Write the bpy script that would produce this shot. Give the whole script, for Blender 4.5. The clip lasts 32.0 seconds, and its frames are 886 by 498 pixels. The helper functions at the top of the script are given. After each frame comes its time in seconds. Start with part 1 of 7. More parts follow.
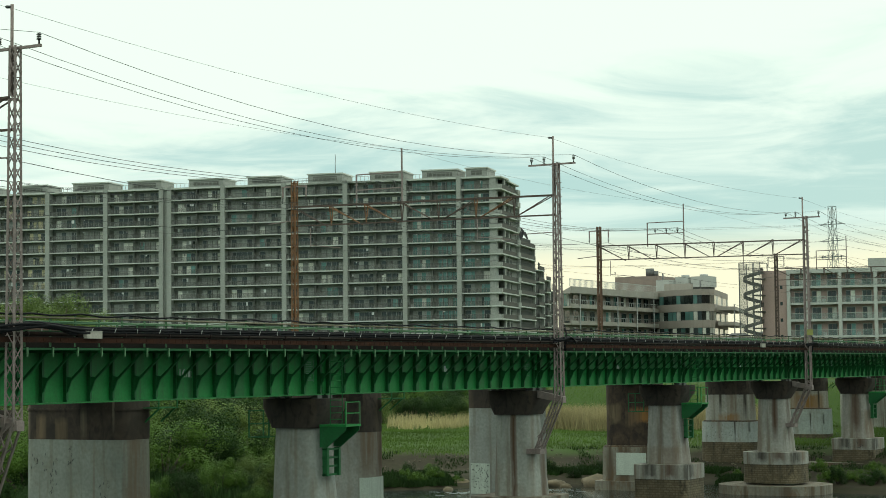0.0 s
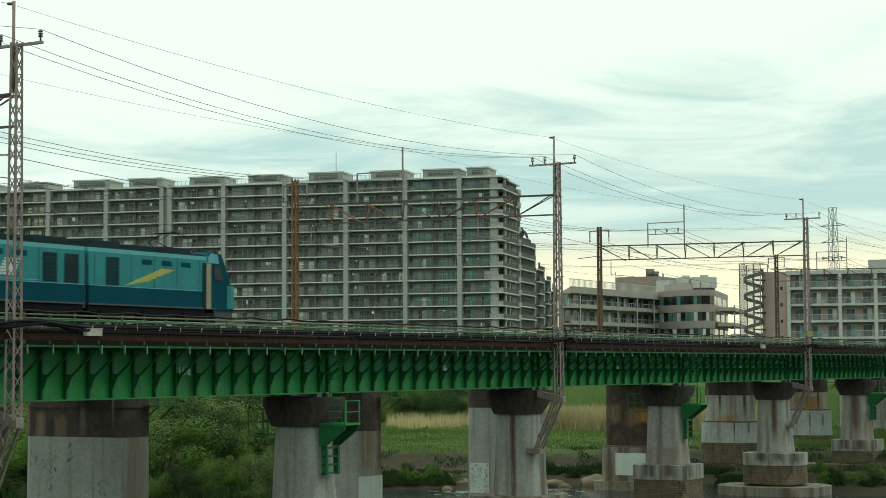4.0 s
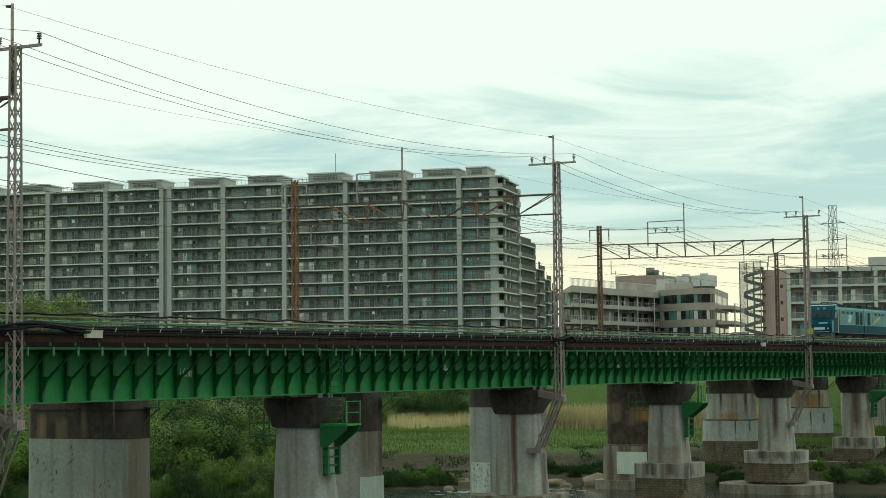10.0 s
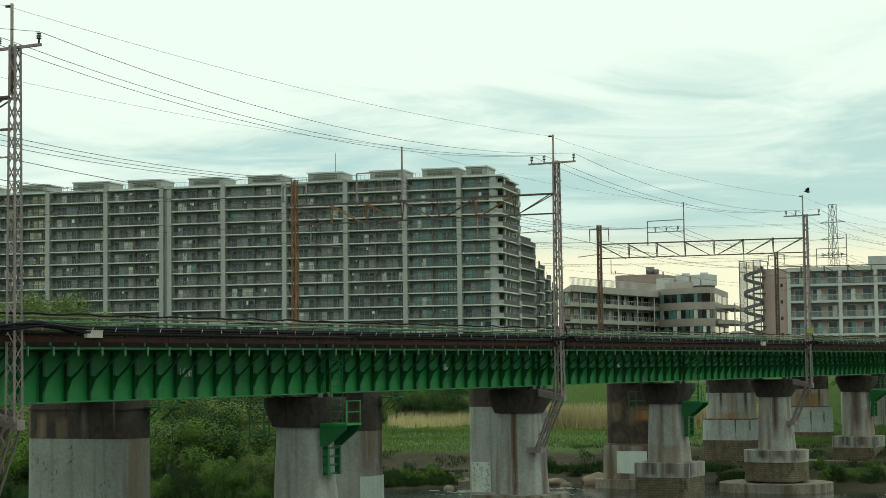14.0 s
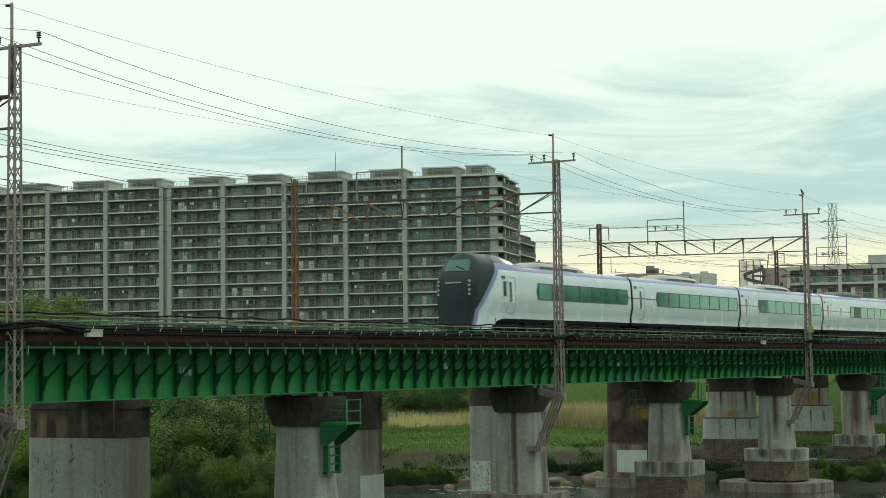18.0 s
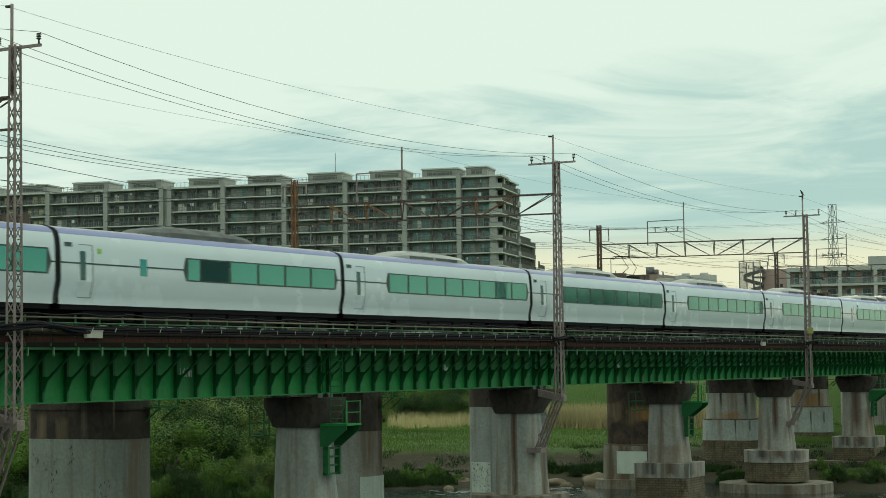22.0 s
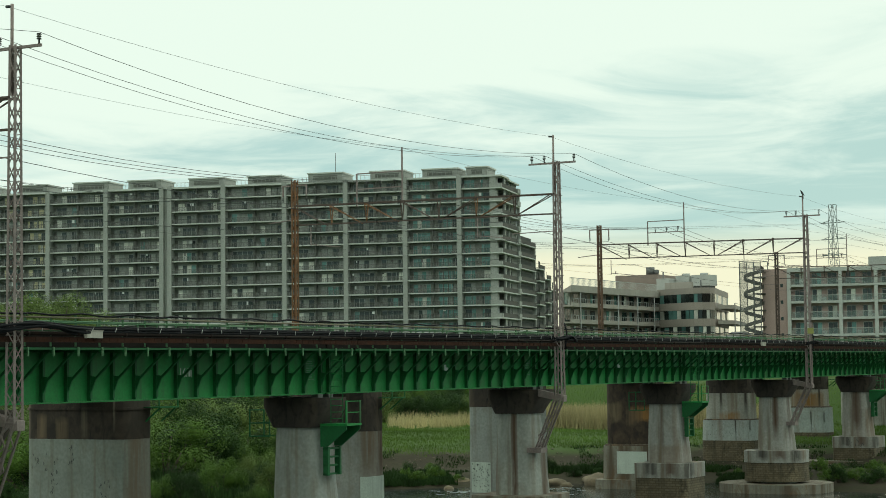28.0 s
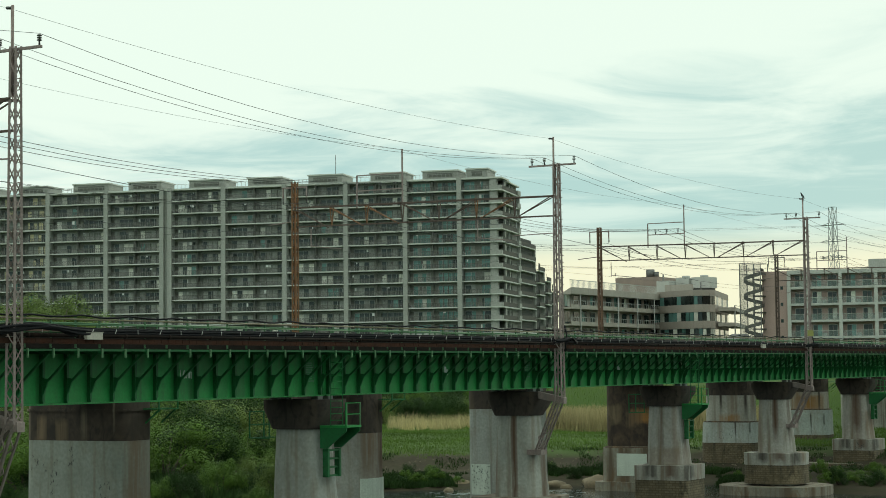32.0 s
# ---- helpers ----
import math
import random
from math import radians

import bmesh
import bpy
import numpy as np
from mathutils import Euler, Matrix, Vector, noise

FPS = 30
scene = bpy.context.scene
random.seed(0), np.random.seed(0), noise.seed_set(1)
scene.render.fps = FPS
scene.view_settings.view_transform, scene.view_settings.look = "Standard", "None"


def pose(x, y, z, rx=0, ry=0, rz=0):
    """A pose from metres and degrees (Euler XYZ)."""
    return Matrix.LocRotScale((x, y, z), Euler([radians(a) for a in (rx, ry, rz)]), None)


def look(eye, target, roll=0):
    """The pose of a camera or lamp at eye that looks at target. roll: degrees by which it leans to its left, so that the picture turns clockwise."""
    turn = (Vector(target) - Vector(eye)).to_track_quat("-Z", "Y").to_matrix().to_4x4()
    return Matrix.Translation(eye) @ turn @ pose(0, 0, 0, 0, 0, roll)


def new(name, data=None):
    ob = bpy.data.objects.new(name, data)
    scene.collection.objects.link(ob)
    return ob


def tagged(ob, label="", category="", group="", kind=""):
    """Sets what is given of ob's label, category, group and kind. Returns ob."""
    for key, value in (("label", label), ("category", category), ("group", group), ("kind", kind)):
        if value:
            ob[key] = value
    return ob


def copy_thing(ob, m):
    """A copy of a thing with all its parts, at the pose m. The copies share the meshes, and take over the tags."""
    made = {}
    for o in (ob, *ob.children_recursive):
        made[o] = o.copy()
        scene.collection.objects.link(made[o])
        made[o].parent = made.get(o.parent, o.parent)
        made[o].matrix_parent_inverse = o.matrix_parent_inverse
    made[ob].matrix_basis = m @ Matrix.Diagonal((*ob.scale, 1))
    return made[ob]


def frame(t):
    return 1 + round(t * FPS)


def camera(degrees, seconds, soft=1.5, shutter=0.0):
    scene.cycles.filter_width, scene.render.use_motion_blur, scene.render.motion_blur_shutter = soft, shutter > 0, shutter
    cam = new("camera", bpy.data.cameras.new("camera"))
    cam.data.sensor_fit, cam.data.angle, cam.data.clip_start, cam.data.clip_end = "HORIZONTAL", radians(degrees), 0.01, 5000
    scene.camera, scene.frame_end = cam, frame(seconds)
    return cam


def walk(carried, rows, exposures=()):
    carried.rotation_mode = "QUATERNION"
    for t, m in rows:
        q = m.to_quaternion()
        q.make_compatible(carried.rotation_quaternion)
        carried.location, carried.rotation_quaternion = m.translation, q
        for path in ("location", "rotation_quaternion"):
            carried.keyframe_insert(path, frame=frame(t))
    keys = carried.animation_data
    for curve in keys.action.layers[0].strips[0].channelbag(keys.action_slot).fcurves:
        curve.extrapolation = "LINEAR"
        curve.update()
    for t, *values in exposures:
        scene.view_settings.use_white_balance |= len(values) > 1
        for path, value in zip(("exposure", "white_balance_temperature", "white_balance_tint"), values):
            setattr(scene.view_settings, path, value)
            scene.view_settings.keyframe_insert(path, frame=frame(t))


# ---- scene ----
# camera: a tripod on the near levee, with a slight shake
cam = camera(27.53, 32.0, soft=0.9, shutter=0.2)
EYE = (0.0, 0.0, 10.6)


def aim(yaw, tilt, lean):
    a, b = radians(29.167 + yaw), radians(3.687 + tilt)
    to = (EYE[0] + 100 * math.cos(b) * math.cos(a), EYE[1] + 100 * math.cos(b) * math.sin(a), EYE[2] + 100 * math.sin(b))
    return look(EYE, to, -0.724 + lean)


SHAKE = [
    (0, -0.007, 0.061, 0.10), (0.5, -0.007, 0.061, 0.10), (1, -0.021, 0.057, 0.28), (1.5, -0.009, 0.111, 0.03),
    (2, -0.030, 0.047, 0.35), (2.5, -0.048, 0.045, 0.63), (3, -0.006, 0.053, 0.53), (3.5, 0.009, 0.038, 0.38),
    (5.5, -0.013, 0.034, 0.59), (6, -0.002, 0.040, -0.13), (6.5, -0.007, 0.006, 0.10), (7, 0.000, -0.002, -0.00),
    (7.5, 0.020, 0.004, 0.08), (8.5, 0.020, 0.006, 0.10), (9, 0.021, 0.014, 0.06), (9.5, 0.021, 0.029, 0.04),
    (10, 0.005, 0.035, 0.07), (10.5, -0.004, 0.007, 0.08), (11, 0.000, -0.002, 0), (12, 0.005, -0.015, 0.03),
    (13, 0.005, -0.030, 0.00), (14, 0.002, 0.019, 0.01), (14.5, 0, -0.008, 0.00), (16.5, 0, 0.019, 0.00),
    (17, 0.002, -0.009, 0.01), (17.5, 0.008, -0.021, -0.02), (18, 0.002, -0.013, -0.02), (18.5, 0.000, -0.002, 0),
    (19, 0.008, 0.000, 0.01), (19.5, 0.000, 0.040, 0.03), (20, 0.008, 0.029, 0.02), (20.5, 0.002, 0.040, 0.03),
    (21, 0.002, 0.029, 0.01), (22, 0.000, 0.026, 0), (22.5, 0.000, 0.028, 0.00), (23, 0.000, 0.000, 0.00),
    (23.5, 0.014, 0.041, 0.06), (24, -0.003, 0.065, 0.06), (24.5, 0.002, 0.035, 0.06), (25, 0.005, 0.008, 0.00),
    (25.5, 0.019, 0.033, -0.01), (27.5, 0.014, 0.009, 0.07), (28, 0.005, 0.029, 0.01), (28.5, 0.000, 0.008, 0.06),
    (29, 0.017, 0.034, 0.09), (29.5, 0.020, 0.088, 0.10), (30, 0.020, 0.061, 0.10), (30.5, 0.018, 0.088, 0.10),
    (31, 0.005, 0.056, 0.01), (31.5, 0.000, 0.040, 0.03), (32, 0.006, 0.089, 0.08),
]
walk(cam, [(t, aim(a, b, c)) for t, a, b, c in SHAKE], [(0, -0.12, 6700, -1), (12, -0.15, 6700, -1), (16, -0.18, 6700, -1), (18.2, -0.17, 6700, 0), (19, -0.28, 6700, -2.5), (23, -0.36, 6700, -4), (25.5, -0.33, 6700, -3.5), (27.5, -0.24, 6700, -2), (32, -0.21, 6700, -1)])

# ---- light: a bright overcast evening sky, the low sun veiled behind the far bank
SUN_ELEV, SUN_AZ = 16.0, 12.0  # degrees; azimuth from +X towards +Y
sun = new("sun", bpy.data.lights.new("sun", "SUN"))
sun.data.energy, sun.data.angle, sun.data.color = 0.6, radians(14), (1.0, 0.93, 0.8)
se, sa = radians(SUN_ELEV), radians(SUN_AZ)
sun.matrix_world = look((math.cos(se) * math.cos(sa) * 50, math.cos(se) * math.sin(sa) * 50, math.sin(se) * 50), (0, 0, 0))

world = bpy.data.worlds.new("world")
scene.world = world
world.use_nodes = True
wn, wl = world.node_tree.nodes, world.node_tree.links
wn.clear()


def wnode(kind, **values):
    n = wn.new(kind)
    for k, v in values.items():
        n.inputs[k].default_value = v
    return n


def wmath(op, a, b=None, clamp=False):
    n = wn.new("ShaderNodeMath")
    n.operation, n.use_clamp = op, clamp
    n.inputs[2].default_value = 1.0
    for i, v in enumerate((a, b)):
        if v is None:
            continue
        if isinstance(v, (int, float)):
            n.inputs[i].default_value = v
        else:
            wl.new(v, n.inputs[i])
    return n.outputs[0]


def wmix(f, a, b):
    n = wn.new("ShaderNodeMix")
    n.data_type = "RGBA"
    for i, v in ((0, f), (6, a), (7, b)):
        if isinstance(v, (int, float, tuple)):
            n.inputs[i].default_value = v
        else:
            wl.new(v, n.inputs[i])
    return n.outputs[2]


def wstep(v, lo, hi):
    n = wn.new("ShaderNodeMapRange")
    n.interpolation_type = "SMOOTHSTEP"
    wl.new(v, n.inputs[0])
    n.inputs[1].default_value, n.inputs[2].default_value = lo, hi
    return n.outputs[0]


coord = wn.new("ShaderNodeTexCoord")
axes = wn.new("ShaderNodeSeparateXYZ")
wl.new(coord.outputs["Generated"], axes.inputs[0])
dx, dy, dz = axes.outputs
up = wmath("MAXIMUM", dz, 0.0)
lift = wmath("ADD", up, 0.06)
flat = wn.new("ShaderNodeCombineXYZ")
wl.new(wmath("DIVIDE", dx, lift), flat.inputs[0])
wl.new(wmath("DIVIDE", dy, lift), flat.inputs[1])
cloud = wnode("ShaderNodeTexNoise", Scale=1.25, Detail=10.0, Roughness=0.6, Distortion=0.7)
wl.new(flat.outputs[0], cloud.inputs["Vector"])
wisp = wnode("ShaderNodeTexNoise", Scale=0.2, Detail=4.0, Roughness=0.5)
wl.new(flat.outputs[0], wisp.inputs["Vector"])
# cloud cover: thinner in a band low over the far bank
cover = wmath("ADD", wmath("MULTIPLY", cloud.outputs[0], 0.8), wmath("MULTIPLY", wisp.outputs[0], 0.2))
cover = wmath("ADD", cover, wmath("MULTIPLY", wmath("SUBTRACT", dz, 0.122), 4.6))
cover = wmath("ADD", cover, wmath("MULTIPLY", wmath("SUBTRACT", dy, 0.47), 0.42))
cover = wstep(cover, 0.33, 0.66)
sky = wn.new("ShaderNodeTexSky")
sky.sky_type, sky.sun_disc, sky.sun_elevation, sky.sun_rotation = "NISHITA", False, radians(SUN_ELEV), radians(90 - SUN_AZ)
sky_scaled = wn.new("ShaderNodeVectorMath")
sky_scaled.operation = "SCALE"
wl.new(sky.outputs[0], sky_scaled.inputs[0])
sky_scaled.inputs["Scale"].default_value = 0.03
blue = wmix(0.93, sky_scaled.outputs[0], (0.55, 0.80, 0.835, 1))
# thin level streaks of cloud low over the far bank
level = wn.new("ShaderNodeCombineXYZ")
wl.new(wmath("MULTIPLY", dx, 3.0), level.inputs[0])
wl.new(wmath("MULTIPLY", dy, 3.0), level.inputs[1])
wl.new(wmath("MULTIPLY", dz, 38.0), level.inputs[2])
strata = wnode("ShaderNodeTexNoise", Scale=1.6, Detail=7.0, Roughness=0.6, Distortion=0.5)
wl.new(level.outputs[0], strata.inputs["Vector"])
thin = wmath("MULTIPLY", wmath("MULTIPLY", wstep(strata.outputs[0], 0.44, 0.66), 0.6), wmath("SUBTRACT", 1.0, wstep(dz, 0.11, 0.17)))
cover = wmath("MAXIMUM", cover, thin)
veil = wmix(cover, blue, (1.02, 1.13, 1.08, 1))
glow = wmath("MULTIPLY", wmath("SUBTRACT", 1.0, wstep(dz, 0.053, 0.08)), wstep(dx, 0.2, 0.8))
final = wmix(glow, veil, (1.13, 1.07, 0.83, 1))
back = wn.new("ShaderNodeBackground")
wl.new(final, back.inputs[0])
# an overcast sky is brightest overhead
wl.new(wmath("MULTIPLY_ADD", wstep(dz, 0.22, 0.85), 0.45), back.inputs[1])
wout = wn.new("ShaderNodeOutputWorld")
wl.new(back.outputs[0], wout.inputs[0])


# ---- materials
def mat(name, col, rough=0.75, metal=0.0, var=0.25, scale=0.6, grain=12.0, bump=0.15, streak=0.0, streak_col=(0.08, 0.05, 0.03),
        streak_scale=2.0, island=0.0, spec=0.5, coat=0.0, alpha=1.0, fleck=0.55,
        streak_edge=(0.5, 0.72), stain=0.0, stain_col=(0.05, 0.035, 0.025), stain_scale=0.45):
    m = bpy.data.materials.new(name)
    m.use_nodes = True
    n, l = m.node_tree.nodes, m.node_tree.links
    b = n["Principled BSDF"]
    b.inputs["Roughness"].default_value, b.inputs["Metallic"].default_value = rough, metal
    b.inputs["Specular IOR Level"].default_value = spec
    b.inputs["Coat Weight"].default_value, b.inputs["Alpha"].default_value = coat, alpha
    tc = n.new("ShaderNodeTexCoord")
    big = n.new("ShaderNodeTexNoise")
    big.inputs["Scale"].default_value, big.inputs["Detail"].default_value = scale, 6
    fine = n.new("ShaderNodeTexNoise")
    fine.inputs["Scale"].default_value, fine.inputs["Detail"].default_value = grain, 5
    l.new(tc.outputs["Object"], big.inputs["Vector"])
    l.new(tc.outputs["Object"], fine.inputs["Vector"])

    def mix(f, a, c, blend="MIX"):
        x = n.new("ShaderNodeMix")
        x.data_type, x.blend_type = "RGBA", blend
        for i, v in ((0, f), (6, a), (7, c)):
            if isinstance(v, (int, float, tuple)):
                x.inputs[i].default_value = v
            else:
                l.new(v, x.inputs[i])
        return x.outputs[2]

    def span(v, lo, hi):
        x = n.new("ShaderNodeMapRange")
        l.new(v, x.inputs[0])
        x.inputs[1].default_value, x.inputs[2].default_value = lo, hi
        return x.outputs[0]

    lo = tuple(c * (1 - var) for c in col) + (1,)
    hi = tuple(min(1, c * (1 + var)) for c in col) + (1,)
    c = mix(span(big.outputs[0], 0.3, 0.7), lo, hi)
    if fleck:
        c = mix(span(fine.outputs[0], 0.35, 0.75), c, mix(fleck, c, tuple(v * 0.55 for v in col) + (1,)))
    if streak:
        mp = n.new("ShaderNodeMapping")
        mp.inputs["Scale"].default_value = (streak_scale, streak_scale, streak_scale * 0.06)
        l.new(tc.outputs["Object"], mp.inputs["Vector"])
        st = n.new("ShaderNodeTexNoise")
        st.inputs["Scale"].default_value, st.inputs["Detail"].default_value = 1.0, 5
        l.new(mp.outputs[0], st.inputs["Vector"])
        f = n.new("ShaderNodeMath")
        f.operation = "MULTIPLY"
        l.new(span(st.outputs[0], *streak_edge), f.inputs[0])
        f.inputs[1].default_value = streak
        c = mix(f.outputs[0], c, tuple(streak_col) + (1,))
    if stain:
        blot = n.new("ShaderNodeTexNoise")
        blot.inputs["Scale"].default_value, blot.inputs["Detail"].default_value = stain_scale, 9
        blot.inputs["Roughness"].default_value, blot.inputs["Distortion"].default_value = 0.62, 1.2
        squash = n.new("ShaderNodeMapping")
        squash.inputs["Scale"].default_value = (1, 1, 0.5)
        l.new(tc.outputs["Object"], squash.inputs["Vector"])
        l.new(squash.outputs[0], blot.inputs["Vector"])
        f = n.new("ShaderNodeMath")
        f.operation = "MULTIPLY"
        l.new(span(blot.outputs[0], 0.5, 0.66), f.inputs[0])
        f.inputs[1].default_value = stain
        c = mix(f.outputs[0], c, tuple(stain_col) + (1,))
    if island:
        g = n.new("ShaderNodeNewGeometry")
        o = n.new("ShaderNodeObjectInfo")
        h = n.new("ShaderNodeHueSaturation")
        add = n.new("ShaderNodeMath")
        l.new(g.outputs["Random Per Island"], add.inputs[0])
        l.new(o.outputs["Random"], add.inputs[1])
        x = n.new("ShaderNodeMapRange")
        l.new(add.outputs[0], x.inputs[0])
        x.inputs[2].default_value = 2.0
        x.inputs[3].default_value, x.inputs[4].default_value = 1 - island, 1 + island
        l.new(x.outputs[0], h.inputs["Value"])
        l.new(c, h.inputs["Color"])
        c = h.outputs[0]
    l.new(c, b.inputs["Base Color"])
    r = n.new("ShaderNodeMapRange")
    l.new(big.outputs[0], r.inputs[0])
    r.inputs[3].default_value, r.inputs[4].default_value = max(0.03, rough - 0.12), min(1, rough + 0.12)
    l.new(r.outputs[0], b.inputs["Roughness"])
    if bump:
        bp = n.new("ShaderNodeBump")
        bp.inputs["Strength"].default_value, bp.inputs["Distance"].default_value = bump, 0.03
        l.new(fine.outputs[0], bp.inputs["Height"])
        l.new(bp.outputs[0], b.inputs["Normal"])
    return m


GREEN = mat("green_paint", (0.016, 0.22, 0.046), 0.55, var=0.3, scale=0.5, grain=9, streak=0.55, streak_col=(0.03, 0.07, 0.03), streak_scale=3)
GREEN_PALE = mat("weathered_green_paint", (0.062, 0.15, 0.066), 0.65, var=0.2, scale=1.2)
# same green made paler: light on the bracket ends is in the colour
GREEN_HOOK = mat("chalky_green_paint", (0.12, 0.25, 0.125), 0.7, var=0.2, scale=1.2)
CONC_RUST = mat("rust_brown_old_masonry", (0.072, 0.048, 0.031), 0.9, var=0.5, scale=1.4, grain=4, stain=0.92, stain_col=(0.018, 0.014, 0.011), stain_scale=1.5, streak=0.7, streak_col=(0.22, 0.13, 0.05), streak_scale=0.7)
# darker green; on the near girder ribs and brackets it puts in shade
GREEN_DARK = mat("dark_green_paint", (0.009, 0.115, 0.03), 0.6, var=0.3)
BROWN_PIPE = mat("rusty_brown_steel", (0.046, 0.018, 0.010), 0.9, var=0.4, spec=0.2, scale=1.5, streak=0.3, streak_col=(0.04, 0.03, 0.025))
CABLE = mat("black_rubber_cable", (0.010, 0.010, 0.012), 0.75, var=0.2, bump=0, spec=0.15)
CLIP = mat("white_cable_tie", (0.45, 0.45, 0.43), 0.5, var=0.05, bump=0)
SIGN_BOX = mat("faded_beige_enamel", (0.45, 0.42, 0.36), 0.6, var=0.12)
CONC = mat("pale_concrete", (0.31, 0.315, 0.285), 0.85, var=0.18, scale=0.45, grain=6, streak=0.7, streak_col=(0.11, 0.072, 0.042), streak_scale=1.9, streak_edge=(0.5, 0.68), stain=0.22, stain_scale=0.9, stain_col=(0.16, 0.115, 0.07))
CONC_B = mat("stained_concrete", (0.25, 0.23, 0.185), 0.88, var=0.25, scale=0.4, grain=6, streak=0.9, streak_col=(0.095, 0.068, 0.042), streak_scale=1.5, streak_edge=(0.45, 0.62), stain=0.75, stain_scale=1.0, stain_col=(0.13, 0.075, 0.035))
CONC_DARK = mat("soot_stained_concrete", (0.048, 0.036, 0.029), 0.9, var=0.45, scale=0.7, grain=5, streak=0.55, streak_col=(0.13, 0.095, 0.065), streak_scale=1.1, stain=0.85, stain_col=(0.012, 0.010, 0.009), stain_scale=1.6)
# deck colour taken near black to hold the shade behind the walkway edge
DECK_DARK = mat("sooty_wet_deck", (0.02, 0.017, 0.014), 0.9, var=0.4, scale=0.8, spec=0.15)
CONC_WET = mat("damp_river_concrete", (0.165, 0.135, 0.088), 0.9, var=0.3, scale=0.8, grain=5, streak=0.6, streak_col=(0.04, 0.035, 0.025), stain=0.7, stain_col=(0.03, 0.026, 0.018), stain_scale=1.7)
CONC_R = mat("rust_streaked_concrete", (0.335, 0.325, 0.285), 0.87, var=0.2, scale=0.6, grain=6, streak=0.8, streak_col=(0.125, 0.082, 0.05), streak_scale=3.0, streak_edge=(0.47, 0.66), stain=0.35, stain_col=(0.15, 0.105, 0.065), stain_scale=1.1)
PATCH = mat("white_overpaint", (0.58, 0.64, 0.56), 0.8, stain=0.15, streak=0.3, var=0.08, scale=0.8)
SCRAWL = mat("black_spray_paint", (0.04, 0.045, 0.045), 0.7, var=0.2, bump=0)
STEEL = mat("weathered_galvanised_steel", (0.27, 0.215, 0.20), 0.65, 0.1, var=0.25, scale=2, streak=0.35, streak_col=(0.13, 0.07, 0.05))
RUST = mat("rusted_steel", (0.23, 0.115, 0.055), 0.85, 0.1, var=0.35, scale=1.5, streak=0.4, streak_col=(0.10, 0.05, 0.03))
RUST_MID = mat("half_rusted_steel", (0.17, 0.10, 0.065), 0.85, 0.1, var=0.4, scale=1.5, streak=0.4, streak_col=(0.08, 0.06, 0.05))
RUST_DULL = mat("dull_brown_steel", (0.10, 0.07, 0.057), 0.8, 0.1, var=0.3, scale=1.5)
STEEL_GREY = mat("dull_grey_steel", (0.15, 0.15, 0.145), 0.55, 0.4, var=0.2)
WIRE = mat("dark_wire", (0.06, 0.06, 0.06), 0.5, 0.5, var=0.1, bump=0)
PORCELAIN = mat("dark_porcelain", (0.03, 0.03, 0.03), 0.3, var=0.1, bump=0)
BALLAST = mat("grey_ballast", (0.055, 0.048, 0.042), 0.95, var=0.4, scale=4, grain=25, bump=0.8)
TIE = mat("concrete_sleeper", (0.13, 0.12, 0.105), 0.9, var=0.2)
RAIL = mat("rusty_rail_steel", (0.14, 0.09, 0.07), 0.45, 0.8, var=0.2)
PALE_RAIL = mat("faded_tan_pipe", (0.21, 0.18, 0.115), 0.7, var=0.2, scale=1)


# ---- mesh helpers
def part(name, bm, material, parent=None, label=""):
    me = bpy.data.meshes.new(name)
    bm.to_mesh(me)
    bm.free()
    me.materials.append(material)
    ob = new(name, me)
    if parent is not None:
        ob.parent = parent
    if label:
        ob["label"] = label
    return ob


def again(ob, m, parent=None):
    """One more piece on the same mesh, at the pose m in its parent's space."""
    o = new(ob.name.split(".")[0], ob.data)
    o.parent = parent if parent is not None else ob.parent
    o.matrix_basis = m
    if "label" in ob:
        o["label"] = ob["label"]
    return o


def thing(name, x=0, y=0, z=0, rz=0, label="", category="", group="", kind=""):
    e = new(name)
    e.matrix_basis = pose(x, y, z, 0, 0, rz)
    e.empty_display_size = 0.3
    return tagged(e, label, category, group, kind)


def box(bm, x0, x1, y0, y1, z0, z1):
    v = [bm.verts.new((x, y, z)) for x in (x0, x1) for y in (y0, y1) for z in (z0, z1)]
    for f in ((0, 1, 3, 2), (4, 6, 7, 5), (0, 4, 5, 1), (2, 3, 7, 6), (0, 2, 6, 4), (1, 5, 7, 3)):
        bm.faces.new([v[i] for i in f])
    return bm


def a_box(*c):
    return box(bmesh.new(), *c)


def bar(bm, p, q, w, h=None):
    """A square bar from p to q."""
    p, q, h = Vector(p), Vector(q), h or w
    d = (q - p).normalized()
    s = d.cross(Vector((0, 0, 1)))
    s = (s.normalized() if s.length > 1e-3 else Vector((1, 0, 0)))
    u = s.cross(d)
    s, u = s * (w / 2), u * (h / 2)
    v = [bm.verts.new(e + a * s + b * u) for e in (p, q) for a, b in ((-1, -1), (1, -1), (1, 1), (-1, 1))]
    for f in ((3, 2, 1, 0), (4, 5, 6, 7), (0, 1, 5, 4), (1, 2, 6, 5), (2, 3, 7, 6), (3, 0, 4, 7)):
        bm.faces.new([v[i] for i in f])
    return bm


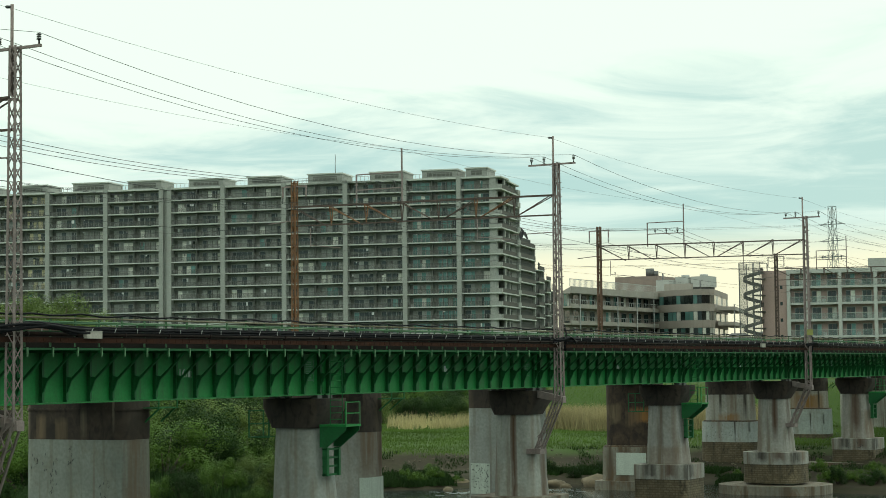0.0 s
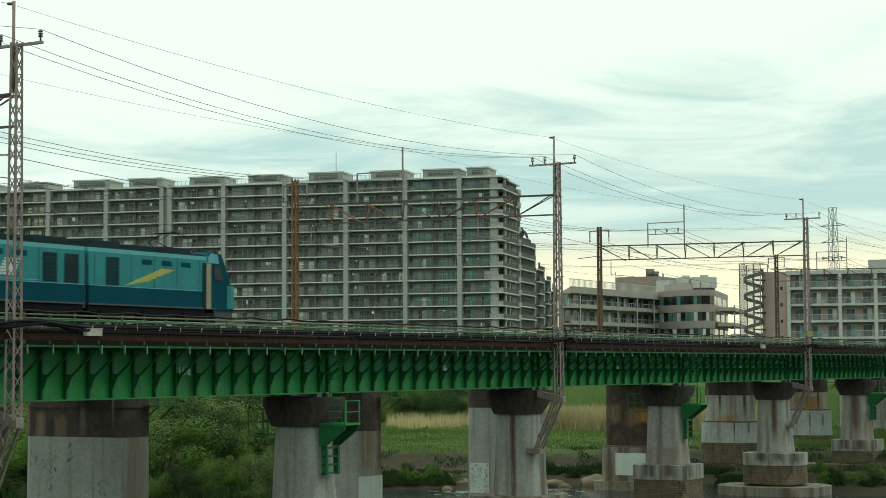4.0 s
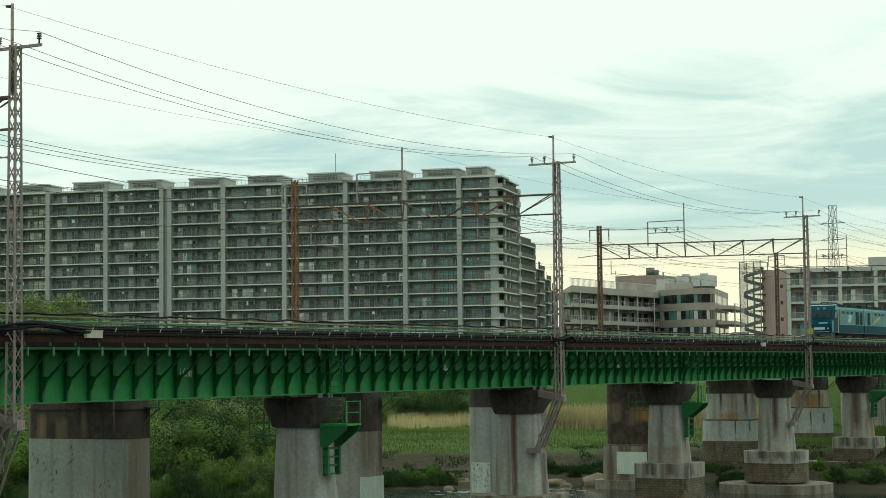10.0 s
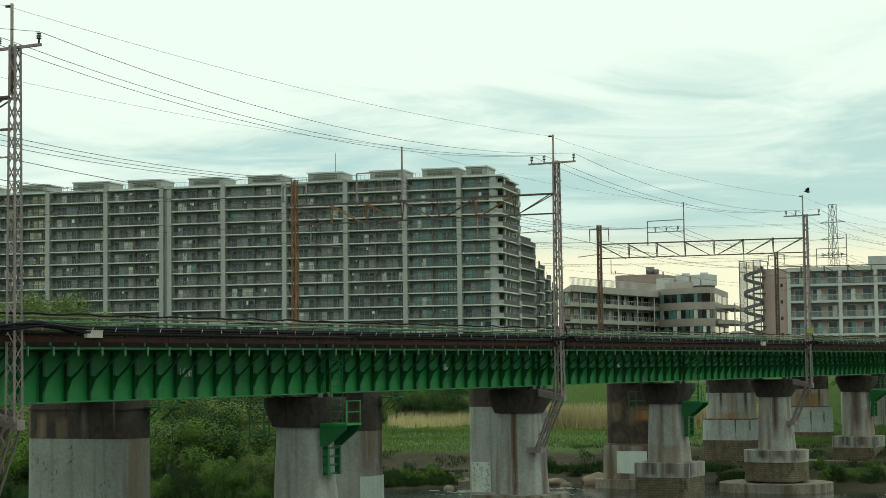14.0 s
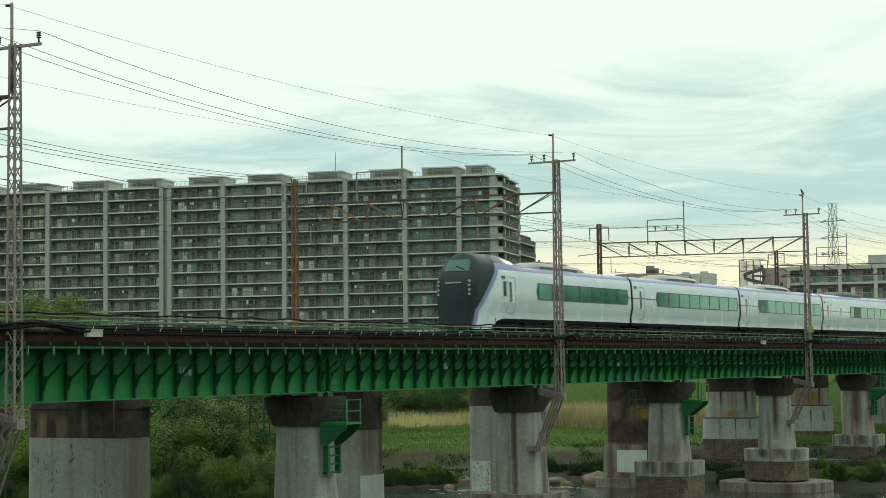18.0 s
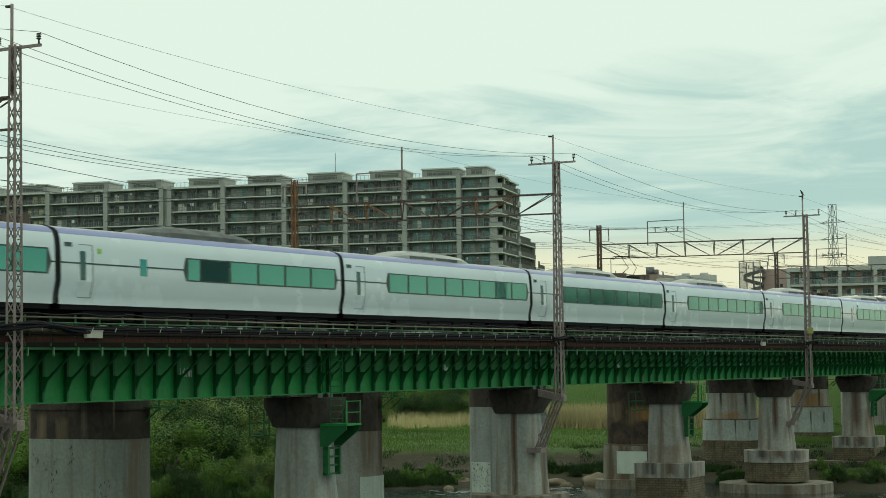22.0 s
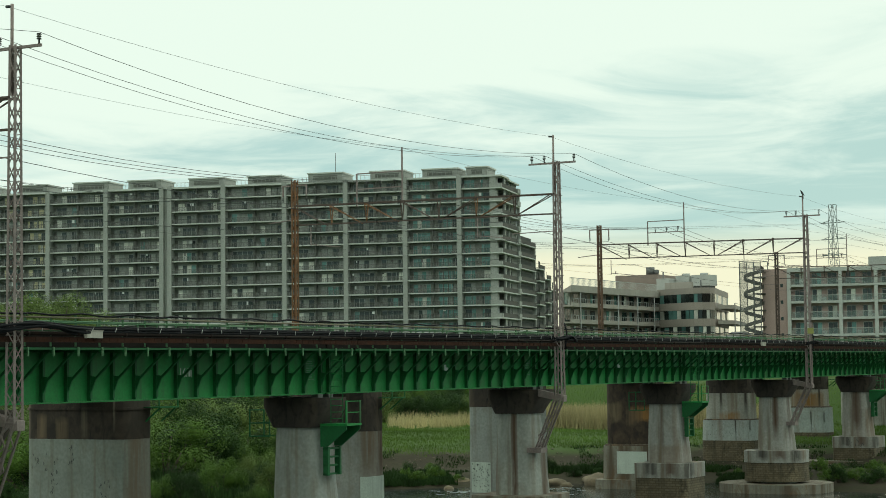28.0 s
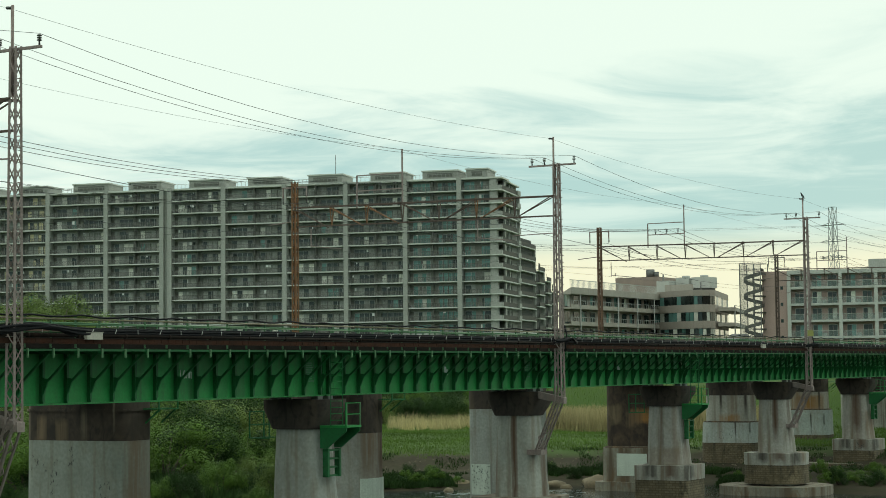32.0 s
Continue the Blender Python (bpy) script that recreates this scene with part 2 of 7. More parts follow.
def tube(bm, p, q, r, n=8, r2=None):
    p, q, r2 = Vector(p), Vector(q), r if r2 is None else r2
    d = (q - p).normalized()
    s = d.cross(Vector((0, 0, 1)))
    s = (s.normalized() if s.length > 1e-3 else Vector((1, 0, 0)))
    u = s.cross(d)
    a = [bm.verts.new(p + r * (math.cos(t) * s + math.sin(t) * u)) for t in (2 * math.pi * i / n for i in range(n))]
    b = [bm.verts.new(q + r2 * (math.cos(t) * s + math.sin(t) * u)) for t in (2 * math.pi * i / n for i in range(n))]
    for i in range(n):
        bm.faces.new((a[i], a[(i + 1) % n], b[(i + 1) % n], b[i])).smooth = True
    bm.faces.new(a[::-1])
    bm.faces.new(b)
    return bm


def string(bm, points, r, n=5):
    """One bent tube along a line of points."""
    ps = [Vector(p) for p in points]
    rings = []
    for i, p in enumerate(ps):
        d = (ps[min(i + 1, len(ps) - 1)] - ps[max(i - 1, 0)]).normalized()
        s = d.cross(Vector((0, 0, 1)))
        s = s.normalized() if s.length > 1e-3 else Vector((1, 0, 0))
        u = s.cross(d)
        rings.append([bm.verts.new(p + r * (math.cos(t) * s + math.sin(t) * u)) for t in (2 * math.pi * (k + 0.5) / n for k in range(n))])
    for a, b in zip(rings, rings[1:]):
        for k in range(n):
            bm.faces.new((a[k], a[(k + 1) % n], b[(k + 1) % n], b[k])).smooth = n > 4
    bm.faces.new(rings[0][::-1])
    bm.faces.new(rings[-1])
    return bm


def prism(bm, rings, smooth=False):
    """A skin through rings of equally many points, closed at both ends."""
    vs = [[bm.verts.new(p) for p in ring] for ring in rings]
    n = len(vs[0])
    for a, b in zip(vs, vs[1:]):
        for i in range(n):
            bm.faces.new((a[i], a[(i + 1) % n], b[(i + 1) % n], b[i])).smooth = smooth
    for ring in (rings[0], rings[-1]):
        bm.faces.new([bm.verts.new(p) for p in ring] if smooth else vs[0] if ring is rings[0] else vs[-1])
    bmesh.ops.recalc_face_normals(bm, faces=bm.faces)
    return bm


def oblong(x0, x1, y0, y1, z, r, n=5):
    """A level ring: a rectangle with rounded corners."""
    out = []
    for cx, cy, a0 in ((x1 - r, y1 - r, 0), (x0 + r, y1 - r, 90), (x0 + r, y0 + r, 180), (x1 - r, y0 + r, 270)):
        for i in range(n + 1):
            a = radians(a0 + 90 * i / n)
            out.append((cx + r * math.cos(a), cy + r * math.sin(a), z))
    return out


# ---- ground and river
SPAN, JOINT = 22.86, 72.57  # span length; place of the joint over the third pier
FIRST, LAST = -2, 6
X_START, X_END = JOINT + FIRST * SPAN, JOINT + (LAST + 1) * SPAN


def smooth(a, b, v):
    t = min(1, max(0, (v - a) / (b - a)))
    return t * t * (3 - 2 * t)


def shore(y):
    """Where the far shore of the river lies."""
    return float(np.interp(y, (0, 30, 43, 50, 57, 64, 70, 77, 90, 110, 220), (138, 141, 142, 146, 148.5, 146, 141, 135, 121, 109, 130)))


def height(x, y):
    s = shore(y)
    far = smooth(s - 3, s + 1.5, x) * 0.9 + smooth(s + 1, s + 9, x) * 0.55 + smooth(s + 12, s + 24, x) * 1.5 + smooth(s + 22, s + 50, x) * 0.4 - 0.35
    far += 5.3 * smooth(212, 236, x)
    if 86 < x < 175 and y > 60:  # the wooded bar reaches nearer upstream
        far = max(far, 2.1 * smooth(1.56, 1.46, x / y) * smooth(87, 94, x) - 0.35)
    near = 9.35 * smooth(20, 4, x) - 0.35
    z = max(far, near)
    if 0.2 < z < 8.5:
        z += 0.35 * noise.noise(Vector((x * 0.08, y * 0.08, 0))) + 0.12 * noise.noise(Vector((x * 0.4, y * 0.4, 3)))
    # railway embankments on both banks
    if x < X_START or x > X_END - 1:
        d = max(0, 44.5 - y, y - 65)
        z = max(z, 11.4 - 0.6 * d)
    return z


def steps(stops):
    out = []
    for a, b, s in stops:
        n = max(1, round((b - a) / s))
        out += [a + (b - a) * i / n for i in range(n)]
    return out + [stops[-1][1]]


gx = steps([(-4000, -400, 900), (-400, -20, 38), (-20, 90, 3), (90, 260, 1.5), (260, 420, 12), (420, 900, 60), (900, 4600, 900)])
gy = steps([(-4000, -300, 900), (-300, 20, 40), (20, 130, 1.6), (130, 260, 4), (260, 600, 34), (600, 4600, 900)])
verts = [(x, y, height(x, y)) for x in gx for y in gy]
ny = len(gy)
faces = [(i * ny + j, (i + 1) * ny + j, (i + 1) * ny + j + 1, i * ny + j + 1) for i in range(len(gx) - 1) for j in range(ny - 1)]
me = bpy.data.meshes.new("ground")
me.from_pydata(verts, [], faces)
for p in me.polygons:
    p.use_smooth = True
ground = tagged(new("ground", me), "river bank of bare brown soil, gravel and green grass", "ground", kind="structure")

GROUND = mat("bank_soil_and_grass", (0.048, 0.041, 0.027), 0.95, spec=0.08, stain=0.6, stain_col=(0.03, 0.035, 0.015), stain_scale=0.3, var=0.35, scale=0.25, grain=3, bump=0.6)
gn, gl = GROUND.node_tree.nodes, GROUND.node_tree.links
b = gn["Principled BSDF"]
soil = b.inputs["Base Color"].links[0].from_socket
geo = gn.new("ShaderNodeNewGeometry")
sep = gn.new("ShaderNodeSeparateXYZ")
gl.new(geo.outputs["Position"], sep.inputs[0])
patchy = gn.new("ShaderNodeTexNoise")
patchy.inputs["Scale"].default_value, patchy.inputs["Detail"].default_value = 0.12, 5
gl.new(geo.outputs["Position"], patchy.inputs["Vector"])
blend = gn.new("ShaderNodeMath")
blend.operation = "MULTIPLY_ADD"
gl.new(patchy.outputs[0], blend.inputs[0])
blend.inputs[1].default_value = 1.6
gl.new(sep.outputs[2], blend.inputs[2])
ranged = gn.new("ShaderNodeMapRange")
gl.new(blend.outputs[0], ranged.inputs[0])
ranged.inputs[1].default_value, ranged.inputs[2].default_value = 2.9, 3.5
mixer = gn.new("ShaderNodeMix")
mixer.data_type = "RGBA"
gl.new(ranged.outputs[0], mixer.inputs[0])
gl.new(soil, mixer.inputs[6])
mixer.inputs[7].default_value = (0.055, 0.09, 0.025, 1)
gl.new(mixer.outputs[2], b.inputs["Base Color"])
me.materials.append(GROUND)

WATER = mat("river_water", (0.02, 0.028, 0.026), 0.08, var=0.3, scale=0.1, grain=2.2, bump=0.35, spec=0.5)
water = part("water", a_box(-30, 215, -600, 700, -0.6, 0.25), WATER)
tagged(water, "shallow dark river water with pale ripples", "water", kind="structure")


# ---- near bridge: green plate girders on concrete piers, one track
RAIL_Z, NEAR_RAIL_Z, TRACK_Y, BACK_Y = 12.7, 12.35, 48.4, 60.2
STIFF = [0.37 + 1.3825 * k for k in range(17)]


def girder_span(x0):
    g = thing("bridge_girder_span", x0, 0, 0, 0, "green painted steel plate girder span with ribbed web and walkway", "bridge girder", "near bridge girders")
    L = SPAN - 0.14
    for yw in (47.2, 49.6):
        s = -1 if yw < 48 else 1
        part("web", a_box(0.07, L, yw - 0.012, yw + 0.012, 9.42, 11.40), GREEN, g)
        part("bottom_flange", a_box(0.05, L + 0.02, yw - 0.22, yw + 0.22, 9.36, 9.418), GREEN, g)
        part("top_flange", a_box(0.05, L + 0.02, yw - 0.22, yw + 0.22, 11.402, 11.45), GREEN, g)
        first = None
        for x in STIFF:
            if first is None:
                bm = bmesh.new()
                y0, y1 = sorted((yw + s * 0.014, yw + s * 0.2))
                box(bm, -0.018, 0.018, y0, y1, 9.42, 11.4)
                y0, y1 = sorted((yw + s * 0.2, yw + s * 0.216))
                box(bm, -0.06, 0.06, y0, y1, 9.5, 11.36)
                # near-side ribs take the darker green, with their shade in the colour
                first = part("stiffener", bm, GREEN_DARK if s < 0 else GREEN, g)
                first.matrix_basis = pose(x, 0, 0)
            else:
                again(first, pose(x, 0, 0))
    # cantilever brackets that carry the walkway
    first = None
    for x in STIFF:
        if first is None:
            bm = bmesh.new()
            bar(bm, (0, 46.98, 10.12), (0, 45.5, 11.36), 0.07, 0.09)
            bar(bm, (0, 46.98, 11.36), (0, 45.32, 11.36), 0.07, 0.1)
            prism(bm, [[(x_, 46.98, 9.75), (x_, 46.98, 10.4), (x_, 46.72, 10.36)] for x_ in (-0.03, 0.03)])
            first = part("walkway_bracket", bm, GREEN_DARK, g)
            first.matrix_basis = pose(x, 0, 0)
            hook = part("bracket_end", a_box(-0.028, 0.028, 45.25, 45.31, 11.16, 11.5), GREEN_HOOK, g, "bracket end plate in a paler green that holds its light")
            hook.matrix_basis = pose(x, 0, 0)
        else:
            again(first, pose(x, 0, 0))
            again(hook, pose(x, 0, 0))
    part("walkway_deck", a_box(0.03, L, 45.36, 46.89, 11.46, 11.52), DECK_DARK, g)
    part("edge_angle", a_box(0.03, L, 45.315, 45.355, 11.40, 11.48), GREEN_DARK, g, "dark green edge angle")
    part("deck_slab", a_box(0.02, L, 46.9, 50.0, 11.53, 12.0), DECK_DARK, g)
    part("far_walkway_deck", a_box(0.03, L, 50.05, 51.4, 11.46, 11.52), STEEL_GREY, g)
    return g


spans = {}
for i in range(FIRST, LAST + 1):
    x0 = JOINT + i * SPAN
    if i == FIRST:
        spans[i] = girder_span(x0)
    else:
        spans[i] = copy_thing(spans[FIRST], pose(x0, 0, 0))

# painted tables and numbers near the ends of the spans
PAINT_FAINT = mat("worn_stencil_paint", (0.13, 0.27, 0.17), 0.7, var=0.4, scale=6, bump=0, fleck=0.9)
PAINT_WHITE = mat("white_stencil_paint", (0.55, 0.6, 0.56), 0.7, var=0.15, bump=0)
for i in (-1, 0, 1, 2, 3):
    g = spans[i]
    bm = bmesh.new()
    for k in range(9):
        z = 10.05 + k * 0.105
        box(bm, 21.3, 21.95 if k % 3 else 22.1, 47.178, 47.187, z, z + 0.05)
    box(bm, 21.24, 21.28, 47.178, 47.187, 10.0, 11.0)
    box(bm, 22.12, 22.16, 47.178, 47.187, 10.0, 11.0)
    part("paint_record_table", bm, PAINT_FAINT, g, "white stencilled table on the web")
    bm = bmesh.new()
    bars = ((0.14, 0.3), (0.03, 0.3)) if i == -1 else ((0.06, 0.46), (0.2, 0.42), (0.16, 0.3))
    for k, (w, h) in enumerate(bars):
        x = (12.42 if i == -1 else 11.75) + k * 0.2
        box(bm, x, x + w, 47.178, 47.187, 10.3 - 0.03 * k, 10.3 + h - 0.03 * k)
    part("span_mark", bm, PAINT_WHITE, g, "white stencilled span mark")
font = bpy.data.curves.new("span_number", "FONT")
font.body, font.size, font.extrude = "16/", 0.52, 0.004
holder = bpy.data.objects.new("span_number", font)
me = bpy.data.meshes.new_from_object(holder)
bpy.data.objects.remove(holder)
me.materials.append(PAINT_WHITE)
number = new("span_number", me)
number.parent = spans[-1]
number["label"] = "white stencilled span number"
number.matrix_basis = pose(11.74, 47.18, 10.3, 90, 0, 0)


def railing(x0, y, length, name, label, cols):
    r = thing(name, x0, y, 11.5, 0, label, "railing", name + "s")
    n = round(length / 1.3825)
    post = part("post", a_box(-0.03, 0.03, -0.03, 0.03, 0.02, 1.2), cols[0], r)
    post.matrix_basis = pose(0.37, 0, 0)
    for k in range(1, n):
        again(post, pose(0.37 + 1.3825 * k, 0, 0))
    for z, rad, c in ((1.2 if y > 50 else 1.1, 0.035, cols[1]), (0.9, 0.028, cols[0]), (0.6, 0.026, cols[0])):
        part("rail", tube(bmesh.new(), (0.04, -0.055 if y < 50 else 0.055, z), (length - 0.04, -0.055 if y < 50 else 0.055, z), rad, 8), c, r)
    return r


for i in range(FIRST, LAST + 1):
    railing(JOINT + i * SPAN, 45.42, SPAN, "walkway_railing", "green pipe railing along the bridge walkway", (GREEN_PALE, PALE_RAIL))
    railing(JOINT + i * SPAN, 51.35, SPAN, "far_walkway_railing", "green pipe railing on the far side of the bridge", (GREEN_PALE, GREEN_PALE))

DARK_PIPE = mat("sooty_steel_pipe", (0.016, 0.012, 0.010), 0.85, var=0.3, spec=0.15, streak=0.4, streak_col=(0.04, 0.018, 0.012))
# cable trough and conduit hung along the walkway edge
first_trough = first_pipe = None
for i in range(FIRST, LAST + 1):
    x0 = JOINT + i * SPAN
    if first_trough is None:
        first_trough = o = thing("cable_trough", x0, 45.27, 11.79, 0, "rusty brown ribbed steel cable trough along the walkway edge", "cable trough", "cable troughs")
        bm = a_box(0.02, SPAN - 0.02, -0.09, 0.1, -0.085, 0.075)
        for k in range(49):  # ribs pressed into its side
            box(bm, 0.19 + 0.4608 * k, 0.29 + 0.4608 * k, -0.104, -0.0895, -0.07, 0.055)
        part("trough", bm, BROWN_PIPE, o)
        part("lid", a_box(0.02, SPAN - 0.02, -0.115, 0.12, 0.078, 0.105), DARK_PIPE, o, "near-black lid")
        part("ledge", a_box(0.02, SPAN - 0.02, -0.12, 0.1, -0.115, -0.088), BROWN_PIPE, o)
        first_pipe = o = thing("conduit", x0, 45.30, 11.99, 0, "black conduit along the walkway edge", "pipe", "conduits")
        part("pipe", tube(bmesh.new(), (0.02, 0, 0), (SPAN - 0.02, 0, 0), 0.075, 10), DARK_PIPE, o)
        c = None
        for x in STIFF[::2]:
            if c is None:
                c = part("clamp", tube(bmesh.new(), (-0.05, 0, 0), (0.05, 0, 0), 0.095, 10), DARK_PIPE, o)
                c.matrix_basis = pose(x, 0, 0)
            else:
                again(c, pose(x, 0, 0))
    else:
        copy_thing(first_trough, pose(x0, 45.27, 11.79))
        copy_thing(first_pipe, pose(x0, 45.30, 11.99))
rng = random.Random(5)
for y, z, r in ((45.28, 12.10, 0.05), (45.27, 12.2, 0.05), (45.36, 12.27, 0.045)):
    pts = []
    x = X_START
    while x < X_END:
        sag = 0.03 * abs(math.sin((x - JOINT) * math.pi / 1.3825))
        bulge = 0.28 * math.exp(-((x - 50.5) / 1.6) ** 2)
        pts.append((x, y - 0.3 * bulge, z - sag + bulge * 0.6))
        x += 0.46
    tagged(part("signal_cable", string(bmesh.new(), pts, r, 6), CABLE), "black cable hung along the walkway railing", "cable", "cables")
pts = []
x = X_START
while x < X_END:
    pts.append((x, 45.33, 12.76 - 0.075 * abs(math.sin((x - JOINT) * math.pi / 2.765)) + 0.015 * math.sin(x * 1.7)))
    x += 0.46
tagged(part("signal_cable", string(bmesh.new(), pts, 0.036, 6), CABLE), "thin black cable sagging along the top rail", "cable", "cables")
bm = bmesh.new()
k = 0
x = X_START + 0.4
while x < X_END:
    lean = 0.08 * rng.uniform(-1, 1)
    bar(bm, (x, 45.2, 12.08), (x + lean + 0.05, 45.2, 12.24), 0.02)
    x += 1.3825
tagged(part("cable_ties", bm, CLIP), "white ties round the black cables", "cable tie", kind="stuff")
for x, w in ((53.5, 0.9), (129.7, 0.75)):
    o = thing("cable_box", x, 45.14, 11.86, 0, "beige weathered cable junction box on the walkway edge", "junction box")
    part("case", a_box(-w / 2, w / 2, -0.12, 0.05, -0.02, 0.24), SIGN_BOX, o)
    part("lid", a_box(-w / 2 - 0.02, w / 2 + 0.02, -0.14, 0.07, 0.245, 0.27), SIGN_BOX, o)


def track(y, x0, x1, name, top, label):
    t = thing(name, 0, y, top - RAIL_Z, 0, label, "track", kind="structure")
    part("ballast", a_box(x0, x1, -1.45, 1.45, 12.355, 12.42) if top < RAIL_Z else a_box(x0, x1, -1.45, 1.45, 12.002, 12.42), BALLAST, t)
    for s in (-0.5665, 0.5665):
        bm = bmesh.new()
        box(bm, x0, x1, s - 0.035, s + 0.035, 12.66, RAIL_Z)
        box(bm, x0, x1, s - 0.01, s + 0.01, 12.57, 12.66)
        box(bm, x0, x1, s - 0.06, s + 0.06, 12.54, 12.57)
        part("rail", bm, RAIL, t)
    bm = bmesh.new()
    x = max(x0, 0)
    while x < min(x1, 260):
        box(bm, x - 0.12, x + 0.12, -1.0, 1.0, 12.425, 12.54)
        x += 0.6
    o = part("sleepers", bm, TIE, t)
    o["kind"] = "stuff"


track(TRACK_Y, -420, 900, "near_track", NEAR_RAIL_Z, "railway track with rusty rails sunk behind the walkway edge")
track(BACK_Y, -420, 900, "far_track", RAIL_Z, "railway track with rusty rails on grey ballast")


# ---- stains that run down the piers
def drips(m, rows):
    """Run-down stains: (place across, half width, top, bottom, strength, colour), in the pier's own space."""
    n, l = m.node_tree.nodes, m.node_tree.links
    bsdf = n["Principled BSDF"]

    def calc(op, a, b, c=None, clamp=False):
        x = n.new("ShaderNodeMath")
        x.operation, x.use_clamp = op, clamp
        for i, v in enumerate((a, b, c)):
            if v is None:
                continue
            if isinstance(v, (int, float)):
                x.inputs[i].default_value = v
            else:
                l.new(v, x.inputs[i])
        return x.outputs[0]

    tc, xyz = n.new("ShaderNodeTexCoord"), n.new("ShaderNodeSeparateXYZ")
    l.new(tc.outputs["Object"], xyz.inputs[0])
    across = calc("MULTIPLY_ADD", xyz.outputs[0], 0.46, calc("MULTIPLY", xyz.outputs[1], -0.89))
    thin = n.new("ShaderNodeMapping")
    thin.inputs["Scale"].default_value = (3.0, 3.0, 0.25)
    l.new(tc.outputs["Object"], thin.inputs["Vector"])
    streaky, blotch = n.new("ShaderNodeTexNoise"), n.new("ShaderNodeTexNoise")
    streaky.inputs["Scale"].default_value, streaky.inputs["Detail"].default_value = 1.3, 6
    blotch.inputs["Scale"].default_value, blotch.inputs["Detail"].default_value = 1.1, 6
    l.new(thin.outputs[0], streaky.inputs["Vector"])
    l.new(tc.outputs["Object"], blotch.inputs["Vector"])
    for c, hw, top, low, strength, col in rows:
        off = calc("ABSOLUTE", calc("ADD", calc("MULTIPLY_ADD", streaky.outputs[0], hw * 0.9, -c - hw * 0.45), across), 0)
        f = calc("SUBTRACT", 1.0, calc("DIVIDE", off, hw), clamp=True)
        f = calc("POWER", f, 0.45)
        run = calc("DIVIDE", calc("SUBTRACT", calc("MULTIPLY_ADD", blotch.outputs[0], 1.6, xyz.outputs[2]), low + 0.6), max(0.3, (top - low) * 0.5), clamp=True)
        over = calc("MULTIPLY", calc("SUBTRACT", calc("ADD", top + 0.9, calc("MULTIPLY", blotch.outputs[0], -0.8)), xyz.outputs[2]), 3.0, clamp=True)
        rough = calc("MULTIPLY_ADD", streaky.outputs[0], 3.0, -0.5, clamp=True)
        f = calc("MULTIPLY", calc("MULTIPLY", f, calc("MULTIPLY", run, over)), calc("MULTIPLY", rough, strength), clamp=True)
        mix = n.new("ShaderNodeMix")
        mix.data_type = "RGBA"
        l.new(f, mix.inputs[0])
        l.new(bsdf.inputs["Base Color"].links[0].from_socket, mix.inputs[6])
        mix.inputs[7].default_value = (*col, 1)
        l.new(mix.outputs[2], bsdf.inputs["Base Color"])
    return m


def pier_concrete(name, col, rows, streak=0.55):
    return drips(mat(name, col, 0.86, var=0.16, scale=0.5, grain=6, streak=streak, streak_col=(0.13, 0.095, 0.06), streak_scale=2.3, streak_edge=(0.52, 0.72), stain=0.3, stain_scale=0.9, stain_col=(0.17, 0.13, 0.085)), rows)


def coursed(m, length, rise):
    """Low masonry courses with dark recessed joints."""
    n, l = m.node_tree.nodes, m.node_tree.links
    bsdf = n["Principled BSDF"]
    tc, xyz, flat_ = n.new("ShaderNodeTexCoord"), n.new("ShaderNodeSeparateXYZ"), n.new("ShaderNodeCombineXYZ")
    l.new(tc.outputs["Object"], xyz.inputs[0])
    d = n.new("ShaderNodeMath")
    d.operation = "SUBTRACT"
    l.new(xyz.outputs[0], d.inputs[0])
    l.new(xyz.outputs[1], d.inputs[1])
    l.new(d.outputs[0], flat_.inputs[0])
    l.new(xyz.outputs[2], flat_.inputs[1])
    br = n.new("ShaderNodeTexBrick")
    br.inputs["Scale"].default_value, br.inputs["Brick Width"].default_value, br.inputs["Row Height"].default_value = 1.0, length, rise
    br.inputs["Mortar Size"].default_value, br.inputs["Mortar Smooth"].default_value = 0.03, 0.3
    br.inputs["Color1"].default_value, br.inputs["Color2"].default_value, br.inputs["Mortar"].default_value = (1, 1, 1, 1), (0.72, 0.68, 0.6, 1), (0.55, 0.5, 0.42, 1)
    l.new(flat_.outputs[0], br.inputs["Vector"])
    mix = n.new("ShaderNodeMix")
    mix.data_type, mix.blend_type = "RGBA", "MULTIPLY"
    mix.inputs[0].default_value = 0.9
    l.new(bsdf.inputs["Base Color"].links[0].from_socket, mix.inputs[6])
    l.new(br.outputs["Color"], mix.inputs[7])
    l.new(mix.outputs[2], bsdf.inputs["Base Color"])
    return m


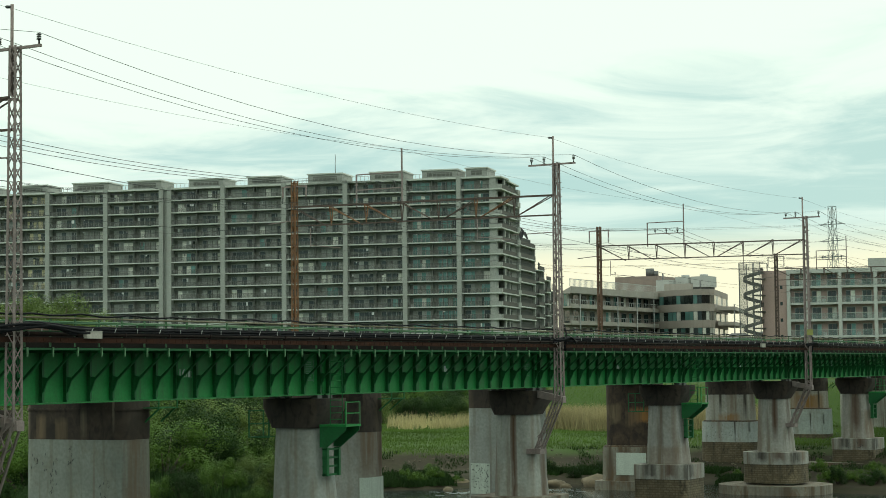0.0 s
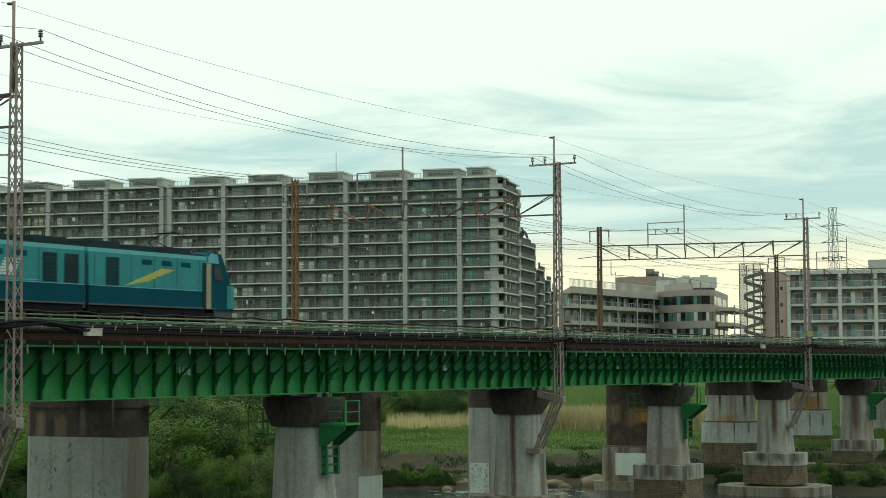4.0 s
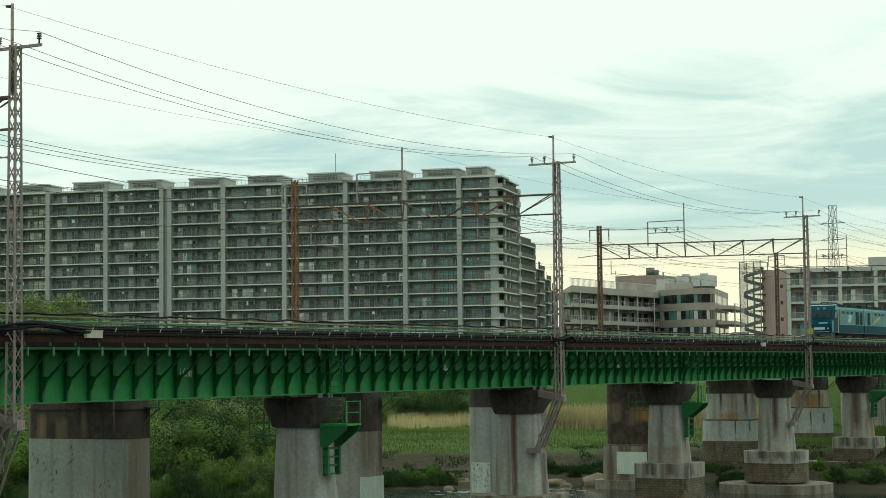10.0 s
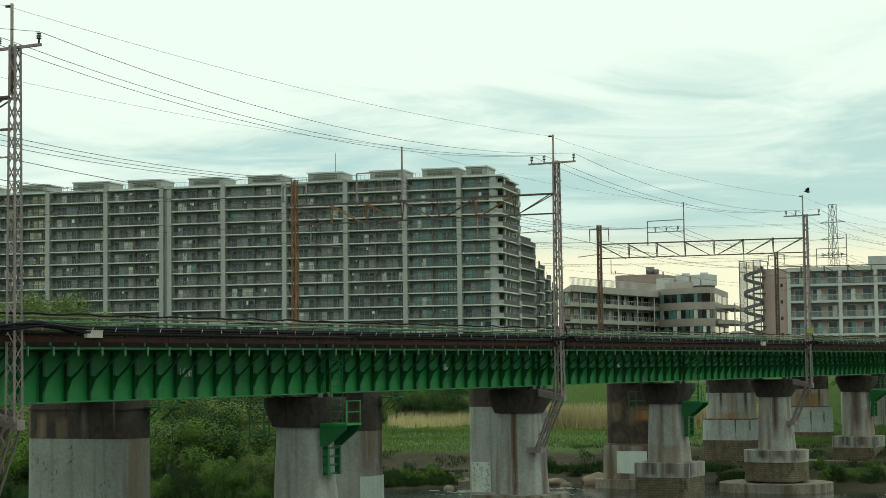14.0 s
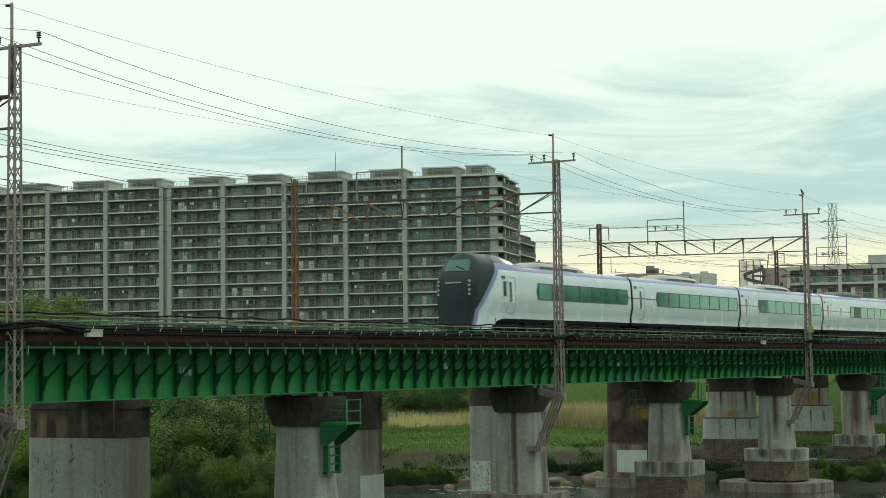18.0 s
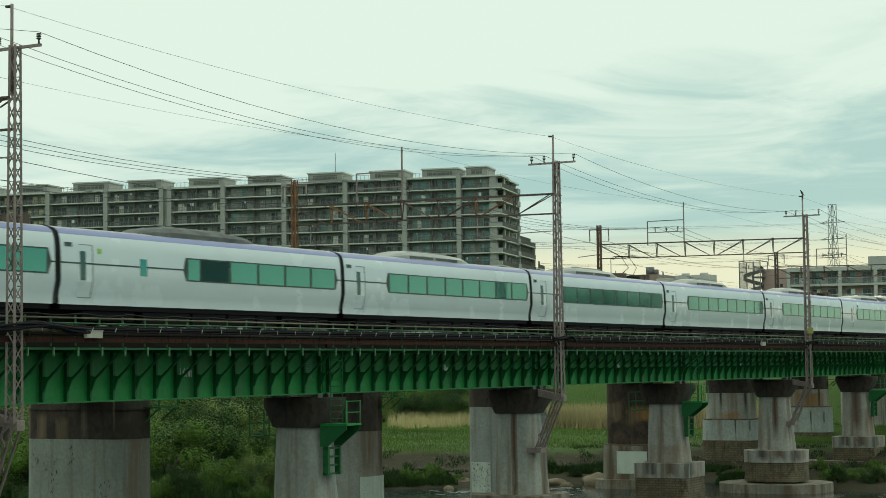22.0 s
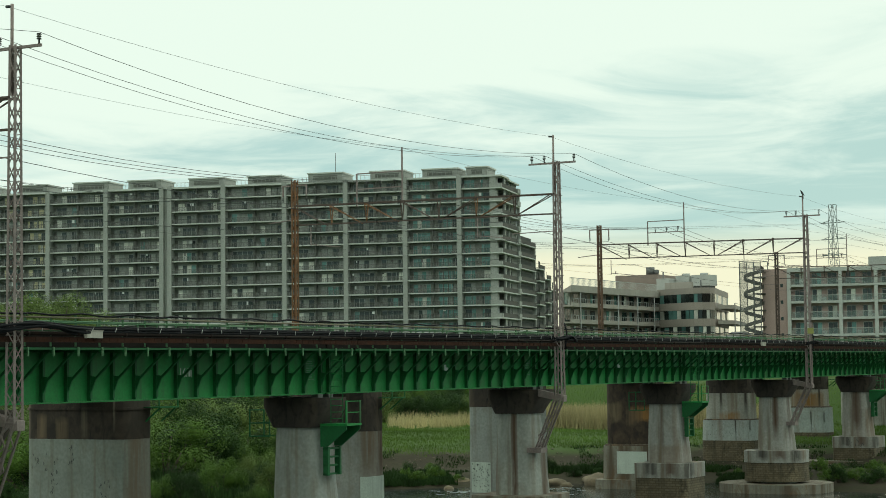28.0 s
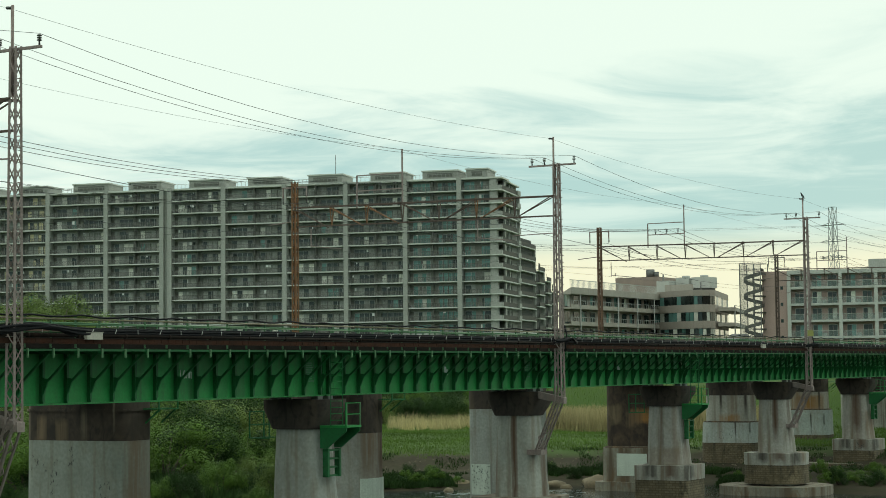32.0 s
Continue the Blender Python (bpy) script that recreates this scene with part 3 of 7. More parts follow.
coursed(CONC_WET, 0.42, 0.17)
RUSTY, SOOTY, TAN_RUN, ORANGE = (0.085, 0.042, 0.022), (0.028, 0.02, 0.015), (0.16, 0.10, 0.06), (0.24, 0.12, 0.035)
NEAR_CONC = {
    0: pier_concrete("pale_pier_concrete", (0.31, 0.32, 0.29), [(-1.45, 0.12, 8, 1, 0.9, TAN_RUN), (-0.1, 0.1, 8, 4, 0.4, TAN_RUN)]),
    1: pier_concrete("rust_run_pier_concrete", (0.34, 0.345, 0.31), [(-0.2, 0.2, 8, 0, 1.0, RUSTY), (-1.3, 0.14, 8, 1, 0.8, TAN_RUN), (0.9, 0.12, 8, 2, 0.5, TAN_RUN), (1.55, 0.22, 6, 0, 0.8, RUSTY)]),
    2: pier_concrete("grey_run_pier_concrete", (0.36, 0.35, 0.32), [(-0.35, 0.16, 8, 3, 0.6, RUSTY), (0.5, 0.2, 8, 2, 0.5, TAN_RUN), (1.2, 0.2, 8, 3, 0.5, RUSTY), (0.2, 1.6, 4.6, 3.0, 0.5, TAN_RUN)], 0.75),
    3: pier_concrete("brown_run_pier_concrete", (0.36, 0.35, 0.315), [(0.0, 0.24, 8.4, 4, 1.0, RUSTY), (-1.25, 0.3, 8, 2, 0.7, TAN_RUN), (1.1, 0.16, 8, 3, 0.7, RUSTY)], 0.7),
    4: pier_concrete("orange_run_pier_concrete", (0.35, 0.33, 0.295), [(-0.1, 0.45, 8, 3, 0.9, RUSTY), (1.2, 0.6, 6, 2.5, 0.8, TAN_RUN)], 0.7),
}
BACK_CONC = {
    0: pier_concrete("pale_old_concrete", (0.265, 0.285, 0.25), [(2.3, 0.5, 8, 0.5, 0.8, TAN_RUN), (2.9, 0.15, 8, 0, 0.8, RUSTY), (0.2, 0.08, 7, 0, 0.5, TAN_RUN)]),
    1: pier_concrete("rust_sheet_concrete", (0.31, 0.31, 0.28), [(2.1, 0.75, 9, 2.5, 0.9, TAN_RUN), (2.85, 0.4, 9, 1.5, 1.0, RUSTY)]),
    2: pier_concrete("dull_old_concrete", (0.30, 0.31, 0.285), [(1.2, 0.15, 8, 4, 0.7, RUSTY)]),
    4: pier_concrete("soot_run_concrete", (0.35, 0.34, 0.30), [(-0.6, 0.14, 9, 5.8, 1.0, SOOTY), (1.6, 0.2, 9, 5.2, 1.0, SOOTY), (0.4, 0.5, 9, 5, 0.6, TAN_RUN), (2.4, 0.4, 9, 5, 0.7, RUSTY), (0.2, 1.0, 5.6, 5.0, 0.9, ORANGE)], 0.7),
    5: pier_concrete("orange_run_concrete", (0.34, 0.31, 0.27), [(0.5, 1.6, 7.0, 5.6, 1.0, ORANGE), (1.5, 0.12, 9, 4, 1.0, SOOTY), (-0.6, 0.5, 9, 5, 0.7, TAN_RUN)], 0.8),
}
FOOT_PALE = pier_concrete("pale_stained_footing", (0.37, 0.40, 0.375), [(0.6, 0.08, 5.2, 3.3, 1.0, SOOTY), (1.9, 0.12, 5, 4.2, 0.9, SOOTY), (-0.8, 0.3, 5, 3, 0.5, TAN_RUN)], 0.4)
COLLAR = pier_concrete("drip_stained_collar", (0.34, 0.335, 0.30), [(-1.2, 0.5, 3.6, 2.7, 0.9, SOOTY), (0.1, 0.6, 3.7, 2.9, 0.8, RUSTY), (1.4, 0.5, 3.6, 2.7, 0.9, SOOTY), (2.1, 0.3, 3.6, 2.6, 0.7, TAN_RUN)], 0.8)
CAP_RUNS = drips(mat("soot_stained_old_masonry", (0.05, 0.036, 0.027), 0.9, var=0.5, scale=1.2, grain=4, stain=0.85, stain_col=(0.018, 0.014, 0.011), stain_scale=1.5),
                 [(-2.9, 0.3, 7.9, 7.1, 0.8, (0.20, 0.14, 0.085)), (-1.7, 0.35, 7.8, 7.0, 0.8, (0.17, 0.12, 0.07)), (-0.4, 0.2, 8.3, 7.3, 0.7, (0.16, 0.13, 0.09)), (1.3, 0.07, 9.2, 7.8, 0.8, (0.22, 0.19, 0.14)), (-3.9, 0.35, 9.0, 7.0, 0.8, (0.2, 0.15, 0.1)), (2.6, 0.8, 9.2, 7.4, 0.5, (0.08, 0.065, 0.05))])


# ---- piers of the near bridge
def scrawl(bm, x, y0, z0, w, h, seed, n=26):
    r = random.Random(seed)
    for k in range(n):
        a, c = y0 + r.random() * w, z0 + r.random() * h
        bar(bm, (x, a, c), (x, a + r.uniform(-0.1, 0.1), c + r.uniform(-0.12, 0.12)), 0.035)


def near_pier(i):
    x = JOINT + i * SPAN
    p = thing("bridge_pier", x, TRACK_Y, 0, 0, "pale concrete bridge pier with a dark stained cap", "bridge pier", "near bridge piers")
    part("shaft", prism(bmesh.new(), [oblong(-1.25, 1.25, -1.85, 1.12, 0.4, 0.55), oblong(-1.2, 1.2, -1.65, 1.1, 3.4, 0.55), oblong(-1.04, 1.04, -1.2, 0.95, 7.8, 0.5)], True), NEAR_CONC.get(i, CONC_R if i > 4 else CONC), p)
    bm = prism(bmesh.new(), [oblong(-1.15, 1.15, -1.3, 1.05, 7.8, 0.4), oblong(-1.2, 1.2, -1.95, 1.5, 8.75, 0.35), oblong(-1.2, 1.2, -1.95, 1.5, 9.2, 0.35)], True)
    part("cap", bm, CONC_DARK, p, "dark stained concrete cap")
    for yb in (-1.2, 1.2):
        for s in (-0.45, 0.45):
            part("bearing", a_box(s - 0.2, s + 0.2, yb - 0.2, yb + 0.2, 9.2, 9.355), STEEL_GREY, p, "steel bearing block")
    if i == 3:  # round foot on a wide slab
        part("foot", prism(bmesh.new(), [oblong(-2.1, 2.1, -2.7, 2.3, 1.1, 1.7, 8), oblong(-2.05, 2.05, -2.65, 2.25, 2.6, 1.7, 8)], True), CONC_WET, p, "dark water-stained foot")
        part("foot_collar", prism(bmesh.new(), [oblong(-2.1, 2.1, -2.7, 2.3, 2.6, 1.7, 8), oblong(-2.1, 2.1, -2.7, 2.3, 3.55, 1.7, 8)], True), COLLAR, p)
        part("foot_slab", prism(bmesh.new(), [oblong(-3.6, 3.6, -4.6, 4.4, -0.5, 3.3, 10), oblong(-3.6, 3.6, -4.6, 4.4, 0.95, 3.3, 10)], True), CONC_B, p, "wide round footing slab")
    elif i >= 2:
        part("foot", prism(bmesh.new(), [oblong(-1.85, 1.85, -2.25, 1.75, -0.5, 0.35), oblong(-1.8, 1.8, -2.2, 1.7, 2.75, 0.35)]), CONC_WET, p, "dark water-stained foot")
        part("foot_collar", prism(bmesh.new(), [oblong(-1.85, 1.85, -2.25, 1.75, 2.75, 0.35), oblong(-1.85, 1.85, -2.25, 1.75, 3.75, 0.35)]), COLLAR, p)
        if i == 4:
            part("foot_slab", prism(bmesh.new(), [oblong(-3.2, 3.2, -4.2, 4.2, -0.5, 1.0), oblong(-3.2, 3.2, -4.2, 4.2, 1.6, 1.0)]), CONC_B, p)
            bm = bmesh.new()
            scrawl(bm, -1.865, -1.3, 2.9, 1.6, 0.6, 4)
            part("graffiti", bm, SCRAWL, p, "black illegible spray scrawl")
    else:
        part("foot", prism(bmesh.new(), [oblong(-2.2, 2.2, -2.6, 2.3, -0.5, 0.5), oblong(-2.1, 2.1, -2.5, 2.2, 3.1, 0.5)]), CONC_B, p)
    return p


for i in range(-2, LAST + 1):
    near_pier(i)


# inspection platforms, ladders and cages in green steel
def platform(i):
    x = JOINT + i * SPAN - 0.1
    o = thing("inspection_platform", x, 46.75, 8.0, 0, "green steel inspection platform with railing on a bridge pier", "platform", "inspection platforms")
    part("deck", a_box(-0.65, 0.65, -1.4, 0.1, -0.12, -0.02), GREEN, o)
    for s in (-0.6, 0.6):
        bm = bmesh.new()
        prism(bm, [[(s - 0.03, 0.1, -1.1), (s - 0.03, -0.3, -1.1), (s - 0.03, -1.35, -0.3), (s - 0.03, -1.35, -0.13), (s - 0.03, 0.1, -0.13)],
                   [(s + 0.03, 0.1, -1.1), (s + 0.03, -0.3, -1.1), (s + 0.03, -1.35, -0.3), (s + 0.03, -1.35, -0.13), (s + 0.03, 0.1, -0.13)]])
        part("gusset", bm, GREEN_DARK, o)
    for k in range(4):
        z = -1.15 - 0.4 * k
        part("wall_bracket", a_box(-0.58, 0.58, -0.28 + 0.03 * k, 0.0, z - 0.08, z), GREEN_DARK, o)
    for s in (-0.58, 0.43):
        part("bracket_post", a_box(s, s + 0.15, -0.3, -0.02, -2.45, -1.11), GREEN_DARK, o)
    for a, c in ((-0.62, -1.35), (0.62, -1.35), (0.62, -0.6)):
        part("post", a_box(a - 0.03, a + 0.03, c - 0.03, c + 0.03, -0.02, 1.05), GREEN_PALE if a > 0 else GREEN, o)
    for z in (0.5, 1.02):
        bm = bmesh.new()
        bar(bm, (-0.62, -1.35, z), (0.62, -1.35, z), 0.035)
        bar(bm, (0.62, -1.31, z), (0.62, -0.5, z), 0.035)
        part("guard_rail", bm, GREEN, o)
    l = thing("access_ladder", x - 0.5, 46.0, 7.98, -55, "green steel ladder from the walkway down to the pier platform", "ladder", "ladders")
    for s in (-0.28, 0.28):
        part("stile", bar(bmesh.new(), (s, -0.1, 0), (s, -0.45, 3.55), 0.04), GREEN_DARK, l)
    rung = part("rung", tube(bmesh.new(), (-0.26, -0.12, 0.25), (0.26, -0.12, 0.25), 0.02, 6), GREEN, l)
    for k in range(1, 10):
        again(rung, pose(0, -0.0318 * k, 0.3 * k))


def cage(i):
    x = JOINT + i * SPAN
    o = thing("pier_cage", x - 0.4, 49.55, 7.35, 0, "green steel guard cage on the side of a pier", "guard cage", "guard cages")
    for a in (-0.6, 0.6):
        for c in (0.0, 1.15):
            part("post", a_box(a - 0.03, a + 0.03, c - 0.03, c + 0.03, 0, 1.3), GREEN_DARK, o)
    for z in (0.02, 0.65, 1.28):
        bm = bmesh.new()
        bar(bm, (-0.6, 1.15, z), (0.6, 1.15, z), 0.05)
        bar(bm, (-0.6, 0, z), (-0.6, 1.12, z), 0.05)
        bar(bm, (0.6, 0, z), (0.6, 1.12, z), 0.05)
        part("rail", bm, GREEN_DARK, o)


for i in (0, 2, 4):
    platform(i)
for i in (0, 2):
    cage(i)


# loops of black cable where the lines pass the masts
def cable_loop(x, seed, big):
    o = thing("cable_loop", x, 45.0, 12.1, 0, "black cables looped round a catenary mast foot", "cable", "cable loops")
    r = random.Random(seed)
    for k in range(6):
        a, h, d = r.uniform(1.8, 3.2) * big, r.uniform(0.08, 0.3) * big, r.uniform(-0.3, -0.05)
        pts = [(-a + 2 * a * q / 16, d * math.sin(math.pi * q / 16) - 0.32, h * math.sin(math.pi * q / 16) ** 2 + 0.05 * math.sin(q * (0.5 + 0.06 * k) + k) - 0.1 * k / 6) for q in range(17)]
        part("cable", string(bmesh.new(), pts, 0.05, 7), CABLE, o)
    for k in range(0 if big == 1.0 else 2):
        part("riser", string(bmesh.new(), [(0.35 + 0.1 * k, -0.05, 0.9), (0.3, -0.25, 0.4), (0.1, -0.3, -0.1), (0.2 - 0.2 * k, -0.25, -0.6)], 0.045, 7), CABLE, o)


for k, x in enumerate((49.9, 94.4, 140.4)):
    cable_loop(x, k, (1.0, 0.55, 0.55)[k])


# ---- back bridge: a second, older bridge behind
for i in range(FIRST, LAST + 1):
    x0 = JOINT + i * SPAN
    g = thing("back_girder_span", x0, 0, 0, 0, "green steel girder span of the bridge behind", "bridge girder", "back bridge girders")
    for yw in (59.1, 61.3):
        part("web", a_box(0.06, SPAN - 0.06, yw - 0.015, yw + 0.015, 9.5, 11.5), GREEN, g)
        part("bottom_flange", a_box(0.06, SPAN - 0.06, yw - 0.2, yw + 0.2, 9.45, 9.498), GREEN, g)
    part("deck_slab", a_box(0.02, SPAN - 0.02, 58.6, 61.8, 11.52, 12.0), CONC_DARK, g)
    part("walkway_deck", a_box(0.02, SPAN - 0.02, 57.4, 58.55, 11.46, 11.52), STEEL_GREY, g)
    railing(x0, 57.45, SPAN, "back_walkway_railing", "pale green pipe railing on the bridge behind", (GREEN_PALE, GREEN_PALE))


def curved_panel(ring, k0, k1, z0, z1, out):
    """A sheet that follows part of an oblong ring, a little proud of it."""
    cx, cy = sum(p[0] for p in ring) / len(ring), sum(p[1] for p in ring) / len(ring)
    bm = bmesh.new()
    cols = []
    for k in range(k0, k1 + 1):
        p = ring[k % len(ring)]
        d = Vector((p[0] - cx, p[1] - cy, 0)).normalized() * out
        cols.append([bm.verts.new((p[0] + d.x * f, p[1] + d.y * f, z)) for f, z in ((1, z0), (1, z1), (0.2, z1), (0.2, z0))])
    for a, b in zip(cols, cols[1:]):
        for q in range(4):
            bm.faces.new((a[q], a[(q + 1) % 4], b[(q + 1) % 4], b[q]))
    bm.faces.new(cols[0])
    bm.faces.new(cols[-1][::-1])
    bmesh.ops.recalc_face_normals(bm, faces=bm.faces)
    return bm


STONE_RUNS = drips(mat("rust_brown_stone", (0.06, 0.04, 0.027), 0.9, var=0.5, scale=1.4, grain=4, bump=0.6, stain=0.9, stain_col=(0.02, 0.015, 0.012), stain_scale=1.5),
                   [(0.9, 1.1, 6.7, 5.9, 1.0, (0.30, 0.15, 0.045)), (-1.4, 0.6, 7.0, 5.9, 0.9, (0.16, 0.12, 0.07)), (0.2, 0.7, 6.6, 5.7, 0.8, (0.14, 0.10, 0.06))])


def back_pier(i):
    x = JOINT + i * SPAN
    p = thing("old_bridge_pier", x, 60.9, 0, 0, "wide old stained concrete pier of the bridge behind", "bridge pier", "back bridge piers")
    z1 = {0: 7.15, 1: 6.7, 2: 7.6, 3: 3.95, 4: 7.75, 5: 7.7}.get(i, 7.4)
    yb = {0: 3.9, 1: 2.9, 2: 2.5, 3: 1.85, 4: 1.75, 5: 1.7}.get(i, 2.5)
    yf = -2.85
    rc = 0.35 if i == 2 else 0.8
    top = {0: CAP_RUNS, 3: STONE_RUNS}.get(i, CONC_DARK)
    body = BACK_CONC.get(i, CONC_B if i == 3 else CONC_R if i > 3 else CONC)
    part("cap", prism(bmesh.new(), [oblong(-1.31, 1.31, yf + 0.08, yb - 0.01, z1, rc, 7), oblong(-1.31, 1.31, yf + 0.08, yb - 0.01, 9.25, rc, 7)], True), top, p, "dark stained upper part")
    if i == 0:  # projecting lip under the bearings
        part("lip", prism(bmesh.new(), [oblong(-1.37, 1.37, yf + 0.02, yb + 0.05, z, rc, 7) for z in (8.62, 8.74)], True), top, p)
    for y in (-1.8, 0.4):
        part("bearing", a_box(-0.9, 0.9, y - 0.25, y + 0.25, 9.25, 9.445), STEEL_GREY, p)
    z0 = {3: 3.8, 4: 5.2, 5: 5.8}.get(i, 0.2)
    part("shaft", prism(bmesh.new(), [oblong(-1.34, 1.34, yf + 0.05, yb, z0, rc, 7), oblong(-1.3, 1.3, yf + 0.1, yb - 0.02, z1, rc, 7)], True), body, p)
    zf = {4: 3.3, 5: 3.2}.get(i, 1.0)
    if i >= 3:
        part("foot", prism(bmesh.new(), [oblong(-1.6, 1.6, yf - 0.3, yb + 0.35, zf, 0.9, 7), oblong(-1.55, 1.55, yf - 0.25, yb + 0.3, z0, 0.9, 7)], True), FOOT_PALE if i > 3 else CONC_B, p)
        part("rust_lip", prism(bmesh.new(), [oblong(-1.5, 1.5, yf - 0.2, yb + 0.25, z0 + 0.004, 0.85, 7), oblong(-1.42, 1.42, yf - 0.1, yb + 0.15, z0 + 0.12, 0.85, 7)], True), CONC_RUST, p, "rust-stained dirt ledge")
        if zf > 1:
            part("lower_foot", prism(bmesh.new(), [oblong(-1.62, 1.62, yf - 0.32, yb + 0.37, 1.0, 0.9, 7), oblong(-1.61, 1.61, yf - 0.31, yb + 0.36, zf, 0.9, 7)], True), CONC_WET, p, "dark damp lower band")
        part("foot_base", prism(bmesh.new(), [oblong(-2.1, 2.1, yf - 1.0, yb + 0.9, -0.4, 1.0, 7), oblong(-2.1, 2.1, yf - 1.0, yb + 0.9, 1.0, 1.0, 7)], True), CONC_B, p)
    # painted-over panels and scrawls on the faces that turn to the near bank
    if i == 1:
        ring = oblong(-1.33, 1.33, yf + 0.05, yb, 0, 0.8, 7)
        part("overpainted_panel", curved_panel(ring, 18, 31, 0.6, 3.95, 0.04), PATCH, p, "white overpainted panel")
    if i == 2:
        part("overpainted_panel", a_box(-1.385, -1.35, yb - 1.85, yb - 0.3, 1.4, 3.6), PATCH, p, "white overpainted panel")
        bm = bmesh.new()
        scrawl(bm, -1.395, yb - 1.8, 1.5, 1.4, 2.0, 11, 60)
        part("graffiti", bm, SCRAWL, p, "black illegible spray scrawl")
    if i == 3:
        part("overpainted_panel", a_box(-1.66, -1.62, -2.1, 0.6, 1.5, 3.35), PATCH, p, "white overpainted panel")
    if i in (0, 4):
        bm = bmesh.new()
        r = random.Random(20 + i)
        spots_ = ((2.7, 0.5, 5.5, 6.6, 10), (1.7, 0.25, 4.2, 6.5, 12), (0.5, 0.25, 5.8, 6.9, 8), (-1.6, 0.3, 3.9, 5.0, 9)) if i == 0 else ((-0.6, 0.8, 3.6, 5.0, 14), (0.8, 0.5, 3.5, 4.8, 8))
        for y, w, z0_, z1_, n in spots_:
            for k in range(n):
                u, z = y + r.uniform(-w, w), r.uniform(z0_, z1_)
                pts = [(-1.36 if i == 0 else -1.64, u + r.uniform(-0.05, 0.05), z + q * r.uniform(0.03, 0.07)) for q in range(4)]
                string(bm, pts, r.uniform(0.008, 0.018), 4)
        part("graffiti", bm, SCRAWL, p, "faint dark spray marks")
    # small side platform in green steel
    q = thing("side_platform", x + 0.9, 58.0, 8.75, 0, "dark green steel side platform with struts on an old pier", "platform", "side platforms")
    part("deck", a_box(-0.8, 0.8, -1.0, 0.02, -0.06, 0.0), GREEN_DARK, q)
    for s in (-0.8, 0.8):
        part("strut", bar(bmesh.new(), (s * 0.8, 0.0, -0.75), (s * 0.8, -0.9, -0.06), 0.07), GREEN_DARK, q)
        part("post", a_box(s * 0.95 - 0.03, s * 0.95 + 0.03, -0.98, -0.92, 0.0, 0.5), GREEN_DARK, q)
    part("guard_rail", bar(bmesh.new(), (-0.8, -0.95, 0.5), (0.8, -0.95, 0.5), 0.05), GREEN_DARK, q)


for i in range(-2, LAST + 1):
    back_pier(i)


# ---- catenary portals over both bridges
def lattice(parent, x, y, z0, z1, w0, w1, m, pitch=0.55, name="mast"):
    """A square lattice post of four angle legs and zigzag lacing."""
    hold = part(name, a_box(-w0 / 2 - 0.05, w0 / 2 + 0.05, -w0 / 2 - 0.05, w0 / 2 + 0.05, -0.06, 0.0), m, parent)
    hold.matrix_basis = pose(x, y, z0)
    h = z1 - z0

    def c(sx, sy, z):
        w = (w0 + (w1 - w0) * z / h) / 2
        return (sx * w, sy * w, z)

    for sx, sy in ((-1, -1), (1, -1), (1, 1), (-1, 1)):
        part("leg", bar(bmesh.new(), c(sx, sy, 0), c(sx, sy, h), 0.085), m, hold)
    n = max(2, round(h / pitch))
    for a, b in (((-1, -1), (1, -1)), ((1, -1), (1, 1)), ((1, 1), (-1, 1)), ((-1, 1), (-1, -1))):
        part("lacing", string(bmesh.new(), [c(*(a, b)[k % 2], h * k / n) for k in range(n + 1)], 0.033, 4), m, hold)
    return hold


def insulator(parent, x, y, z, h=0.42, r=0.1):
    bm = bmesh.new()
    tube(bm, (x, y, z), (x, y, z + h * 0.45), r * 0.35, 8)
    for k in range(3):
        tube(bm, (x, y, z + h * (0.4 + 0.2 * k)), (x, y, z + h * (0.52 + 0.2 * k)), r, 10, r * 0.7)
    return part("insulator", bm, PORCELAIN, parent, "dark porcelain insulator")


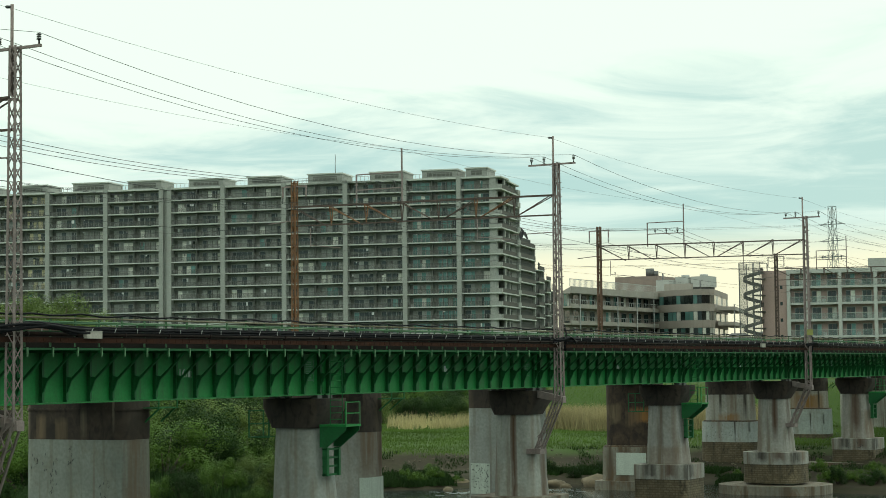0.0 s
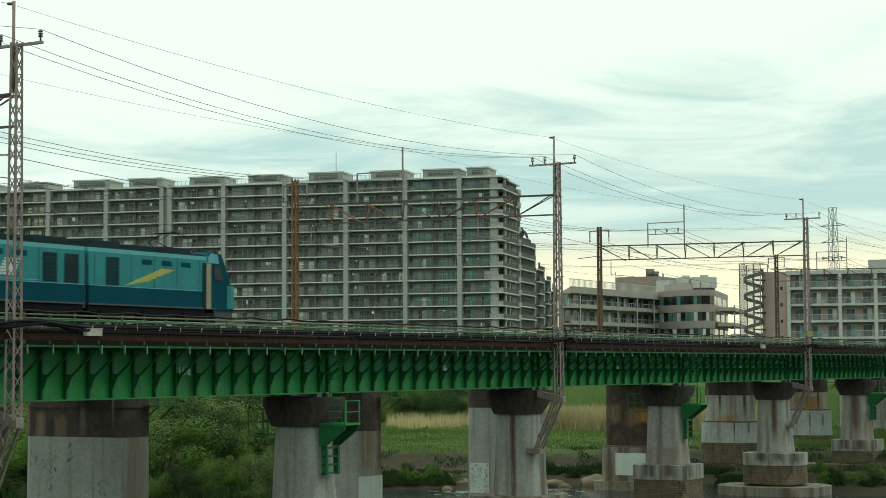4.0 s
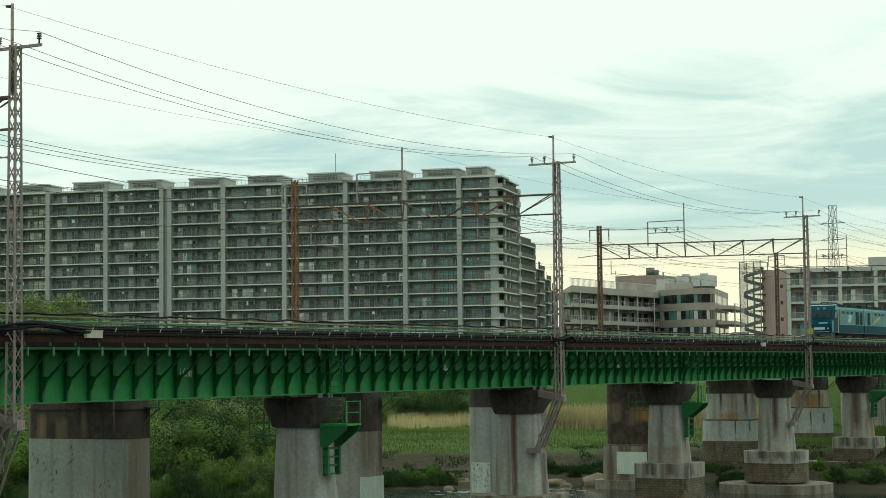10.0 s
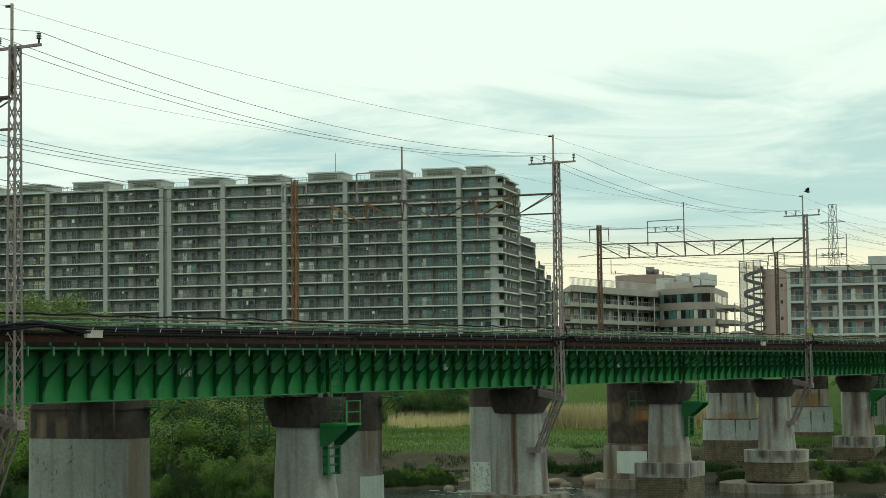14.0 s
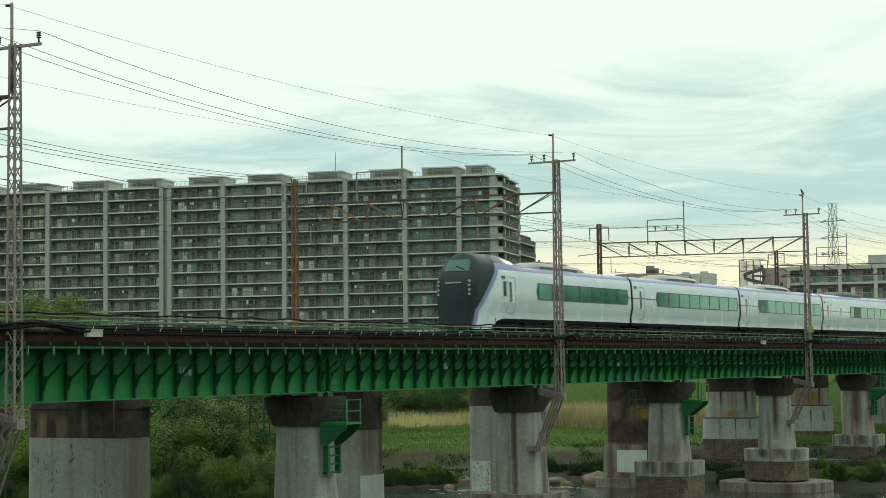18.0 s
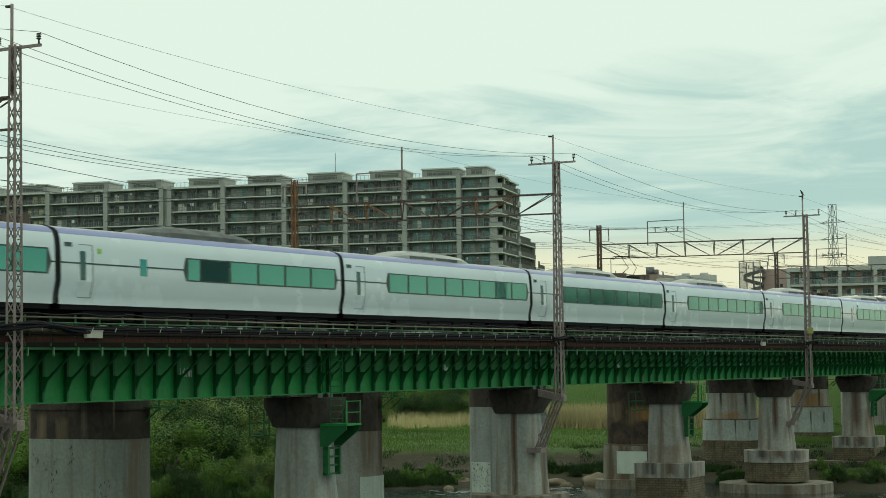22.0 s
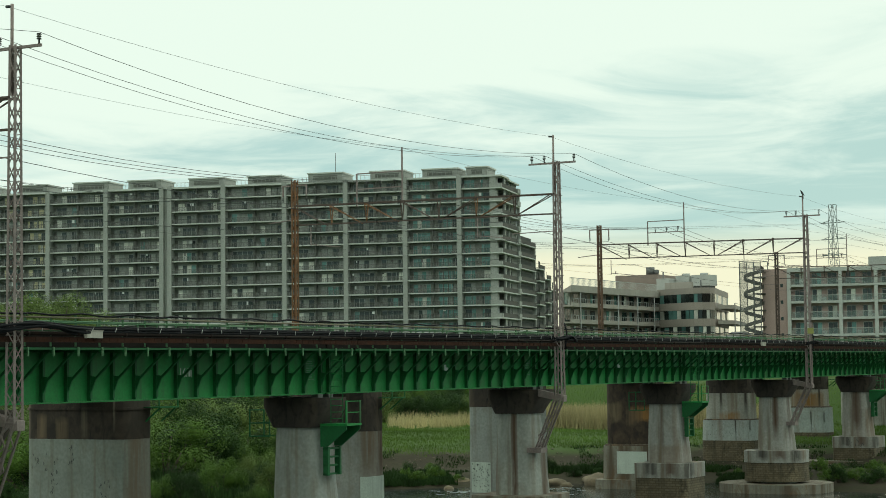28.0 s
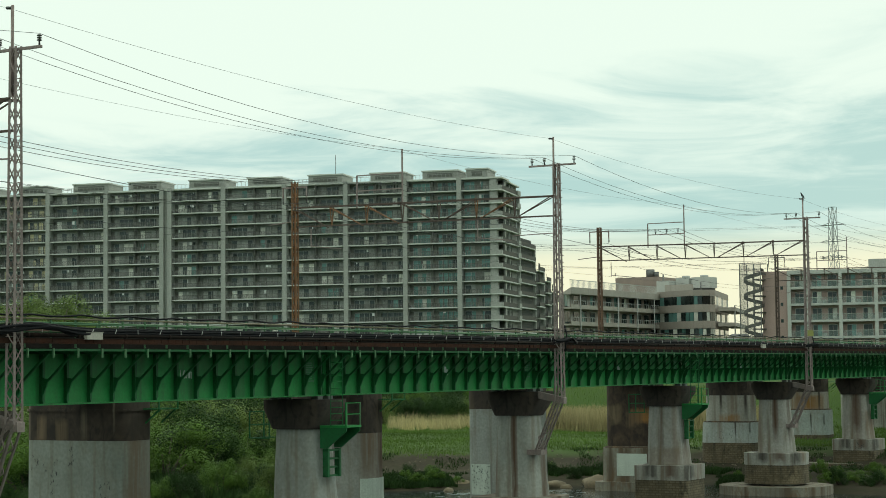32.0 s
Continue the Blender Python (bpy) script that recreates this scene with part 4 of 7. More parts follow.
def portal(x, yn, yf, m_beam, m_far):
    p = thing("catenary_portal", x, 0, 0, 0, "lattice steel catenary portal spanning both bridges", "catenary portal", "catenary portals")
    lattice(p, 0, yn, 8.8, 22.4, 0.41, 0.27, STEEL, name="near_mast")
    lattice(p, 0, yf, 9.4, 22.4, 0.28, 0.26, m_far, name="far_mast")
    # inclined lattice strut and shoe that carry the near mast from the pier
    bm = bmesh.new()
    for s in (-0.22, 0.22):
        for o in (-0.2, 0.2):
            bar(bm, (s, yn + o, 8.8), (s * 0.7 + 0.3, 46.6 + o, 5.7), 0.08)
        for k in range(7):
            a, c = k / 7, (k + 1) / 7
            d = 0.2 if k % 2 else -0.2
            bar(bm, (s, yn + 1.55 * a + d, 8.8 - 3.1 * a), (s, yn + 1.55 * c - d, 8.8 - 3.1 * c), 0.045)
    part("strut", bm, STEEL, p, "inclined lattice strut")
    part("shoe", prism(bmesh.new(), [[(x_, 44.75, 8.5), (x_, 46.4, 8.8), (x_, 46.4, 9.2), (x_, 44.75, 8.85)] for x_ in (-0.2, 0.2)]), STEEL, p)
    part("pier_bracket", a_box(-0.1, 0.7, 46.3, 47.2, 5.55, 5.85), STEEL, p)
    # beam
    zt, zb = 20.5, 19.35
    for s in (-0.2, 0.2):
        part("top_chord", bar(bmesh.new(), (s, yn + 0.1, zt), (s, yf - 0.1, zt + 0.25), 0.075), m_beam, p)
    part("bottom_chord", bar(bmesh.new(), (0, yn + 0.1, zb), (0, yf - 0.1, zb + 0.2), 0.085), m_beam, p)
    n = 7
    for k in range(n):
        y0, y1 = yn + 0.2 + (yf - yn - 0.4) * k / n, yn + 0.2 + (yf - yn - 0.4) * (k + 1) / n
        m = RUST if 60 < x < 120 and k in (1, 4, 5) else m_beam
        bm = bmesh.new()
        for s in (-0.2, 0.2):
            a, c = ((0, y0 + 0.25, zb + 0.05), (s, y1, zt + 0.1)) if k >= 3 else ((s, y0, zt + 0.03), (0, y1 - 0.25, zb + 0.08))
            bar(bm, a, c, 0.05)
        part("diagonal", bm, m, p)
        if k < n - 1:
            bm = bmesh.new()
            for s in (-0.2, 0.2):
                bar(bm, (0, y1, zb + 0.1), (s, y1, zt + 0.12), 0.055)
            bar(bm, (-0.2, y1, zt + 0.12), (0.2, y1, zt + 0.12), 0.05)
            part("hanger_post", bm, m, p)
    # mast head: pole, arm and insulators
    part("pole", tube(bmesh.new(), (0.05, yn + 0.2, 20.6), (0.05, yn + 0.2, 23.95), 0.06, 8), STEEL, p)
    part("pole_clamp", tube(bmesh.new(), (0.05, yn + 0.2, 23.85), (0.05, yn + 0.48, 23.88), 0.06, 6), PORCELAIN, p)
    part("arm", bar(bmesh.new(), (0, 43.85, 22.3), (0, 46.85, 22.3), 0.1), STEEL, p)
    for y in (43.95, 45.85, 46.65):
        insulator(p, 0, y, 22.35)
    # frame on the beam for the feeders of the far track
    for y, z in ((55.45, 23.95), (58.7, 22.5)):
        part("frame_post", bar(bmesh.new(), (0, y, 20.5), (0, y, z), 0.08), STEEL, p)
    for z in (21.55, 22.5):
        part("frame_bar", bar(bmesh.new(), (0, 55.45, z), (0, 58.7, z), 0.07), STEEL, p)
    for y in (56.0, 57.0, 58.0):
        insulator(p, 0, y, 21.58, 0.42, 0.1)
    # hangers and cantilevers that hold the contact wires
    for y in (TRACK_Y, BACK_Y):
        part("drop_post", bar(bmesh.new(), (0, y + 1.9, 18.2), (0, y + 1.9, 19.4), 0.05), STEEL, p)
        part("cantilever", bar(bmesh.new(), (0, y + 1.9, 18.3), (0, y - 0.3, 18.05), 0.05), STEEL, p)
        insulator(p, 0, y + 1.5, 18.2, 0.3, 0.07)
    part("side_arm", bar(bmesh.new(), (0, yn + 0.2, 18.35), (0, 48.0, 18.3), 0.05), STEEL, p)
    # yoke on the far mast
    part("yoke", a_box(-0.05, 0.05, yf - 0.92, yf + 0.92, 22.0, 22.09), STEEL, p)
    for y in (yf - 0.88, yf + 0.88):
        part("yoke_leg", a_box(-0.04, 0.04, y - 0.04, y + 0.04, 21.4, 21.998), STEEL, p)
        insulator(p, 0, y, 21.02, 0.36, 0.08)
    part("side_bracket", bar(bmesh.new(), (0, yf + 0.15, 19.9), (0, yf + 2.0, 19.75), 0.06), STEEL, p)
    # climbing rungs
    bolt = part("step_bolt", tube(bmesh.new(), (-0.05, yn - 0.2, 12.4), (-0.05, yn - 0.42, 12.4), 0.02, 6), STEEL, p)
    for k in range(1, 22):
        again(bolt, pose(0, 0.003 * k, 0.42 * k))
    return p


PORTALS = [3.4, 49.15, 94.35, 140.4, 186.4, 232.0]
for k, x in enumerate(PORTALS):
    portal(x, 45.08, 63.3 if k < 3 else 63.15, RUST_DULL, RUST if k in (0, 2) else RUST_MID if k == 3 else RUST_DULL)
o = thing("number_plate_sign", 140.0, 44.72, 13.05, 0, "small yellow sign plate on a catenary mast", "sign")
part("plate", a_box(-0.24, 0.24, -0.02, 0.02, -0.2, 0.26), mat("yellow_green_enamel", (0.28, 0.28, 0.07), 0.5, var=0.15), o)
o.matrix_basis = pose(140.15, 44.80, 13.05, 0, 0, -60)


def span_wire(x0, x1, y, z, sag, r, n=14):
    return [(x0 + (x1 - x0) * k / n, y, z - 4 * sag * (k / n) * (1 - k / n)) for k in range(n + 1)]


for y, z, sag, r, name in ((45.5, 23.88, 0.55, 0.007, "ground_wire"), (43.95, 22.78, 1.28, 0.011, "feeder_wire"), (45.85, 22.78, 1.28, 0.011, "feeder_wire"),
                           (46.65, 22.78, 1.28, 0.011, "feeder_wire"), (55.45, 23.9, 0.5, 0.007, "ground_wire"), (56.0, 22.0, 1.22, 0.015, "feeder_wire"),
                           (57.0, 22.0, 1.22, 0.015, "feeder_wire"), (58.0, 22.0, 1.22, 0.015, "feeder_wire"),
                           (TRACK_Y, 19.0, 0.75, 0.015, "messenger_wire"), (BACK_Y, 19.0, 0.75, 0.015, "messenger_wire"),
                           (62.35, 21.0, 1.0, 0.017, "feeder_wire"), (64.1, 21.0, 1.0, 0.017, "feeder_wire"),
                           (TRACK_Y, 17.95, 0.0, 0.009, "contact_wire"), (BACK_Y, 17.95, 0.0, 0.009, "contact_wire")):
    pts = []
    for a, c in zip(PORTALS, PORTALS[1:]):
        pts += span_wire(a, c, y, z, sag, r)[: -1]
    pts.append((PORTALS[-1], y, z))
    tagged(part(name, string(bmesh.new(), pts, r, 4), WIRE), "thin dark overhead wire strung between catenary portals", "overhead wire", "overhead wires")


# ---- buildings on the far bank
FACADE = mat("grey_beige_facade", (0.345, 0.352, 0.325), 0.85, var=0.1, scale=0.15, grain=3, bump=0.05, streak=0.25, streak_col=(0.22, 0.21, 0.18), streak_scale=0.6)
# walls behind the balconies: their shade is put into this darker grey
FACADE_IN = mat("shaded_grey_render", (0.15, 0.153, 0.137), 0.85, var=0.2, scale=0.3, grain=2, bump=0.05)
SLAB = mat("pale_balcony_slab", (0.57, 0.585, 0.545), 0.8, var=0.1, scale=0.2, bump=0)
BAL_GLASS = mat("smoked_balcony_glass", (0.15, 0.15, 0.14), 0.4, var=0.3, scale=0.5, bump=0, island=0.25, alpha=0.24, streak=0.85, streak_col=(0.05, 0.05, 0.048), streak_scale=2.6)
WIN = mat("dark_window_glass", (0.026, 0.036, 0.033), 0.12, var=0.6, scale=0.5, bump=0, island=0.8)
# teal glass; its lighter base also stands in for mirrored sky
WIN_TEAL = mat("teal_window_glass", (0.12, 0.24, 0.22), 0.1, var=0.4, scale=0.3, bump=0, island=0.5)
# curtains made brighter to carry whitish reflections off the panes too
CURTAIN = mat("pale_curtain", (0.6, 0.6, 0.54), 0.8, var=0.3, bump=0, island=0.5)
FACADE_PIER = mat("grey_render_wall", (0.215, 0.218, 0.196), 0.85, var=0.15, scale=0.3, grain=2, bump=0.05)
WIN_FRAME = mat("grey_aluminium_frame", (0.40, 0.41, 0.39), 0.5, 0.2, var=0.1, bump=0)
COOLER = mat("dull_grey_casing", (0.33, 0.34, 0.32), 0.7, var=0.15, bump=0)
NET = mat("grey_net_curtain", (0.22, 0.23, 0.21), 0.6, var=0.4, scale=0.8, bump=0, island=0.6)
BAL_POST = mat("dark_balcony_post", (0.12, 0.12, 0.11), 0.7, var=0.1, bump=0)
# lit rooms: their warm lamplight is put into the blind's cream colour
WARM = mat("warm_cream_blind", (0.62, 0.56, 0.36), 0.8, var=0.15, bump=0, island=0.3)
# washing, raised in tone to add painted window glare on the facade
WASHING = mat("hung_washing", (0.55, 0.56, 0.55), 0.8, var=0.3, bump=0, island=0.4)
WASHING_DARK = mat("dark_washing", (0.12, 0.115, 0.11), 0.8, var=0.4, bump=0, island=0.8)
WIN_DULL = mat("dull_dark_glass_band", (0.05, 0.055, 0.05), 0.6, spec=0.1, var=0.3, bump=0)
GLASS_PALE = mat("pale_balcony_glass", (0.30, 0.37, 0.35), 0.3, var=0.15, bump=0, alpha=0.2)
MESH = mat("fine_wire_mesh", (0.25, 0.25, 0.24), 0.7, var=0.1, bump=0, alpha=0.22)
BRICK_BROWN = mat("dark_brown_tile", (0.075, 0.07, 0.06), 0.8, var=0.2, bump=0.05)
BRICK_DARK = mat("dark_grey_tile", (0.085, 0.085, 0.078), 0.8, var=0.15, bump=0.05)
PINK_WALL = mat("dusty_pink_render", (0.41, 0.29, 0.26), 0.85, var=0.1, scale=0.2, bump=0.05)
TAN_ROOF = mat("weathered_tan_concrete", (0.36, 0.33, 0.29), 0.85, var=0.15, scale=0.3, bump=0.05, streak=0.3, streak_col=(0.2, 0.17, 0.14))
PINK_TAN = mat("dusty_pink_brown_paint", (0.27, 0.21, 0.18), 0.85, var=0.12, bump=0.05)
TAN_WALL = mat("tan_tile", (0.32, 0.275, 0.24), 0.8, var=0.12, scale=0.2, bump=0.05)
PALE_WALL = mat("pale_grey_paint", (0.47, 0.475, 0.445), 0.8, var=0.1, bump=0)
RAILING_GREY = mat("grey_painted_railing", (0.33, 0.335, 0.32), 0.6, var=0.1, bump=0)

STAIR_PHASE = radians(90 + 25)
E_DARK = mat("dark_stair_steel", (0.075, 0.065, 0.055), 0.7, var=0.2)
rng = random.Random(3)


def pane_meshes(name, w, mats):
    """The same window pane once for each glass or curtain that may fill it."""
    out = []
    for m in mats:
        me = bpy.data.meshes.new(name)
        bm = a_box(-w / 2, w / 2, 1.80, 1.86, 0.15, 2.05)
        bm.to_mesh(me)
        bm.free()
        me.materials.append(m)
        out.append(me)
    return out


apt = thing("apartment_block", 357.1, 186.9, 8.0, -75.345, "long fourteen-storey grey apartment block with balconies", "apartment block")
COLS = [-136.0, -122.3, -108.5, -93.5, -79.3, -77.3, -63.9, -48.9, -34.1, -20.05, -7.4]
ROOF = 45.0
LEVELS = [ROOF - 2.65 - 2.91 * k for k in range(15)]
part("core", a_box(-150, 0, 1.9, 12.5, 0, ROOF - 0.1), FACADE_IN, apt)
part("roof_slab", a_box(-150, 1.8, 0.05, 12.9, ROOF - 0.09, ROOF + 0.3), SLAB, apt)
for x in COLS:
    part("pier_column", a_box(x - 0.52, x + 0.52, -0.35, 1.88, 0, ROOF + 0.5), FACADE, apt)
bays = list(zip([-149.5] + COLS, COLS + [0.0]))
panes_of = {}
for bay, (a, c) in enumerate(bays):
    if c - a < 3:
        part("joint_wall", a_box(a + 0.53, c - 0.53, 0.5, 1.89, 0, ROOF - 0.1), FACADE, apt)
        continue
    a, c = a + 0.53, c - (0.53 if c < 0 else 0)
    slab = part("balcony_slab", a_box(a, c, 0.0, 1.88, -0.13, 0.12), SLAB, apt)
    rail = part("balcony_front", a_box(a, c, 0.12, 0.2, 0.13, 1.12), BAL_GLASS, apt)
    bm = a_box(a, c, 0.09, 0.23, 1.125, 1.17)
    n = round((c - a) / 0.62)
    for k in range(n + 1):
        u = a + 0.04 + (c - a - 0.08) * k / n
        box(bm, u - 0.04, u + 0.04, 0.08, 0.118, 0.13, 1.12)
    top = part("balcony_rail", bm, BAL_POST, apt)
    mid = (a + c) / 2
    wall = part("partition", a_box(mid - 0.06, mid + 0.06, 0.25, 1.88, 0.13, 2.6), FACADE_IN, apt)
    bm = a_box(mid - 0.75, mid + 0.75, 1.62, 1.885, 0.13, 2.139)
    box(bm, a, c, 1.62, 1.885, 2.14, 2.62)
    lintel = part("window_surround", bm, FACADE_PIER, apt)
    cooler = part("air_conditioner", a_box(-0.4, 0.4, 1.0, 1.35, 0.15, 0.7), COOLER, apt)
    end_bay = c > -0.1
    flats = [(a + 0.25, c - 0.7)] if end_bay else [(a + 0.9, mid - 0.9), (mid + 0.9, c - 0.35)]
    for k, z in enumerate(LEVELS):
        for o in (slab, rail, top, lintel) + (() if end_bay else (wall,)):
            if k == 0:
                o.matrix_basis = pose(0, 0, z)
            else:
                again(o, pose(0, 0, z))
        for q, (f0, f1) in enumerate(flats):
            if k == q == 0:
                cooler.matrix_basis = pose(f0 - 0.1, 0, z)
            elif rng.random() < 0.2:
                again(cooler, pose(rng.choice((f0 - 0.1, f1 - 0.2)), 0, z))
            n = 4
            w = (f1 - f0) / n
            if (bay, "w") not in panes_of:
                panes_of[bay, "w"] = pane_meshes("window", w - 0.09, (WIN, WIN_TEAL, CURTAIN, WARM, NET))
                bm = bmesh.new()
                for j in range(n + 1):
                    box(bm, j * w - 0.035, j * w + 0.035, 1.76, 1.81, 0.15, 2.1)
                box(bm, 0, n * w, 1.75, 1.8, 2.06, 2.14)
                panes_of[bay, "f"] = part("window_frame", bm, WIN_FRAME, apt)
                panes_of[bay, "f"].matrix_basis = pose(f0, 0, z)
            else:
                again(panes_of[bay, "f"], pose(f0, 0, z))
            home = rng.random()  # how far the flat's curtains are drawn
            for j in range(n):
                r = rng.random()
                teal = 0.85 if bay > 9 else 0.12 if bay > 6 else 0.06
                kind = 2 if r < home * (0.12 if bay > 8 else 0.3) else 4 if 0.4 < r < (0.55 if bay > 8 else 0.8) else 3 if r > 0.9 and bay in (0, 1, 2) and k < 8 else 1 if rng.random() < teal else 0
                o = new("window", panes_of[bay, "w"][kind])
                o.parent = apt
                o.matrix_basis = pose(f0 + (j + 0.5) * w, 0, z)
    if end_bay:  # plain pale wall beside the corner balconies
        part("corner_wall", a_box(c - 0.4, c + 1.2, 0.3, 1.9, 0, ROOF - 0.1), FACADE, apt)
    # washing and blinds on some balconies
    for k, z in enumerate(LEVELS[:13]):
        for _ in range(4):
            if rng.random() < 0.4:
                h, w = rng.uniform(0.2, 0.9), rng.uniform(0.12, 0.6)
                cloth = part("washing", a_box(0, w, 0.6, 0.63, 1.75 - h, 1.75), rng.choice((WASHING, WASHING_DARK, WASHING_DARK)), apt, "washing hung on a balcony")
                cloth.matrix_basis = pose(rng.uniform(a + 0.8, c - 2.5), 0, z + 0.25)
    if bay == 2:  # cream blinds in one stack of flats, coloured as lit rooms
        for k, z in enumerate(LEVELS[:8]):
            for _ in range(rng.randint(1, 3)):
                blind = part("blind", a_box(0, rng.uniform(0.5, 1.3), 1.73, 1.76, 0.5, rng.uniform(1.7, 2.15)), WARM, apt, "cream blind with a lit room's glow in its colour")
                blind.matrix_basis = pose(rng.uniform(c - 6.5, c - 1.6), 0, z)
for a, c, h in ((-149, -137, 2.0), (-131, -123, 2.0), (-116.5, -109, 2.0), (-102.2, -93, 2.1), (-88, -79.7, 2.1), (-72.6, -64, 2.0), (-58, -49.8, 2.0), (-43.2, -35, 2.1), (-28.3, -20.3, 2.0), (-16, -7.8, 2.0), (-5.8, -0.9, 2.1)):
    o = part("roof_house", a_box(a, c, 0.6, 8.5, ROOF + 0.31, ROOF + h), FACADE, apt)
    part("roof_house_edge", a_box(a - 0.25, c + 0.25, 0.35, 8.75, ROOF + h + 0.005, ROOF + h + 0.3), SLAB, apt)
    part("roof_vent", a_box(a + 1.2, c - 1.2, 0.52, 0.59, ROOF + 0.7, ROOF + h - 0.4), FACADE_IN, apt)
bm = bmesh.new()
for k in range(150):
    box(bm, -149.5 + k, -149.44 + k, 0.12, 0.18, ROOF + 0.31, ROOF + 1.25)
box(bm, -149.5, 0, 0.11, 0.19, ROOF + 1.25, ROOF + 1.32)
part("roof_railing", bm, RAILING_GREY, apt)
part("aerial", tube(bmesh.new(), (-37.7, 4, ROOF + 2.4), (-37.7, 4, ROOF + 7.2), 0.07, 6), STEEL_GREY, apt)
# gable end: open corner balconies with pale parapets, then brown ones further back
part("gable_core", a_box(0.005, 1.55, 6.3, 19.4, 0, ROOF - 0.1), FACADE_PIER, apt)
GABLE = [
    part("corner_parapet", a_box(-0.4, 2.42, -0.1, 0.1, 0.125, 1.05), FACADE, apt),
    part("corner_parapet", a_box(2.2, 2.42, 0.105, 0.7, 0.125, 1.05), FACADE, apt),
    part("corner_slab", a_box(0.005, 2.52, -0.16, 6.29, -0.16, 0.12), SLAB, apt),
    part("gable_slab", a_box(1.56, 2.52, 6.295, 19.3, -0.16, 0.12), SLAB, apt),
    part("rear_parapet", a_box(2.28, 2.4, 0.705, 16.3, 0.125, 1.1), BRICK_BROWN, apt, "dark brown tiled parapet"),
    part("balcony_screen", a_box(1.56, 2.7, 16.4, 19.2, 0.125, 1.25), FACADE, apt, "pale screen at the balcony end"),
    part("corner_post", a_box(1.75, 2.15, 4.3, 5.6, 0.125, 2.74), FACADE, apt),
    # dark sheet that stands for the shade inside the corner recess
    part("corner_door", a_box(0.01, 0.06, 2.3, 6.0, 0.13, 2.5), WIN_DULL, apt),
    part("gable_window", a_box(1.555, 1.62, 7.0, 9.3, 0.3, 2.2), WIN_DULL, apt),
    part("gable_window", a_box(1.555, 1.62, 11.2, 13.6, 0.13, 2.2), WIN_DULL, apt),
    part("gable_rib", a_box(1.555, 1.95, 9.9, 10.6, 0.13, 2.74), FACADE, apt)]
for k, z in enumerate(LEVELS):
    for o in GABLE:
        if k == 0:
            o.matrix_basis = pose(0, 0, z)
        else:
            again(o, pose(0, 0, z))
part("gable_column", a_box(1.56, 2.3, 19.45, 20.0, 0, ROOF - 2.5), FACADE, apt)
part("corner_roof", a_box(1.81, 2.5, -0.1, 7.8, ROOF - 0.12, ROOF + 0.27), SLAB, apt)
part("rear_roof", a_box(1.56, 2.4, 7.9, 19.3, ROOF - 0.45, ROOF - 0.15), SLAB, apt)

wing = thing("terraced_wing", 357.1, 186.9, 8.0, -75.345, "dark stepped rear wing of the apartment block", "apartment block")
for y0, y1, h, dx0 in ((20.1, 41, 31.3, 1.0), (41, 49, 26.2, 1.6), (49, 55, 24, 2.0), (55, 60, 21.5, 2.4)):
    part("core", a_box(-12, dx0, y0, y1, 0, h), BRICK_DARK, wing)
    part("corner_column", a_box(dx0 + 0.01, dx0 + 0.6, y1 - 0.9, y1 - 0.1, 0, h + 1), FACADE, wing)
    z = h
    while z > 2:
        part("slab", a_box(dx0 + 0.01, dx0 + 0.9, y0 + 0.02, y1 - 1.0, z - 0.2, z + 0.05), SLAB, wing)
        part("parapet", a_box(dx0 + 0.7, dx0 + 0.85, y0 + 0.05, y1 - 1.05, z + 0.06, z + 1.0), BRICK_BROWN, wing)
        part("window", a_box(dx0 + 0.01, dx0 + 0.06, y0 + 3, y1 - 3, z + 0.3, z + 2.0), WIN_DULL, wing)
        z -= 2.91

# office and ward building
off = thing("office_building", 0, 0, 8.0, 0, "four-storey tan and grey building with balconies and a railed roof", "building")
WING = [(281, 133.6), (320.4, 133.6), (320.4, 150), (314, 150)]
part("wing_wall", prism(bmesh.new(), [[(x, y, z) for x, y in WING] for z in (0, 15.1)]), TAN_WALL, off)
WING = [(280.6, 131.6), (320.6, 131.6), (320.6, 150.4), (314, 150.4)]
part("wing_roof", prism(bmesh.new(), [[(x, y, z) for x, y in WING] for z in (15.105, 16.25)]), TAN_ROOF, off)
for k in range(4):
    z = 13.3 - 2.88 * k
    part("balcony_slab", a_box(281, 320.4, 131.75, 133.58, z - 0.72, z - 0.42), TAN_ROOF, off)
    part("balcony_parapet", a_box(281, 320.4, 131.8, 131.95, z - 0.415, z), TAN_ROOF, off)
    bm = bmesh.new()
    for q in range(41):
        box(bm, 281 + q * 0.97, 281.08 + q * 0.97, 131.85, 131.9, z, z + 0.68)
    box(bm, 281, 320.4, 131.84, 131.92, z + 0.68, z + 0.76)
    part("balcony_rail", bm, RAILING_GREY, off)
    for q in range(11):
        x0 = 282.0 + q * 3.5
        part("window", a_box(x0, x0 + 0.95, 133.5, 133.58, z - 0.3, z + 1.75), WIN_TEAL if (q + k) % 3 == 0 else WIN, off)
        part("window", a_box(x0 + 1.0, x0 + 1.95, 133.5, 133.58, z - 0.3, z + 1.75), CURTAIN if (q * 5 + k * 3) % 7 == 0 else WIN, off)
        part("window_frame", a_box(x0 - 0.08, x0 + 2.03, 133.44, 133.57, z + 1.755, z + 1.86), PALE_WALL, off)
for x in (284.5, 300.6, 309.5, 317.5):
    part("downpipe", tube(bmesh.new(), (x, 131.7, 0), (x, 131.7, 15.1), 0.1, 8), RAILING_GREY, off)
bm = bmesh.new()
for q in range(78):
    box(bm, 281 + q * 0.5, 281.06 + q * 0.5, 132, 132.06, 16.25, 17.5)
